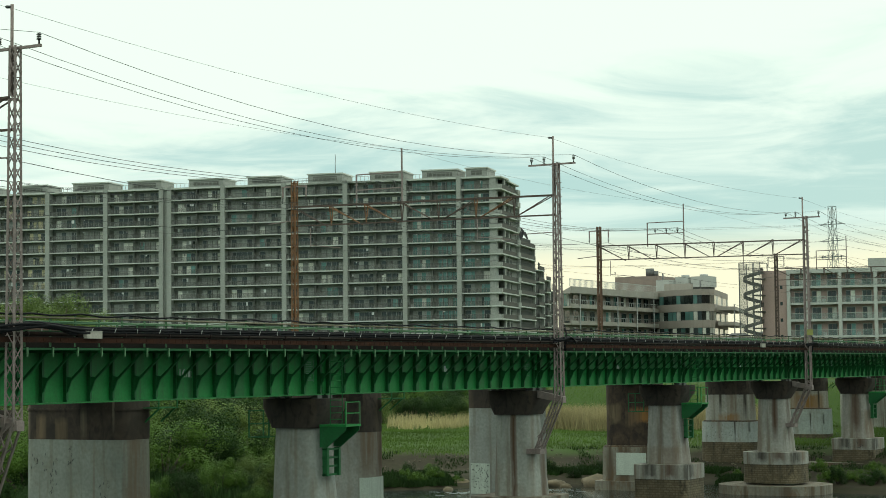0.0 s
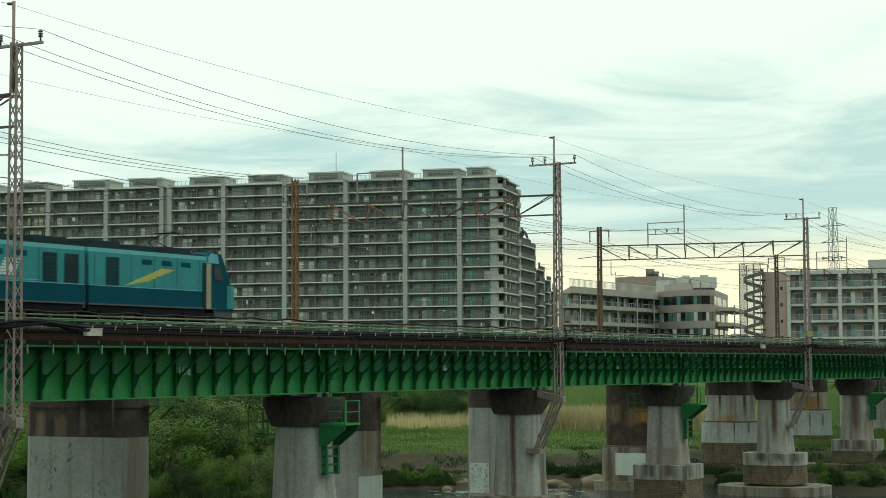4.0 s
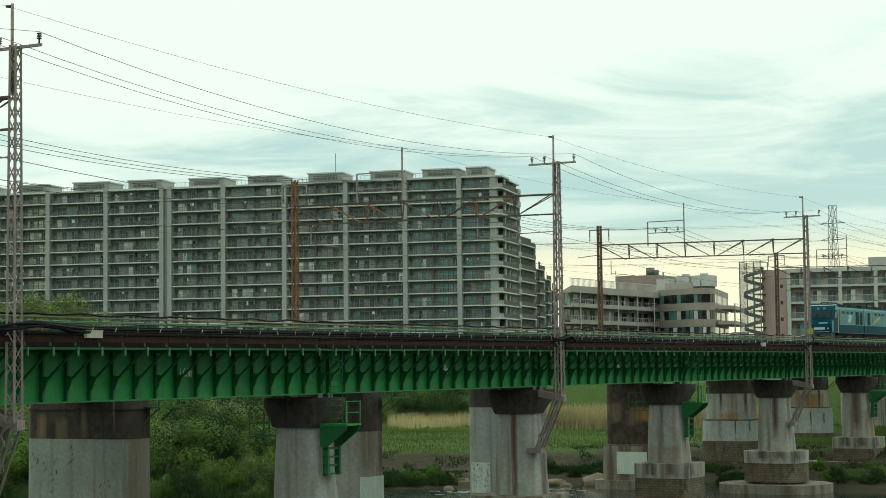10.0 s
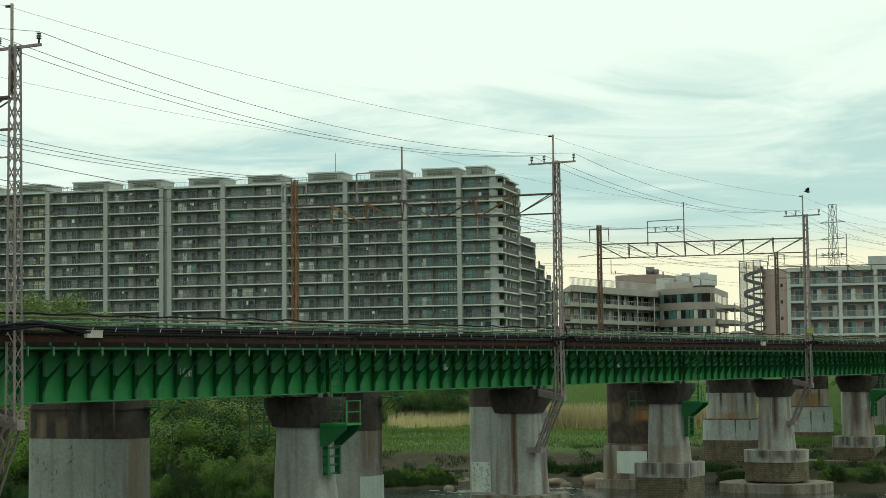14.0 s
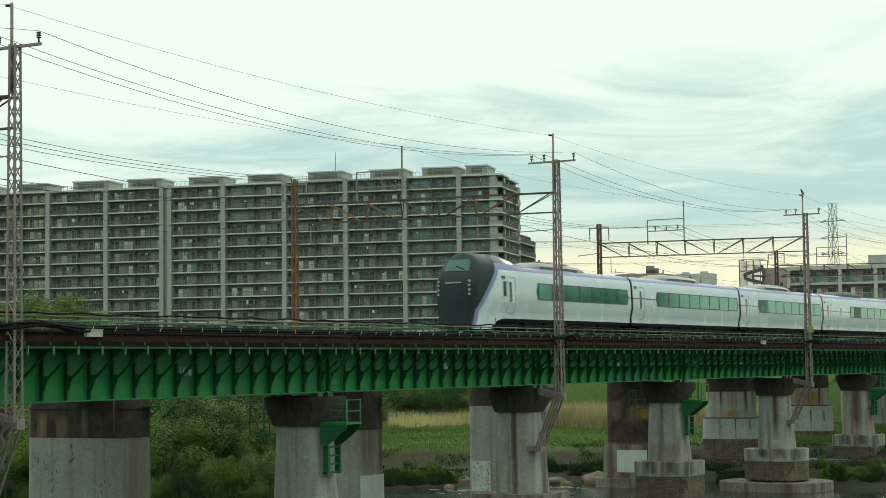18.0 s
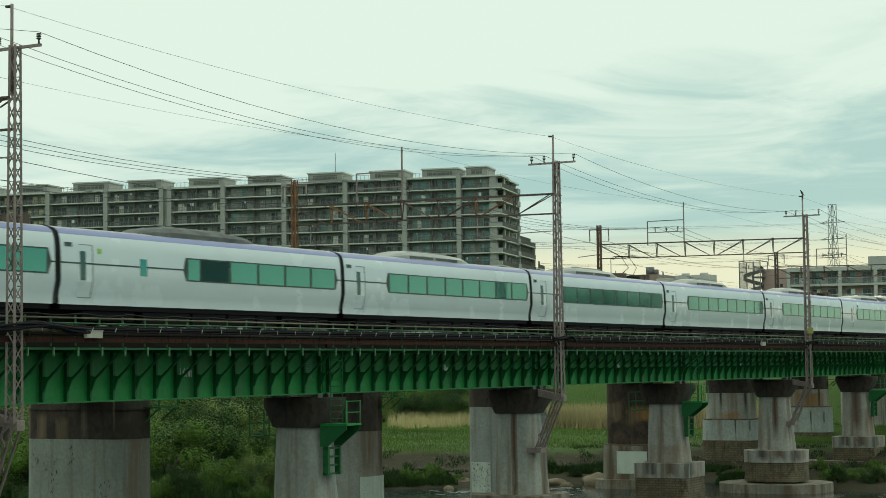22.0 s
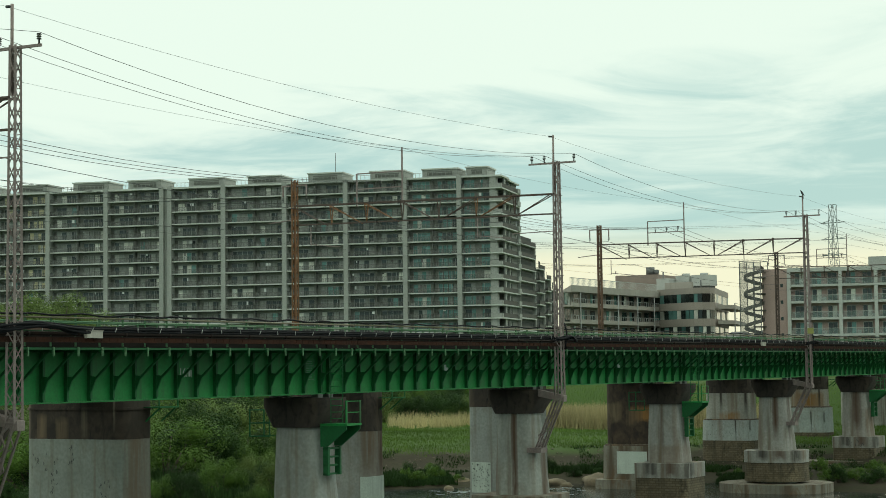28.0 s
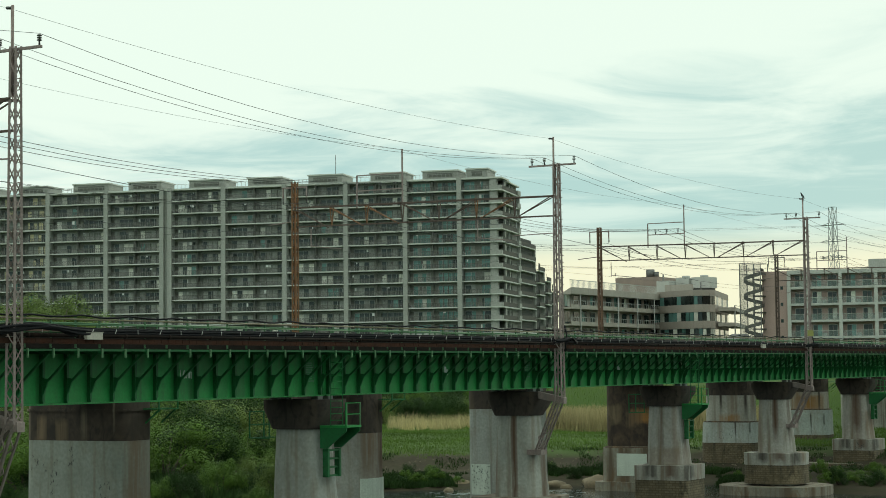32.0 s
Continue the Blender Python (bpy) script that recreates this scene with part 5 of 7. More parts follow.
box(bm, 281, 320, 131.99, 132.07, 17.5, 17.6)
part("roof_railing", bm, PALE_WALL, off)
# ribbon-window block with a bowed front
rib = thing("ribbon_window_block", 0, 0, 8.0, 0, "tan tiled office block with a bowed front and ribbon windows", "building")
BOW = [(321.6, 133.7), (319.9, 131.6), (318.3, 129.2), (317.1, 127.0), (316.1, 124.9), (315.5, 123.0), (315.6, 121.3), (316.6, 120.2), (318.3, 119.9)]
BOW += [(318.3 + 25.6 * k / 8, 119.9 + 6.8 * k / 8) for k in range(1, 9)]
REAR = [(347, 140), (334, 148), (322, 148)]


def bow_ring(z, grow=0.0):
    """The block's outline at one height, moved in or out from its middle."""
    cx, cy = 330.0, 131.0
    return [(x + grow * (x - cx) / math.hypot(x - cx, y - cy), y + grow * (y - cy) / math.hypot(x - cx, y - cy), z) for x, y in BOW + REAR]


part("core", prism(bmesh.new(), [bow_ring(z, -0.35) for z in (0, 16.0)]), BRICK_DARK, rib)
for k, (z0, z1) in enumerate(((15.5, 16.6), (12.5, 13.9), (9.45, 10.85), (6.4, 7.8), (0, 4.7))):
    part("tile_band", prism(bmesh.new(), [bow_ring(z) for z in (z0, z1)]), TAN_WALL, rib)
for k, z in enumerate((13.9, 10.85, 7.8)):
    ring = bow_ring(0, -0.12)
    for q in range(len(BOW) - 1):
        a, c = Vector(ring[q]), Vector(ring[q + 1])
        d = (c - a).normalized()
        steps_ = 1 if q > 7 else 2
        for h in range(steps_):
            p0, p1 = a + (c - a) * (h / steps_) + d * 0.06, a + (c - a) * ((h + 1) / steps_) - d * 0.06
            bm = bmesh.new()
            bar(bm, (p0.x, p0.y, z + 0.8), (p1.x, p1.y, z + 0.8), 0.06, 1.58)
            part("window", bm, (WIN, WIN_TEAL, WIN, WIN_TEAL, CURTAIN, WIN)[(q * 3 + h * 2 + k * (1 if q < 6 else 2)) % 6] if q < 7 else (CURTAIN, WIN, WIN)[(q + k) % 3], rib)
for z in (12.7, 9.85, 7.0):
    part("side_balcony", prism(bmesh.new(), [[(319.0, 119.6, u), (322.4, 117.4, u), (345, 123.4, u), (344.4, 126.2, u)] for u in (z, z + 0.7)]), TAN_ROOF, rib)
    part("side_balcony_rail", bar(bmesh.new(), (322.5, 117.5, z + 1.1), (345, 123.5, z + 1.1), 0.07), PALE_WALL, rib)
part("side_post", a_box(322.5, 322.7, 117.5, 117.7, 0, 13.8), RAILING_GREY, rib)
part("roof_house", a_box(328, 338, 135.2, 144.2, 16.0, 20.0), PINK_TAN, rib, "dusty pink roof house")
part("roof_house", a_box(327, 337, 132.4, 135.1, 16.61, 19.1), PALE_WALL, rib)
for y0, y1 in ((129.6, 132.3), (125.3, 129.0)):
    part("cooling_tower", a_box(330, 334, y0, y1, 17.6, 19.7), PALE_WALL, rib, "pale cooling tower")
    part("cooling_tower_stand", a_box(330.2, 333.8, y0 + 0.3, y1 - 0.3, 16.61, 17.59), BRICK_DARK, rib)
    part("fan_cowl", tube(bmesh.new(), (332, (y0 + y1) / 2, 19.705), (332, (y0 + y1) / 2, 20.15), 0.8, 14), PALE_WALL, rib)
part("low_wall", a_box(326, 327, 127.5, 133.0, 16.61, 18.2), TAN_ROOF, rib)
bm = bmesh.new()
tube(bm, (331, 138.0, 20.0), (331, 138.0, 21.6), 0.85, 14)
tube(bm, (331.3, 136.9, 20.0), (331.3, 136.9, 21.1), 0.55, 14)
part("water_tank", bm, STEEL_GREY, rib)
for y in (133.0, 133.9, 126.2):
    part("vent_pipe", tube(bmesh.new(), (327.6, y, 16.6), (327.6, y, 20.4 if y > 133.5 else 18.6), 0.16, 8), STEEL_GREY, rib)

# pink and white apartment house with an outside spiral stair
pk = thing("apartment_house", 303.42, 100.65, 8.0, -78.43, "five-storey dusty pink apartment house with white balcony frames", "apartment house")
PR = 18.9
part("core", a_box(-4.6, 52, 1.2, 12, 0, PR - 0.1), PINK_WALL, pk)
part("end_wall", a_box(-4.65, -0.35, 0.2, 1.19, 0, PR - 0.1), PINK_WALL, pk)
for k in range(5):
    part("end_window", a_box(-1.5, -1.05, 0.16, 0.21, PR - 3.3 - 2.87 * k, PR - 2.7 - 2.87 * k), WIN, pk)
part("roof_slab", a_box(-0.3, 52.3, -0.2, 12.2, PR - 0.7, PR), PALE_WALL, pk)
part("roof_house", a_box(13.2, 19.5, 5, 10, PR + 0.005, PR + 1.9), FACADE, pk)
PC = [0.0, 3.05, 8.75, 14.75, 20.8, 26.9, 33.0, 39.3, 45.6, 51.9]
for x in PC:
    part("frame_column", a_box(x - 0.3, x + 0.3, -0.25, 0.25, 0, PR - 0.71), PALE_WALL, pk)
for k in range(6):
    z = 15.9 - 2.87 * k
    for a, c in zip(PC, PC[1:]):
        part("frame_beam", a_box(a + 0.305, c - 0.305, -0.2, 1.18, z - 0.3, z + 0.1), PALE_WALL, pk)
        part("balcony_front", a_box(a + 0.325, c - 0.325, 0.0, 0.06, z + 0.1, z + 1.05), GLASS_PALE, pk)
        n = 2 if c - a > 4 else 1
        part("hand_rail", a_box(a + 0.325, c - 0.325, -0.03, 0.09, z + 1.055, z + 1.12), PALE_WALL, pk)
        for q in range(n):
            u = a + (c - a) * (0.28 if n == 2 and q == 0 else 0.74 if n == 2 else 0.55)
            part("window", a_box(u - 0.72, u - 0.03, 1.13, 1.19, z + 0.15, z + 2.05), WIN, pk)
            part("window", a_box(u + 0.03, u + 0.72, 1.13, 1.19, z + 0.15, z + 2.05), CURTAIN if (q * 3 + k * 2 + int(a)) % 5 == 0 else WIN_TEAL if (q + k) % 3 == 0 else WIN, pk)
            part("window_frame", a_box(u - 0.8, u + 0.8, 1.1, 1.18, z + 2.055, z + 2.13), PALE_WALL, pk)
            part("window_frame", a_box(u - 0.8, u - 0.73, 1.1, 1.18, z + 0.12, z + 2.05), PALE_WALL, pk)
            part("window_frame", a_box(u + 0.73, u + 0.8, 1.1, 1.18, z + 0.12, z + 2.05), PALE_WALL, pk)
            if n == 2 and (k + q) % 2:
                part("air_conditioner", a_box(u + 0.95, u + 1.65, 0.6, 0.95, z + 0.12, z + 0.7), PALE_WALL, pk)
    for x in PC[1:-1]:
        part("partition", a_box(x - 0.03, x + 0.03, 0.1, 1.19, z + 0.1, z + 2.3), PALE_WALL, pk)
st = thing("spiral_stair", 302.0, 106.5, 8.0, 0, "dark steel spiral stair in an open mesh cage", "stair")
for x, y in ((-1.9, -1.9), (-1.9, 1.9), (1.9, -1.9), (1.9, 1.9)):
    part("post", a_box(x - 0.07, x + 0.07, y - 0.07, y + 0.07, 0, 20.2), STEEL_GREY, st)
part("centre_post", tube(bmesh.new(), (0, 0, 0), (0, 0, 20.2), 0.13, 10), STEEL_GREY, st)
for z in (20.2, 18.3):
    bm = bmesh.new()
    for p, q in (((-1.9, -1.9), (-1.9, 1.9)), ((-1.9, 1.9), (1.9, 1.9)), ((1.9, 1.9), (1.9, -1.9)), ((1.9, -1.9), (-1.9, -1.9))):
        bar(bm, (*p, z), (*q, z), 0.09)
    part("frame", bm, STEEL_GREY, st)
TURN = 2.87
tread = None
for k in range(95):
    a0 = 2 * math.pi * k / 14
    m = Matrix.Rotation(a0 + STAIR_PHASE, 4, "Z")
    m.translation = (0, 0, 0.1 + TURN * k / 14)
    if tread is None:
        wedge = [(0.12, -0.06), (1.7, -0.42), (1.7, 0.42), (0.12, 0.06)]
        tread = part("tread", prism(bmesh.new(), [[(x, y, z) for x, y in wedge] for z in (0, 0.07)]), E_DARK, st)
        tread.matrix_basis = m
    else:
        again(tread, m)
for r, h0, h1, m, name in ((1.72, -0.22, 0.42, E_DARK, "side_sheet"), (0.2, -0.1, 0.3, STEEL_GREY, "inner_sheet")):
    rings = []
    for k in range(93 * 2):
        a0 = 2 * math.pi * k / 28 + STAIR_PHASE
        z = 0.1 + TURN * k / 28
        rings.append([(rr * math.cos(a0), rr * math.sin(a0), z + h) for rr, h in ((r, h0), (r + 0.05, h0), (r + 0.05, h1), (r, h1))])
    part(name, prism(bmesh.new(), rings), m, st)
for z in (17.6, 14.73, 11.86, 9.0, 6.1):
    part("landing", a_box(-1.4, 1.85, -1.9, -0.3, z - 0.32, z - 0.1), E_DARK, st)
part("mesh_screen", a_box(-1.98, -1.96, -1.8, 1.8, 0, 20.0), MESH, st, "fine wire mesh screen")
part("mesh_screen", a_box(-1.8, 1.8, 1.96, 1.98, 0, 20.0), MESH, st, "fine wire mesh screen")

# low roofs between the houses
for x, y, w, d, h in ((312, 113, 5, 8, 8.2), (330, 112, 8, 8, 9.0), (345, 140, 14, 10, 9.5)):
    o = thing("low_house", x, y, 8.0, -70, "low grey house between larger buildings", "house")
    part("wall", a_box(-w / 2, w / 2, -d / 2, d / 2, 0, h - 1), PALE_WALL, o)
    part("roof", prism(bmesh.new(), [oblong(-w / 2 - 0.3, w / 2 + 0.3, -d / 2 - 0.3, d / 2 + 0.3, h - 0.995, 0.1, 1), oblong(-w / 4, w / 4, -d / 4, d / 4, h, 0.1, 1)]), STEEL_GREY, o)

# transmission tower far off
TOWER_STEEL = mat("pale_galvanised_lattice", (0.26, 0.28, 0.28), 0.6, 0.2, var=0.1, bump=0)
tw = thing("transmission_tower", 685, 209, 8.0, -20, "grey lattice steel transmission tower far off", "transmission tower")
TOWER = [(0, 3.4), (16, 2.5), (30, 1.9), (38, 1.6), (44, 1.4), (50, 1.25), (56.4, 1.15), (63.4, 1.1)]
for sx, sy in ((1, 1), (1, -1), (-1, 1), (-1, -1)):
    part("leg", string(bmesh.new(), [(sx * w, sy * w, z) for z, w in TOWER], 0.12, 5), TOWER_STEEL, tw)
bm = bmesh.new()
for (z0, w0), (z1, w1) in zip(TOWER, TOWER[1:]):
    n = max(1, round((z1 - z0) / 5))
    for k in range(n):
        za, zb_ = z0 + (z1 - z0) * k / n, z0 + (z1 - z0) * (k + 1) / n
        a, c = w0 + (w1 - w0) * k / n, w0 + (w1 - w0) * (k + 1) / n
        for s in (-1, 1):
            bar(bm, (-a, s * a, za), (c, s * c, zb_), 0.085)
            bar(bm, (a, s * a, za), (-c, s * c, zb_), 0.085)
            bar(bm, (s * a, -a, za), (s * c, c, zb_), 0.085)
            bar(bm, (s * a, a, za), (s * c, -c, zb_), 0.085)
for z, w in TOWER[2:]:
    for s in (-1, 1):
        bar(bm, (-w, s * w, z), (w, s * w, z), 0.12)
        bar(bm, (s * w, -w, z), (s * w, w, z), 0.12)
part("bracing", bm, TOWER_STEEL, tw)
for z, w in ((56.4, 5.8), (50, 5.8), (43.7, 5.8)):
    for s in (-1, 1):
        part("cross_arm", string(bmesh.new(), [(-1.4, s * 1.4, z), (0, s * w, z), (1.4, s * 1.4, z), (0, s * 1.3, z + 1.0), (0, s * w, z)], 0.13, 4), TOWER_STEEL, tw)
for s in (-1, 1):
    for z in (56.3, 49.9, 43.6):
        a = tw.matrix_basis @ Vector((0, s * 5.8, z))
        pts = [(a.x + (k - 10) * 30 * 0.94, a.y + (k - 10) * 30 * -0.34, a.z - 10 * (1 - ((k - 10) / 10) ** 2) * 0 - 22 * (abs(k - 10) / 10) * (1 - abs(k - 10) / 20)) for k in range(21)]
        tagged(part("power_line", string(bmesh.new(), pts, 0.04, 4), WIRE), "thin power line strung from the transmission tower", "power line", "power lines")


# ---- plants, rocks
LEAF = mat("willow_leaves", (0.085, 0.15, 0.026), 0.7, spec=0.15, var=0.35, scale=0.5, bump=0, island=0.35)
# pale and dark leaves also colour in lit tops and shadowed gaps
LEAF_PALE = mat("pale_willow_leaves", (0.135, 0.19, 0.05), 0.7, spec=0.15, var=0.35, scale=0.5, bump=0, island=0.35)
LEAF_DARK = mat("dark_shrub_leaves", (0.028, 0.06, 0.014), 0.7, spec=0.15, var=0.35, scale=0.5, bump=0, island=0.35)
GRASS = mat("green_grass_blades", (0.112, 0.178, 0.04), 0.85, var=0.4, scale=0.1, bump=0, island=0.2, spec=0.04)
REED = mat("dry_reed_stalks", (0.42, 0.355, 0.175), 0.85, var=0.3, scale=0.15, bump=0, island=0.35)
BARK = mat("brown_bark", (0.08, 0.06, 0.045), 0.9, var=0.3)
ROCK = mat("river_rock", (0.16, 0.125, 0.078), 0.9, var=0.3, scale=1.2, grain=6, bump=0.5)


def crown_mesh(name, rx, rz, n, leaf, seed, blobs=17):
    r = random.Random(seed)
    centres = []
    for _ in range(blobs):
        a, e = r.uniform(0, 6.283), r.uniform(-0.6, 1.0)
        k = r.uniform(0.45, 0.95)
        centres.append((Vector((rx * k * math.cos(a) * math.cos(e), rx * k * math.sin(a) * math.cos(e), rz * k * math.sin(e))), r.uniform(0.26, 0.52) * min(rx, rz)))
    vs, fs = [], []
    for _ in range(n):
        c, s = r.choice(centres)
        d = Vector((r.gauss(0, 1), r.gauss(0, 1), r.gauss(0, 1))).normalized()
        p = c + Vector((d.x, d.y, d.z * (1.25 if d.z > 0 else 0.8))) * s * r.uniform(0.75, 1.12)
        u = Vector((r.gauss(0, 1), r.gauss(0, 1), r.gauss(0, 0.6))).normalized()
        u = (u - d * (0.75 * u.dot(d))).normalized()
        w = u.cross(d)
        w = w.normalized() if w.length > 0.01 else Vector((1, 0, 0))
        h = leaf * r.uniform(0.6, 1.4)
        i = len(vs)
        vs += [p - u * h * 0.5, p + w * h * 0.28, p + u * h * 0.5, p - w * h * 0.28]
        fs.append((i, i + 1, i + 2, i + 3))
    me = bpy.data.meshes.new(name)
    me.from_pydata(vs, [], fs)
    return me


def bush(name, rx, rz, n, leaf, seed, m, label, category, trunk=1.0):
    t = thing(name, 0, 0, 0, 0, label, category, name + "s")
    bm = bmesh.new()
    r = random.Random(seed + 99)
    tube(bm, (0, 0, -0.4), (0.1, 0, trunk + 0.2 * rz), 0.09 * rx, 7, 0.05 * rx)
    for _ in range(6):
        a = r.uniform(0, 6.28)
        tube(bm, (0.05, 0, trunk * r.uniform(0.4, 1)), (rx * 0.6 * math.cos(a), rx * 0.6 * math.sin(a), trunk + rz * r.uniform(0.4, 1.2)), 0.045 * rx, 5, 0.012 * rx)
    part("trunk", bm, BARK, t)
    me = crown_mesh("crown", rx, rz, n, leaf, seed)
    me.materials.append(m)
    c = new("crown", me)
    c.parent = t
    c.matrix_basis = pose(0, 0, trunk + rz * 0.62)
    return t


protos = [bush("willow_bush", 2.4, 2.1, 15000, 0.105, s, m, "dense green willow bush on the river bank", "bush", 0.25) for s, m in ((1, LEAF), (2, LEAF_DARK), (3, LEAF_PALE), (4, LEAF), (5, LEAF_DARK))]
rng = random.Random(8)
spots = []
for _ in range(150):  # thicket on the gravel bar
    y = rng.uniform(66, 140)
    x = y * rng.uniform(1.02, 1.5)
    if height(x, y) > 1.0:
        spots.append((x, y, rng.uniform(0.5, 1.7) if y > 85 else rng.uniform(0.35, 0.9)))
for _ in range(90):  # foot of the far levee
    x = rng.uniform(208, 232)
    spots.append((x, x / rng.uniform(1.08, 2.0), rng.uniform(0.6, 1.1)))
for _ in range(34):  # water's edge
    y = rng.uniform(66, 84)
    spots.append((shore(y) + rng.uniform(1.5, 9), y, rng.uniform(0.14, 0.36)))
for _ in range(20):
    y = rng.uniform(40, 60)
    spots.append((shore(y) + rng.uniform(2, 9), y, rng.uniform(0.14, 0.4)))
for k, (x, y, s) in enumerate(spots):
    p = protos[k % 5]
    m = pose(x, y, height(x, y) - 0.15, 0, 0, rng.uniform(0, 360)) @ Matrix.Diagonal((s, s, s * rng.uniform(0.85, 1.2), 1))
    if k < 5:
        p.matrix_basis = m
    else:
        c = copy_thing(p, Matrix())
        c.matrix_basis = m
tree = bush("broadleaf_tree", 4.2, 4.6, 30000, 0.2, 21, LEAF_PALE, "round green tree on the bank behind the bridge", "tree", 9.7)
x, y = 161.3, 141.9
tree.matrix_basis = pose(x, y, height(x, y), 0, 0, 30)
for x, y, s in ((163.5, 139.0, 0.88), (158, 148, 0.95), (170, 158, 0.9)):
    c = copy_thing(tree, Matrix())
    c.matrix_basis = pose(x, y, height(x, y), 0, 0, 70 * s) @ Matrix.Diagonal((s, s, s, 1))

# trees added out of view downstream, only to darken the windows' reflections
low = bush("broadleaf_tree", 6.0, 7.5, 20000, 0.5, 33, LEAF_DARK, "dense dark tree added out of view on the far levee downstream", "tree", 3.0)
low.matrix_basis = pose(229, -11.5, height(229, -11.5))
for x, y, s in ((239, -8, 0.9),):
    c = copy_thing(low, Matrix())
    c.matrix_basis = pose(x, y, height(x, y), 0, 0, 50 * s) @ Matrix.Diagonal((s, s, s, 1))


def blades(name, n, area, tall, wide, seed, m, label, keep=lambda x, y: True):
    r = random.Random(seed)
    vs, fs = [], []
    while len(fs) < n:
        x, y = r.uniform(*area[:2]), r.uniform(*area[2:])
        if not keep(x, y):
            continue
        z, h, a = height(x, y) - 0.05, r.uniform(0.6, 1.3) * tall, r.uniform(0, 3.14)
        w = wide * r.uniform(0.6, 1.4) / 2
        lx, ly = r.gauss(0, 0.18) * h, r.gauss(0, 0.18) * h
        i = len(vs)
        vs += [(x - w * math.cos(a), y - w * math.sin(a), z), (x + w * math.cos(a), y + w * math.sin(a), z), (x + lx, y + ly, z + h)]
        fs.append((i, i + 1, i + 2))
    me = bpy.data.meshes.new(name)
    me.from_pydata(vs, [], fs)
    me.materials.append(m)
    tagged(new(name, me), label, "plants", kind="stuff")


def patch(x, y, f, lo):
    return noise.noise(Vector((x * f, y * f, 7.0))) > lo


blades("grass", 170000, (140, 232, 38, 150), 0.3, 0.06, 1, GRASS, "long green grass on the river bank", lambda x, y: x > shore(y) + 22 + 4 * noise.noise(Vector((x * 0.2, y * 0.2, 0))) and patch(x, y, 0.05, -0.8))
blades("bank_weeds", 9000, (120, 190, 38, 110), 0.28, 0.1, 9, LEAF_DARK, "dark weed tufts on the bare brown bank", lambda x, y: shore(y) + 8 < x < shore(y) + 24 and patch(x, y, 0.3, 0.12))
blades("weeds", 34000, (100, 165, 38, 100), 0.42, 0.1, 2, LEAF_DARK, "dark weeds along the water's edge", lambda x, y: shore(y) + 0.3 < x < shore(y) + 9 and patch(x, y, 0.13, -0.05 if y > 70 else 0.2))
blades("undergrowth", 16000, (88, 128, 60, 96), 1.1, 0.16, 5, LEAF_DARK, "dark undergrowth on the wooded bar", lambda x, y: 1.0 < x / y < 1.52 and height(x, y) > 0.6)
blades("reeds", 24000, (196, 216, 70, 150), 2.3, 0.09, 3, REED, "tall dry tan reeds in front of the far levee", lambda x, y: y / x < 0.49 and patch(x, y, 0.04, -0.4))
blades("reed_tufts", 2600, (196, 216, 70, 150), 1.5, 0.08, 6, REED, "sparse dry reeds among shrubs below the far levee", lambda x, y: 0.53 < y / x < 0.6 and patch(x, y, 0.5, 0.0))


def rock(x, y, sx, sy, sz, seed, name="rock"):
    bm = bmesh.new()
    bmesh.ops.create_icosphere(bm, subdivisions=3, radius=1)
    for v in bm.verts:
        k = 1 + 0.28 * noise.noise(v.co * 1.3 + Vector((seed, 0, 0))) + 0.1 * noise.noise(v.co * 4 + Vector((0, seed, 0)))
        v.co = Vector((v.co.x * sx * k, v.co.y * sy * k, v.co.z * sz * k))
    for f in bm.faces:
        f.smooth = True
    o = part(name, bm, ROCK)
    o.matrix_basis = pose(x, y, 0.15 + sz * 0.25, 0, 0, seed * 40)
    tagged(o, "rounded tan boulder at the water's edge", "rock", "boulders")


for k, (x, y, a, c, d) in enumerate(((143.8, 65.2, 1.8, 1.3, 0.85), (142.5, 68.6, 1.3, 1.0, 0.55), (148, 64.5, 1.1, 0.8, 0.5), (139, 76.0, 0.9, 0.9, 0.6), (137, 77.5, 0.7, 0.6, 0.4), (134.5, 74.8, 0.5, 0.4, 0.3), (141.3, 67.0, 0.6, 0.5, 0.3), (150, 60, 1.0, 0.8, 0.5))):
    rock(x, y, a, c, d, k + 1)
r = random.Random(12)
bm = bmesh.new()
while len(bm.faces) < 500 * 8:
    y = r.uniform(40, 100)
    x = shore(y) + r.uniform(6, 22)
    if not patch(x, y, 0.1, 0.0):
        continue
    z, s = height(x, y), r.uniform(0.05, 0.17)
    ring = [bm.verts.new((x + s * r.uniform(0.7, 1.3) * math.cos(a), y + s * r.uniform(0.7, 1.3) * math.sin(a), z)) for a in (0.3, 1.9, 3.4, 4.9)]
    top, low = bm.verts.new((x, y, z + s * 0.7)), bm.verts.new((x, y, z - s * 0.5))
    for k in range(4):
        bm.faces.new((ring[k], ring[(k + 1) % 4], top))
        bm.faces.new((ring[(k + 1) % 4], ring[k], low))
tagged(part("stones", bm, mat("grey_brown_stone", (0.12, 0.105, 0.08), 0.9, var=0.3, island=0.4, spec=0.1)), "pale loose stones on the bare bank", "stones", kind="stuff")
# pale dashes: broken water, plus sky reflection painted on the shallows
FOAM_GLINT = mat("white_water", (0.42, 0.47, 0.47), 0.5, var=0.1, scale=2, bump=0.4)
rng = random.Random(4)
bm = bmesh.new()
for _ in range(60):
    x, y = rng.gauss(134, 3), rng.gauss(68, 3)
    bar(bm, (x, y, 0.255), (x + rng.uniform(-0.3, 0.3), y + rng.uniform(0.3, 1.1), 0.255), rng.uniform(0.03, 0.09), 0.02)
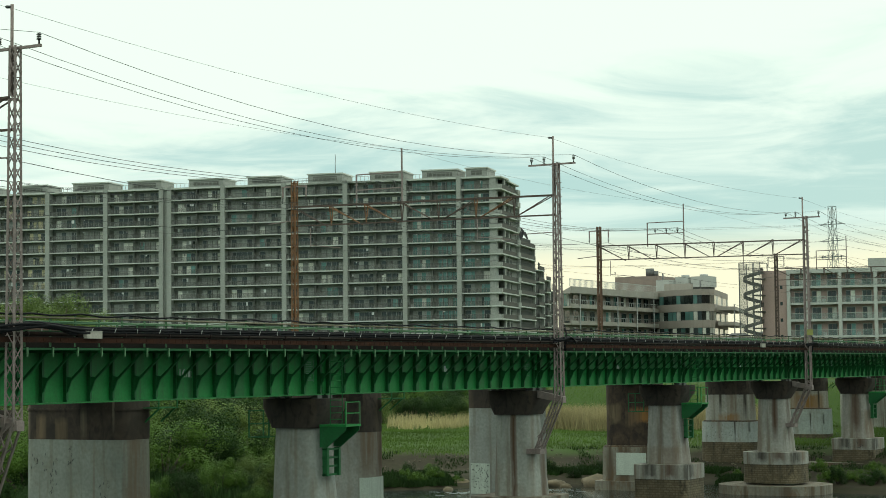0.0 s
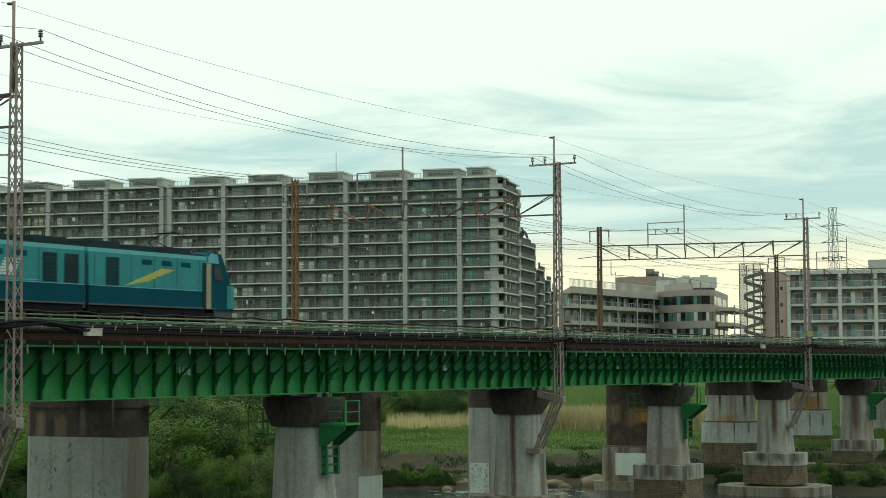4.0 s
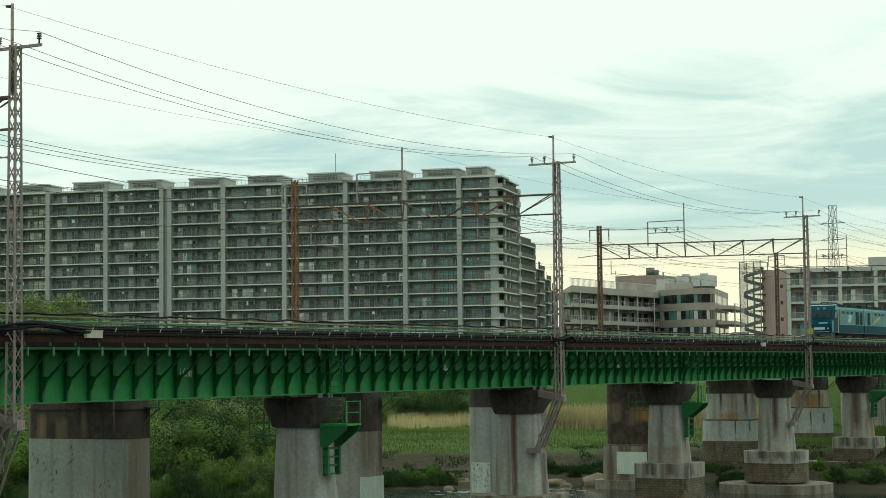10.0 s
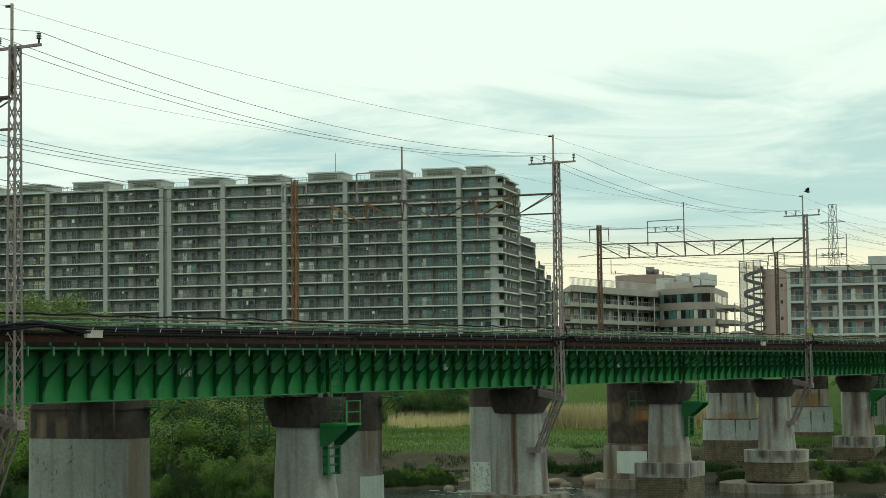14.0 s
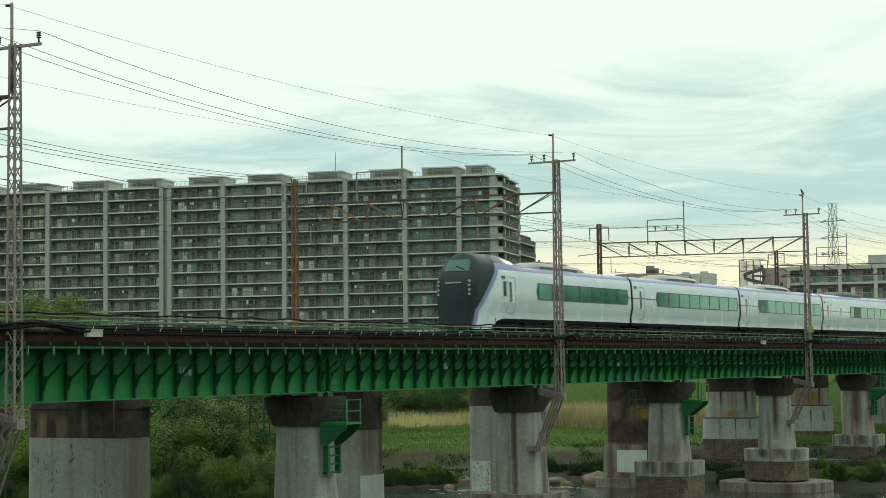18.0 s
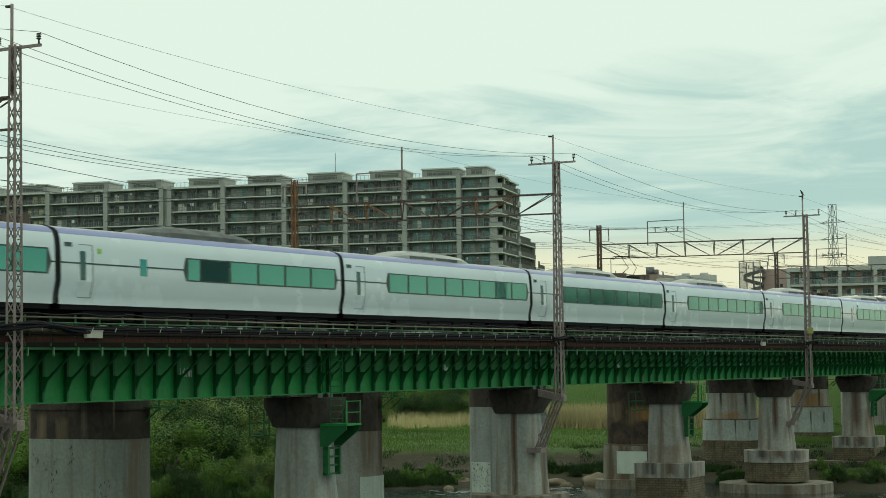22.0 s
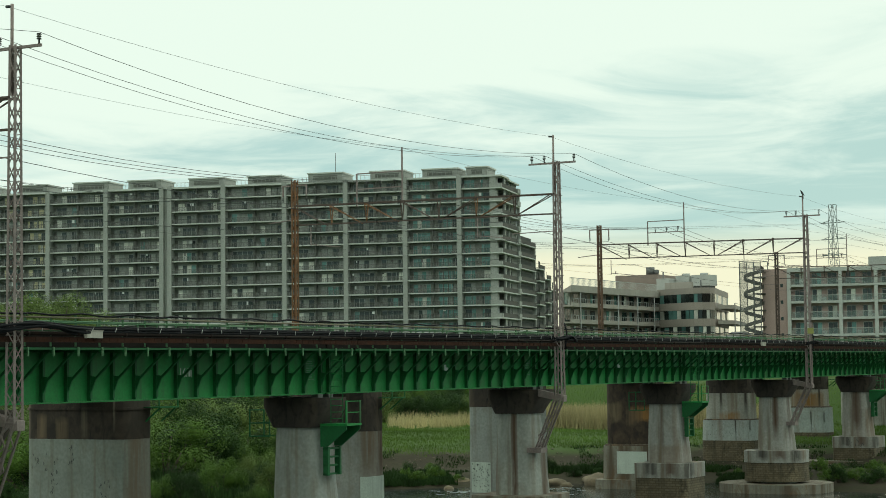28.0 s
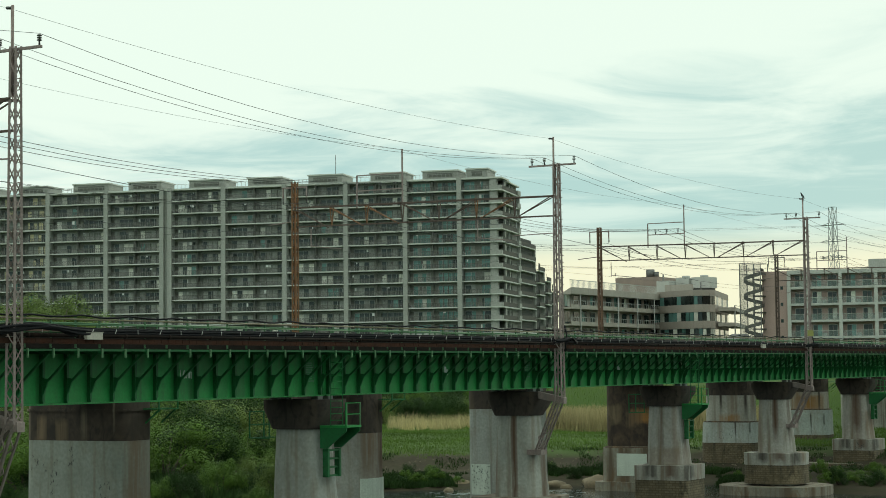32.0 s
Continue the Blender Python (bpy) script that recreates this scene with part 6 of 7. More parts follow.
tagged(part("ripples", bm, FOAM_GLINT), "white ripples and painted sky glints on shallow water", "ripples", kind="stuff")


# ---- trains
T_WHITE = mat("glossy_white_paint", (0.64, 0.705, 0.73), 0.25, var=0.025, scale=0.5, bump=0, coat=0.3, fleck=0)
T_PURPLE = mat("violet_paint", (0.25, 0.27, 0.46), 0.5, fleck=0, spec=0.25, var=0.06, bump=0)
T_BLACK = mat("black_gloss_mask", (0.017, 0.031, 0.032), 0.38, fleck=0, var=0.15, bump=0, spec=0.22)
T_GLASS = mat("green_tinted_mirror_glass", (0.078, 0.28, 0.25), 0.06, 0.8, var=0.12, scale=0.3, bump=0, fleck=0, island=0.1)
T_PILLAR = mat("dark_window_pillar", (0.02, 0.05, 0.045), 0.3, var=0.1, bump=0)
T_GREY = mat("grey_roof_paint", (0.33, 0.33, 0.33), 0.6, fleck=0.15, var=0.1, bump=0)
T_UNDER = mat("black_underframe", (0.006, 0.006, 0.007), 0.8, spec=0.15, var=0.3)
T_BELLOWS = mat("dark_rubber_bellows", (0.07, 0.075, 0.075), 0.85, spec=0.2, var=0.2)
T_UNIT = mat("weathered_roof_unit_paint", (0.34, 0.345, 0.33), 0.55, var=0.12, bump=0, fleck=0.3, streak=0.3)
T_SEAM = mat("grey_rubber_seal", (0.28, 0.30, 0.31), 0.7, var=0.1, bump=0)
T_ROOF_DARK = mat("dark_grey_roof_paint", (0.07, 0.073, 0.073), 0.8, spec=0.1, var=0.1, bump=0, fleck=0.1)
T_WHEEL = mat("dark_steel_wheel", (0.08, 0.07, 0.065), 0.5, 0.6, var=0.2)
T_LAMP = mat("clear_headlamp", (0.36, 0.38, 0.38), 0.2, var=0.05, bump=0)
E_GLASS = mat("dark_cab_glass", (0.01, 0.03, 0.035), 0.15, spec=0.15, var=0.1, bump=0)
T_GLASS_DARK = mat("dark_teal_windscreen", (0.035, 0.10, 0.09), 0.12, fleck=0, spec=0.5, var=0.1, bump=0)
DROP = RAIL_Z - NEAR_RAIL_Z
LEAD_L = 21.5
TAIL_L = 20.65
T_GRILLE = mat("grey_grille", (0.15, 0.155, 0.15), 0.8, spec=0.1, var=0.3, scale=1.5, bump=0)
T_CAB_SIDE = mat("dull_dark_glass", (0.03, 0.06, 0.06), 0.45, fleck=0, spec=0.1, var=0.3, scale=0.8, bump=0)
PROFILE = [(1.315, 0.50), (1.32, 0.76), (1.345, 0.93), (1.46, 1.4), (1.45, 2.15), (1.42, 2.75), (1.375, 3.08), (1.32, 3.24), (1.27, 3.34), (1.08, 3.48), (0.75, 3.57), (0.38, 3.61), (0.0, 3.62)]


def side(x0, x1, z0, z1, s, out, n=6):
    """A sheet that follows the car's side, a little proud of it."""
    zs = [p[1] for p in PROFILE[:10]]
    ys = [p[0] for p in PROFILE[:10]]
    rings = []
    for k in range(n + 1):
        z = z0 + (z1 - z0) * k / n
        y = float(np.interp(z, zs, ys))
        rings.append([(x, s * (y + o), z) for x, o in ((x0, -0.02), (x1, -0.02), (x1, out), (x0, out))])
    return prism(bmesh.new(), rings)


RING = PROFILE + [(-y, z) for y, z in PROFILE[-2::-1]]


def skin(sections, pick):
    """Faces of a skin through sections (lists of points), those that pick(i, j) keeps."""
    bm = bmesh.new()
    vs = {}

    def v(i, j):
        if (i, j) not in vs:
            vs[i, j] = bm.verts.new(sections[i][j])
        return vs[i, j]

    for i in range(len(sections) - 1):
        for j in range(len(sections[0]) - 1):
            if pick(i, j):
                bm.faces.new((v(i, j), v(i + 1, j), v(i + 1, j + 1), v(i, j + 1))).smooth = True
    return bm


def nose_section(s0, k=1.0):
    """A section of the nose; s0 runs back along the foot, k < 1 gives the front's inner lines."""
    out = []
    for y, z in RING:
        t = smooth(0.0, 0.12, s0) * (1 - smooth(2.6, 6.5, s0))
        mid = max(0, (1.35 - abs(y)) / 1.35)
        lift = 0.55 * (1 - smooth(3.4, 7.2, s0 + 2.2 * t)) * min(1, mid * 1.7)
        zz = z + lift
        face = 0.62 * max(0, zz - 2.55) ** 1.1  # the front leans back above the lamps
        s = s0 + t * 0.86 * (z - 0.56)
        s = max(s, face) if s0 < 2.2 else s
        s -= 0.1 * (1 - k * k)
        w = 0.75 + 0.25 * smooth(-0.3, 3.2, s)
        if z < 0.8:
            zz = z - (0.62 if z < 0.7 else 0.32) * (1 - smooth(2.2, 2.9, s0))
        out.append((s, y * w * k, zz))
    return out


def bogie(parent, x):
    """Wheels reach down to the rail, DROP below the level that the car's heights count from."""
    b = part("bogie", a_box(-1.7, 1.7, -1.12, 1.12, 0.2, 0.5), T_UNDER, parent)
    b.matrix_basis = pose(x, 0, 0)
    bm = tube(bmesh.new(), (0, -0.09, 0), (0, 0.09, 0), 0.43, 20)
    first = None
    for a in (-1.05, 1.05):
        for y in (-0.6, 0.6):
            if first is None:
                first = part("wheel", bm, T_WHEEL, b)
                first.matrix_basis = pose(a, y, 0.43 - DROP)
            else:
                again(first, pose(a, y, 0.43 - DROP), b)
    bm = a_box(-1.6, 1.6, -1.2, -1.125, -0.12, 0.3)
    for a in (-1.05, 1.05):
        tube(bm, (a, -1.28, 0.08), (a, -1.13, 0.08), 0.16, 12)
    part("side_frame", bm, T_UNDER, b)
    part("air_spring", tube(bmesh.new(), (0, -1.0, 0.5), (0, -1.0, 0.7), 0.3, 14), T_UNDER, b)
    return b


def coach(kind, label):
    """An intermediate or leading car; x runs from the front joint backwards, z from the rail."""
    c = thing("train_car", 0, 0, 0, 0, label, "train car", "express train cars")
    lead = kind in ("lead", "tail")
    L = {"lead": LEAD_L, "tail": TAIL_L}.get(kind, 20.5)
    nj = len(RING) - 1
    purple = {7, 8, nj - 8, nj - 9}
    roof = set(range(9, nj - 9))
    if lead:
        ss = [0.0, 0.06, 0.16, 0.34, 0.55, 0.9, 1.4, 2.0, 2.7, 3.4, 4.2, 5.0, 6.0, 7.0]
        front = [nose_section(0.0, k) for k in (0.0, 0.3, 0.6, 0.85)]
        secs = front + [nose_section(s) for s in ss]
        i0, i1, i2 = 4 + ss.index(0.16), 4 + ss.index(0.55), 4 + ss.index(2.7)
        if kind == "tail":  # white runs almost to the end
            i0, i1 = 4, 4 + ss.index(0.06)
        part("nose_mask", skin(secs, lambda i, j: i < i0 or (i < i2 and j in roof)), T_BLACK, c, "black gloss front mask")
        part("nose_stripe", skin(secs, lambda i, j: i0 <= i < i1 and j not in roof), T_PURPLE, c, "violet stripe round the nose")
        part("nose_side", skin(secs, lambda i, j: i >= i1 and j not in roof and j not in purple), T_WHITE, c)
        part("shoulder_stripe", skin(secs, lambda i, j: i >= i1 and j in purple), T_PURPLE, c, "violet shoulder stripe")
        part("cab_roof", skin(secs, lambda i, j: i >= i2 and j in roof), T_ROOF_DARK, c, "dark grey cab roof")
        # windscreen that follows the leaning front
        rows = [3.12 + 0.11 * k for k in range(7)]
        pane = [[(0.62 * (z - 2.55) ** 1.1 - 0.1 * (1 - (y / 1.0) ** 2) - 0.03, y * (1.0 - 0.25 * (z - 3.12)), z) for y in (-0.82, -0.6, -0.3, 0, 0.3, 0.6, 0.82)] for z in rows]
        part("windscreen", skin(pane, lambda i, j: True), T_GLASS_DARK, c, "dark windscreen")
        part("wiper", bar(bmesh.new(), (0.24, -0.5, 3.2), (0.38, 0.1, 3.42), 0.03), T_UNDER, c)
        puffed = [[(x, y * 1.012, z + 0.012) for x, y, z in sec] for sec in secs]
        j0, j1 = 4 + ss.index(0.16), 4 + ss.index(1.4)
        for pick_j in ({9, 10}, {nj - 10, nj - 11}):
            part("cab_side_window", skin(puffed, lambda i, j: j0 <= i < j1 and j in pick_j), T_CAB_SIDE, c, "dark cab side window")
        part("front_mark", a_box(-0.13, -0.095, -0.5, 0.5, 2.42, 2.5), T_GREY, c, "pale lettering band on the nose")
        for s in (-1, 1):
            for k in range(4):
                part("headlamp", a_box(-0.09, 0.05, s * 0.97 - 0.045, s * 0.97 + 0.045, 1.75 + k * 0.24, 1.89 + k * 0.24), T_LAMP, c)
        x0 = 7.0
        part("snow_plough", prism(bmesh.new(), [oblong(0.5, 2.0, -0.8, 0.8, -0.2, 0.2), oblong(0.45, 2.4, -0.85, 0.85, 0.36, 0.2)]), T_UNDER, c)
    else:
        x0 = 0.17
    a, b_ = [(x0, y, z) for y, z in RING], [(L - 0.17, y, z) for y, z in RING]
    if lead:
        a = secs[-1]
    part("body_side", skin([a, b_], lambda i, j: j not in roof and j not in purple), T_WHITE, c)
    part("shoulder_stripe", skin([a, b_], lambda i, j: j in purple), T_PURPLE, c, "violet shoulder stripe")
    part("roof", skin([a, b_], lambda i, j: j in roof), T_GREY, c)
    part("floor", a_box(x0, L - 0.18, -1.3, 1.3, 0.53, 0.75), T_UNDER, c)
    for x in ([L - 0.18] if lead else [0.18, L - 0.18]):
        part("end_wall", prism(bmesh.new(), [[(x + d, y * 0.98, 2.0 + (z - 2.0) * 0.98) for y, z in RING] for d in (-0.01, 0.004)]), T_BELLOWS, c)
    for x in ([L - 0.085] if lead else [0.085, L - 0.085]):
        part("gangway_bellows", a_box(x - 0.08, x + 0.08, -1.22, 1.22, 0.55, 3.3), T_BELLOWS, c)
    for u0, u1, low in ((6.2 if lead else 5.4, 8.6, -0.18), (8.8, 11.2, -0.2), (11.4, 13.4, -0.15), (13.6, L - 5.4, -0.18)):
        part("underframe_box", a_box(u0, u1, -1.24, 1.24, low, 0.28), T_UNDER, c)
    part("centre_sill", a_box(2.4 if lead else 0.25, L - 0.25, -0.7, 0.7, -0.18, 0.3), T_UNDER, c)
    part("underframe_beam", a_box(2.4 if lead else 0.3, L - 0.3, -1.28, 1.28, 0.3, 0.525), T_UNDER, c)
    # window band
    w0, w1, n = {"lead": (7.6, 20.7, 7), "tail": (4.9, 16.2, 6), "short": (8.1, 19.8, 6), "full": (4.3, 19.9, 8)}[kind]
    for s in (-1, 1):
        y0, y1 = sorted((s * 1.44, s * 1.467))
        bm = prism(bmesh.new(), [[(w0 - 0.22, y, 2.12), (w0 - 0.02, y, 1.64), (w1 + 0.02, y, 1.64), (w1 + 0.22, y, 2.12), (w1 + 0.02, y, 2.64), (w0 - 0.02, y, 2.64)] for y in (y0, y1)])
        part("window_band", bm, T_PILLAR, c, "dark band that frames the windows")
        p = None
        d = (w1 - w0) / n
        y0, y1 = sorted((s * 1.469, s * 1.478))
        if kind == "short":  # a half pane comes first
            part("window_pane", a_box(0.09, 0.9, y0, y1, 1.7, 2.58), T_GLASS, c, "green tinted window pane").matrix_basis = pose(w0, 0, 0)
            d = (w1 - w0 - 0.95) / 5
        for k in range(1 if kind == "short" else 0, n):
            u = w1 - d * (n - k)
            if p is None:
                p = part("window_pane", a_box(0.09, d - 0.09, y0, y1, 1.7, 2.58), T_GLASS, c, "green tinted window pane")
                p.matrix_basis = pose(u, 0, 0)
            else:
                again(p, pose(u, 0, 0))
        # door with its upright pane
        xd = {"lead": 3.75, "tail": 2.9}.get(kind, 1.15)
        dr = part("door", side(xd, xd + 0.86, 0.8, 2.84, s, 0.004, 10), T_WHITE, c)
        part("door_pane", side(xd + 0.14, xd + 0.46, 1.45, 2.6, s, 0.016), T_GLASS_DARK, dr, "narrow upright door pane")
        part("door_seam", side(xd + 0.87, xd + 0.915, 0.8, 2.84, s, 0.012, 10), T_SEAM, dr)
        for z in (0.76, 2.845):
            part("door_seam", side(xd + 0.1, xd + 0.9, z, z + 0.035, s, 0.012, 1), T_SEAM, dr)
        if kind == "tail":  # passenger door at the inner end
            dr = part("door", side(17.3, 18.15, 0.8, 2.84, s, 0.004, 10), T_WHITE, c)
            part("door_pane", side(17.65, 17.97, 1.45, 2.6, s, 0.016), T_GLASS_DARK, dr, "narrow upright door pane")
            part("door_seam", side(17.24, 17.285, 0.8, 2.84, s, 0.012, 10), T_SEAM, dr)
            part("end_display", side(15.65, 16.1, 2.75, 2.92, s, 0.012, 1), T_PILLAR, c)
        if kind == "short":
            part("green_mark", side(2.35, 2.6, 2.55, 2.75, s, 0.012, 1), mat("lime_green_paint", (0.35, 0.6, 0.12), 0.5, var=0.05, bump=0), c, "small lime green mark")
            part("small_window", side(5.0, 5.45, 1.75, 2.45, s, 0.012), T_GLASS, c, "small green window")
        if lead:
            part("cab_door", side(xd - 0.75, xd - 0.1, 0.82, 2.8, s, 0.004, 10), T_WHITE, c)
            part("cab_door_seam", side(xd - 0.1, xd - 0.07, 0.82, 2.8, s, 0.01, 10), T_SEAM, c)
            part("cab_door_pane", a_box(xd - 0.6, xd - 0.25, *sorted((s * 1.463, s * 1.472)), 1.75, 2.6), T_PILLAR, c)
        else:
            part("trim_line", side(0.18, w0 - 0.2, 2.09, 2.15, s, 0.011, 1), T_PILLAR, c)
        part("trim_line", side(w1 + 0.2, L - 0.18, 2.09, 2.15, s, 0.011, 1), T_PILLAR, c)
        part("destination_display", side(xd - 0.75, xd - 0.3, 2.75, 2.92, s, 0.012, 1), T_PILLAR, c)
    # roof fairing over the cooling unit
    f0 = {"lead": 7.0, "tail": 6.15}.get(kind, 5.4)

    def arch(x, k, h):
        return [(x, k * y, 3.5 + h * z) for y, z in ((-1.02, 0), (-0.98, 0.45), (-0.8, 0.82), (-0.45, 1.0), (0.45, 1.0), (0.8, 0.82), (0.98, 0.45), (1.02, 0))]

    bm = prism(bmesh.new(), [arch(f0 + dx * 1.12, k, h) for dx, k, h in ((0, 0.45, 0.05), (0.5, 0.72, 0.2), (1.1, 0.9, 0.37), (1.9, 1.0, 0.47), (3.2, 1.0, 0.49), (5.4, 1.0, 0.46), (6.8, 0.98, 0.4), (7.6, 0.8, 0.24), (8.1, 0.6, 0.08))])
    unit = part("roof_unit", bm, T_GRILLE if kind == "short" else T_UNIT, c, "grey streamlined roof cooling unit")
    for y in (-1, 1):
        for q in range(2):
            part("side_grille", a_box(f0 + 1.9 + q * 2.7, f0 + 4.3 + q * 2.7, *sorted((y * 0.9, y * 1.012)), 3.42, 3.68), T_GRILLE, unit, "grey side grille")
        part("ridge", a_box(f0 + 2.2, f0 + 6.4, y * 0.55 - 0.05, y * 0.55 + 0.05, 3.93, 4.0), T_UNIT, unit)
    bogie(c, 4.0 if lead else 3.3)
    bogie(c, L - 3.3)
    return c


def pantograph(parent, x, z, s, m, up=1.0):
    bm = bmesh.new()
    for y in (-0.5, 0.5):
        tube(bm, (x, y, z), (x + s * 1.2, y * 0.6, z + 0.65 * up), 0.025, 6)
        tube(bm, (x + s * 1.2, y * 0.6, z + 0.65 * up), (x - s * 0.1, y * 0.5, z + 1.35 * up), 0.02, 6)
    part("pantograph_arm", bm, m, parent)
    bm = bmesh.new()
    for a in (-0.2, 0.2):
        string(bm, [(x - s * 0.1 + a, y, z + 1.36 * up + h) for y, h in ((-0.95, -0.18), (-0.7, 0), (0.7, 0), (0.95, -0.18))], 0.025, 6)
    part("pantograph_head", bm, m, parent)
    part("pantograph_base", a_box(x - 0.9, x + 0.9, -0.6, 0.6, z - 0.12, z), m, parent)


lead = coach("lead", "white express train leading car with black nose and violet stripe")
full = coach("full", "white express train car with green tinted windows and violet stripe")
short = coach("short", "white express train car with a shorter window band and violet stripe")
cars = [(lead, 0.0, 0)]
kinds = [full, full, short, full, full, full, full]
used = set()
panto = []
for k, p in enumerate(kinds):
    c = p if p not in used else copy_thing(p, Matrix())
    used.add(p)
    cars.append((c, LEAD_L + 20.5 * k, 0))
    if k in (1, 4, 6):
        panto.append(c)
# some panes with drawn blinds look dark
T_PANE_DARK = mat("darkened_window_pane", (0.01, 0.055, 0.05), 0.1, spec=0.05, var=0.2, scale=0.4, bump=0, fleck=0)


def darken(car, first, last):
    """Panes first..last on both sides get a dark mesh of their own."""
    panes = [o for o in bpy.data.objects if o.parent is car and o.name.startswith("window_pane")]
    for o in panes:
        if first <= o.matrix_basis.translation.x <= last:
            me = o.data.copy()
            me.materials.clear()
            me.materials.append(T_PANE_DARK)
            o.data = me
            o["label"] = "dark window pane with its blind drawn"


darken(cars[3][0], 8.9, 9.3)
tail = coach("tail", "white express train trailing car with black nose and violet stripe")
cars.append((tail, LEAD_L + 20.5 * 7 + TAIL_L, 180))
for c in panto:
    pantograph(c, 17.2, 3.75, 1, T_UNDER)
    bm = bmesh.new()
    for a, b_, h in ((15.2, 16.0, 0.3), (18.3, 18.9, 0.25), (19.2, 19.9, 0.35)):
        box(bm, a, b_, -0.6, 0.6, 3.6, 3.6 + h)
    part("roof_insulator_tray", bm, RUST_DULL, c)

# freight locomotive in two halves
E_TEAL = mat("teal_loco_paint", (0.013, 0.19, 0.205), 0.35, spec=0.3, fleck=0.1, var=0.1, scale=0.6, bump=0, streak=0.5, streak_col=(0.008, 0.11, 0.13), stain=0.3, stain_col=(0.025, 0.26, 0.27), stain_scale=0.8)
E_BLUE = mat("dark_blue_loco_paint", (0.003, 0.055, 0.082), 0.45, spec=0.04, fleck=0.1, var=0.12, scale=0.6, bump=0)
E_PALE = mat("pale_aqua_paint", (0.10, 0.36, 0.39), 0.4, var=0.08, bump=0)
E_WHITE = mat("white_band_paint", (0.5, 0.55, 0.56), 0.4, var=0.05, bump=0)
E_GREY = mat("grey_skirt_paint", (0.05, 0.065, 0.07), 0.6, var=0.2)
E_GOLD = mat("cream_gold_paint", (0.42, 0.38, 0.07), 0.5, var=0.1, bump=0)
E_CREAM = mat("dull_cream_handrail_panel", (0.30, 0.27, 0.17), 0.5, var=0.1, bump=0)
E_LOUVRE = mat("dark_louvre", (0.014, 0.032, 0.036), 0.6, var=0.3, spec=0.1)

loco = thing("electric_locomotive", 0, 0, 0, 0, "teal and dark blue two-section electric freight locomotive", "locomotive")


TALL = 1.045


def loco_half(flip):
    s = -1 if flip else 1

    def X(x):
        return 12.3 + s * (x - 12) * 1.025

    def bx(x0, x1, *r):
        a, b = sorted((X(x0), X(x1)))
        return a_box(a, b, *r[:2], r[2] * TALL, r[3] * TALL)

    def shape(pts, y0, y1):
        return prism(bmesh.new(), [[(X(x), y, z * TALL) for x, z in pts] for y in (y0, y1)])

    part("lower_body", shape([(0.0, 1.02), (0.05, 1.95), (11.85, 1.95), (11.85, 1.02)], -1.4, 1.4), E_BLUE, loco)
    part("upper_body", shape([(2.3, 1.952), (2.3, 3.55), (11.85, 3.55), (11.85, 1.952)], -1.38, 1.38), E_TEAL, loco)
    part("cab", shape([(0.05, 1.952), (0.75, 3.35), (1.1, 3.9), (2.0, 4.02), (2.29, 3.75), (2.29, 1.952)], -1.38, 1.38), E_BLUE, loco)
    for y in (-1, 1):
        part("cab_shoulder", shape([(1.3, 3.42), (1.45, 3.9), (2.0, 3.96), (2.28, 3.72), (2.28, 3.42)], *sorted((y * 1.0, y * 1.395))), E_PALE, loco, "pale aqua cab roof edge")
    part("roof_edge", bx(2.3, 11.85, -1.34, 1.34, 3.551, 3.75), E_PALE, loco, "pale aqua roof edge")
    part("roof", bx(2.3, 11.8, -1.1, 1.1, 3.751, 3.85), E_LOUVRE, loco)
    for k, (a, b, h) in enumerate(((3.0, 5.4, 0.28), (6.0, 8.2, 0.22), (8.8, 11.2, 0.3))):
        part("roof_equipment", bx(a, b, -0.8, 0.8, 3.855, 3.85 + h), E_LOUVRE, loco)
    part("windscreen", shape([(0.33, 2.62), (0.70, 3.36), (0.66, 3.37), (0.28, 2.62)], -1.2, 1.2), E_GLASS, loco, "dark windscreen")
    part("windscreen_pillar", shape([(0.27, 2.6), (0.65, 3.38), (0.62, 3.39), (0.24, 2.6)], -0.04, 0.04), E_BLUE, loco)
    part("front_door", shape([(-0.02, 1.66), (0.22, 2.55), (0.19, 2.56), (-0.045, 1.66)], -0.32, 0.32), E_BLUE, loco)
    for y in (-0.55, 0.55):
        part("wiper", bar(bmesh.new(), (X(0.26), y, 2.78), (X(0.45), y * 0.5, 3.19), 0.03), T_UNDER, loco)
        part("roof_lamp", bx(0.78, 0.95, y * 0.6 - 0.12, y * 0.6 + 0.12, 3.5, 3.68), T_LAMP, loco)
    part("handrail", tube(bmesh.new(), (X(-0.1), -1.1, 1.2), (X(-0.1), 1.1, 1.2), 0.025, 6), E_WHITE, loco)
    part("coupler", bx(-0.5, 0.06, -0.16, 0.16, 0.6, 0.9), T_UNDER, loco)
    part("white_band", shape([(-0.03, 1.38), (-0.03, 1.62), (0.0, 1.62), (0.0, 1.38)], -0.6, 0.6), E_WHITE, loco, "white lamp band")
    for y in (-0.95, 0.95):
        part("lamp_housing", shape([(-0.035, 1.36), (-0.035, 1.64), (0.0, 1.64), (0.0, 1.36)], y - 0.3, y + 0.3), E_LOUVRE, loco)
        part("headlamp", shape([(-0.05, 1.43), (-0.05, 1.57), (-0.036, 1.57), (-0.036, 1.43)], y - 0.1, y + 0.1), T_LAMP, loco)
    part("corner_post", bx(-0.015, 0.6, -1.412, -1.402, 1.1, 2.3), E_TEAL, loco)
    part("corner_post", bx(-0.02, 0.0, 1.25, 1.4, 1.1, 1.95), E_TEAL, loco)
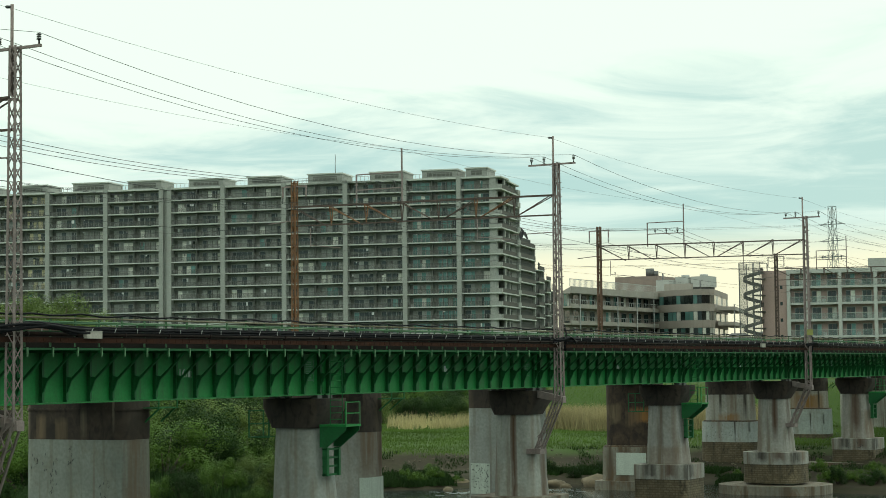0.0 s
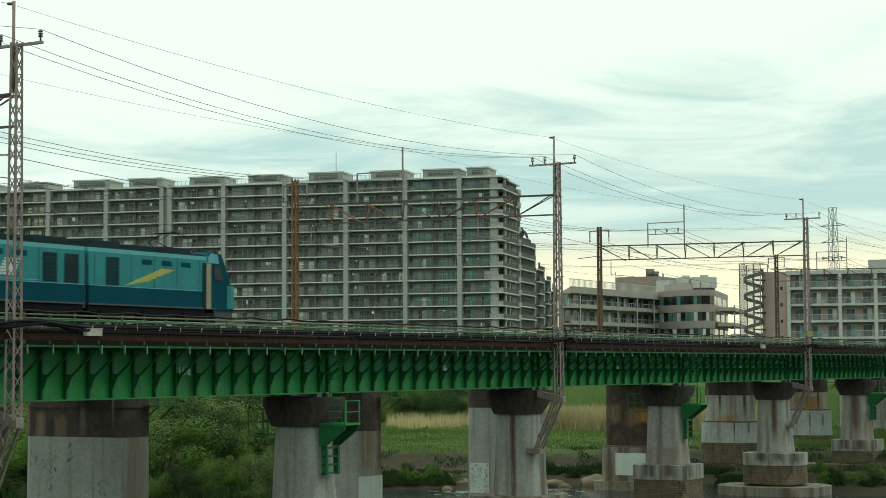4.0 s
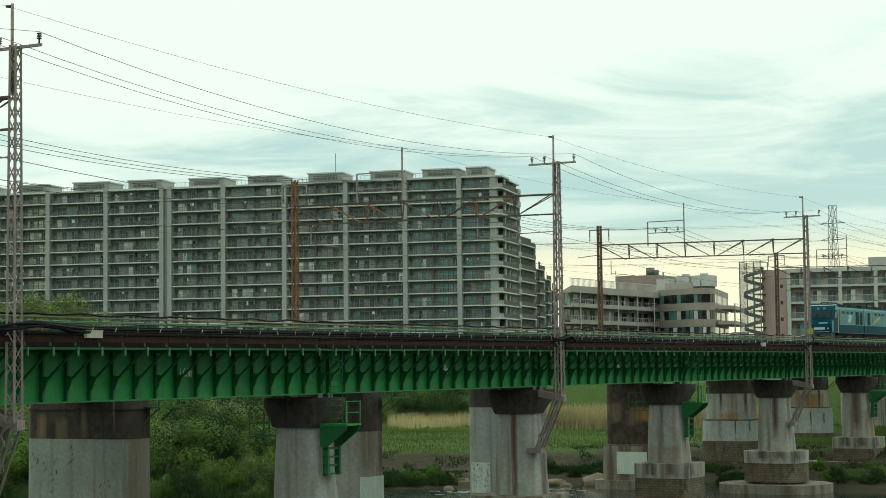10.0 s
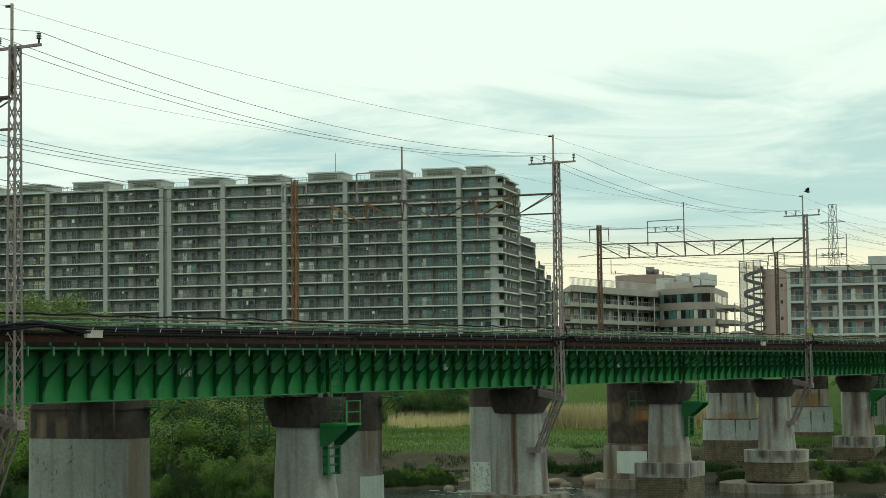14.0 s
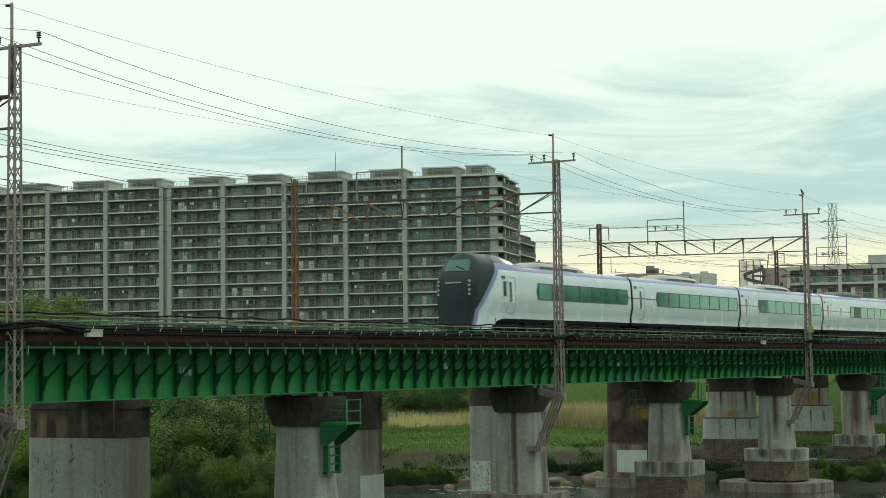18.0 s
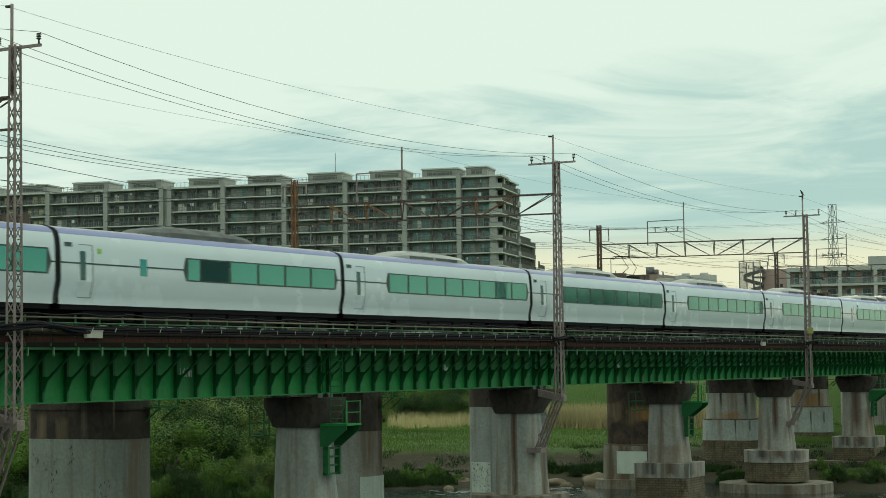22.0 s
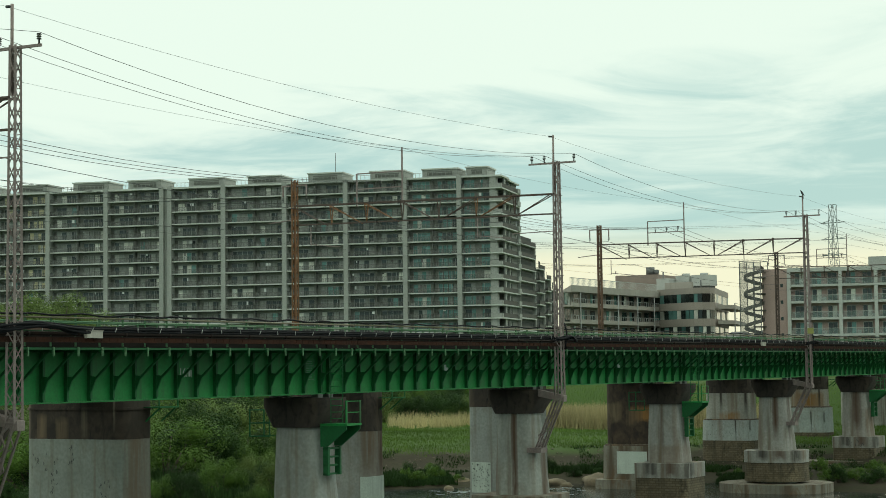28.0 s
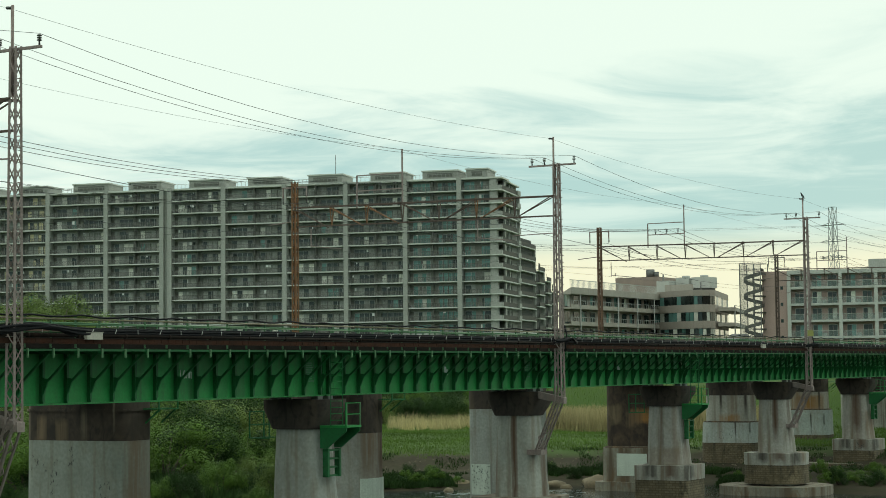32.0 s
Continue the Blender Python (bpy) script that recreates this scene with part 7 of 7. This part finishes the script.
    part("skirt", shape([(0.1, 0.25), (0.05, 1.01), (1.6, 1.01), (1.4, 0.25)], -1.25, 1.25), E_GREY, loco, "grey front skirt")
    for y in (-1.42, 1.42):
        y0, y1 = sorted((y * 0.99, y))
        part("cab_side_window", shape([(0.95, 2.55), (1.25, 3.3), (1.75, 3.3), (1.75, 2.55)], y0, y1), E_GLASS, loco)
        part("cab_door", bx(2.05, 2.45, y0, y1, 1.05, 3.4), E_CREAM, loco, "cream and gold cab door with handrails")
        # flat dark strip: the door recess is drawn only as its shade
        part("cab_door_recess", bx(2.46, 2.75, y0, y1, 1.05, 3.4), E_LOUVRE, loco)
        for a in ((9.6,) if flip else (8.9, 10.4)):
            part("louvre", bx(a, a + 0.95, y0, y1, 2.0, 3.35), E_LOUVRE, loco, "dark tall louvre")
        for a in (3.0, 4.9, 6.8, 8.6, 11.4):
            part("panel_seam", bx(a, a + 0.03, y0 * 0.977, y1 * 0.979, 1.96, 3.54), E_BLUE, loco)
        part("waist_line", bx(2.8, 11.8, y0 * 0.995, y1 * 0.995, 1.93, 1.965), E_PALE, loco, "pale waist line")
        part("sill", bx(1.6, 11.85, y0 * 0.99, y1 * 0.994, 1.02, 1.1), E_GREY, loco)
        for q in range(6):
            part("louvre_slat", bx(9.0 if not flip else 9.65, 9.75 if not flip else 10.5, *sorted((y * 1.0, y * 1.006)), 2.1 + q * 0.2, 2.16 + q * 0.2), E_BLUE, loco)
        for a in (3.8, 5.4, 7.0):
            part("vent", bx(a, a + 0.8, y0 * 0.985, y1 * 0.985, 3.1, 3.35), E_BLUE, loco)
    for a in (1.7, 5.0, 8.3):
        b = part("bogie", bx(a, a + 2.6, -1.36, 1.36, 0.4, 0.84), T_UNDER, loco)
        first = None
        for w in (0.5, 2.1):
            for y in (-0.62, 0.62):
                if first is None:
                    first = part("wheel", tube(bmesh.new(), (0, -0.09, 0), (0, 0.09, 0), 0.5, 20), T_WHEEL, b)
                    first.matrix_basis = pose(X(a + w), y, 0.5)
                else:
                    again(first, pose(X(a + w), y, 0.5), b)
    part("underframe", bx(2.5, 11.8, -1.3, 1.3, 0.7, 1.015), T_UNDER, loco)


loco_half(False)
loco_half(True)
part("gangway", a_box(12.15, 12.45, -1.2, 1.2, 0.9, 3.6), T_BELLOWS, loco)
bm = bmesh.new()
for k in range(6):
    box(bm, 6.0 + 0.1 * k, 7.15 + 0.08 * k, -1.395, -1.385, 2.3 + k * 0.14, 2.42 + k * 0.14)
part("side_mark", bm, E_WHITE, loco, "white block-shaped mark on the side")
part("side_mark_line", a_box(5.8, 8.8, -1.395, -1.385, 2.12, 2.16), E_PALE, loco)
bm = bmesh.new()
for k in range(5):
    prism(bm, [[(15.2 + 0.45 * k, y, 2.1 + 0.1 * k), (17.4 + 0.5 * k, y, 2.42 + 0.16 * k), (16.4 + 0.45 * k, y, 2.5 + 0.15 * k)] for y in (-1.392 - 0.004 * k, -1.385)])
part("side_emblem", bm, E_GOLD, loco, "yellow winged emblem")
part("front_mark", a_box(-0.02, 0.02, -0.9, 0.1, 2.1, 2.22), E_WHITE, loco).matrix_basis = pose(0.06, 0, 0)
pantograph(loco, 3.6, 4.12, 1, T_UNDER, 0.28)
pantograph(loco, 20.4, 4.12, -1, T_UNDER, 0.75)

# crows
FEATHER = mat("black_feathers", (0.012, 0.012, 0.014), 0.6, var=0.3, scale=8, bump=0)


def crow(label):
    b = thing("crow", 0, 0, 0, 0, label, "crow", "crows")
    part("body", prism(bmesh.new(), [[(x, r * math.cos(a), z + r * math.sin(a)) for a in (6.2832 * k / 10 for k in range(10))] for x, r, z in ((-0.2, 0.02, 0.0), (-0.12, 0.07, 0.0), (0.0, 0.085, 0.01), (0.1, 0.07, 0.03), (0.15, 0.05, 0.05), (0.21, 0.05, 0.06), (0.25, 0.03, 0.055), (0.31, 0.006, 0.045))], True), FEATHER, b)
    part("tail", prism(bmesh.new(), [[(-0.36, -0.07, 0.0), (-0.36, 0.07, 0.0), (-0.36, 0.07, 0.012), (-0.36, -0.07, 0.012)], [(-0.12, -0.03, 0.0), (-0.12, 0.03, 0.0), (-0.12, 0.03, 0.015), (-0.12, -0.03, 0.015)]]), FEATHER, b)
    wings = []
    for s in (-1, 1):
        pts = [(0.12, 0.02), (0.15, 0.2), (0.06, 0.5), (-0.08, 0.44), (-0.12, 0.2), (-0.1, 0.02)]
        w = part("wing", prism(bmesh.new(), [[(x, s * y, z) for x, y in pts] for z in (-0.008, 0.008)]), FEATHER, b)
        wings.append(w)
    return b, wings


crow_a, wings_a = crow("black crow that takes off from a catenary arm")
crow_b, wings_b = crow("black crow that lands on a catenary mast top")


def motions():
    ticks = list(range(0, 33, 2))
    # the express: how far it lags behind an even run
    express = [(t, -1.5) for t in (0, 4, 8, 12, 15, 16.2)] + [(17, -1.1), (18, -0.7), (19, -0.1), (20, 0.0), (21, 0.0), (22, -0.2), (23, -0.2), (24, -0.25), (25, -0.3)] + [(t, -0.3) for t in (26, 28, 30, 32)]
    for c, off, turn in cars:
        walk(c, [(t, pose(64.3 - 24.33 * (t - 19) + lag + off, TRACK_Y, RAIL_Z, 0, 0, turn)) for t, lag in express])
    walk(loco, [(t, pose(101.8 + 22.42 * (t - 6), BACK_Y, RAIL_Z)) for t in ticks])
    # first crow: on the arm, then off over the river
    path = [(0, (94.3, 47.28, 18.48), 60), (4.9, (94.3, 47.28, 18.48), 60), (5.2, (95.6, 46.9, 19.6), 20), (5.5, (98.0, 43.99, 21.25), -20), (5.7, (100.5, 43.17, 21.61), -25),
            (6, (104, 41.48, 22.57), -40), (6.3, (107.5, 38.76, 22.67), -45), (6.5, (110, 36.66, 22.83), -45), (6.8, (113.5, 33.14, 22.92), -45), (7.4, (119, 28, 23.5), -45), (12, (180, -30, 30), -45), (32, (420, -260, 60), -45)]
    walk(crow_a, [(t, pose(*p, 0, -40 if t < 5 else 0, a)) for t, p, a in path])
    path = [(0, (330, -20, 40), 150), (10, (220, 20, 30), 155), (12.5, (154, 41.3, 24.4), 150), (12.8, (150, 42.53, 23.83), 150), (13, (147.5, 43.06, 23.49), 150), (13.2, (145, 43.37, 23.33), 150),
            (13.4, (143, 43.74, 23.57), 150), (13.6, (141.5, 44.25, 23.63), 140), (14, (140.3, 44.79, 24.16), 120), (14.2, (140.45, 45.3, 24.12), 110), (32, (140.45, 45.3, 24.12), 110)]
    walk(crow_b, [(t, pose(*p, 0, -50 if t > 14.1 else 0, a)) for t, p, a in path])
    for wings, t0, t1 in ((wings_a, 4.9, 9.0), (wings_b, 11.0, 14.1)):
        for w, s in zip(wings, (-1, 1)):
            folded = pose(-0.05, s * 0.05, 0.03, s * -35, 0, s * 62)
            rows = [(0, folded if t0 < 5 else pose(0, 0, 0.03))]
            if t0 < 5:
                rows.append((t0 - 0.05, folded))
            k = 0
            t = t0 + 0.1
            while t < t1:
                rows.append((t, pose(0, 0, 0.03, s * (38 if k % 2 else -26))))
                k += 1
                t += 0.1
            end = folded if t0 > 5 else pose(0, 0, 0.03)
            rows += [(t1 + 0.1, end), (32, end)]
            walk(w, rows)


motions()
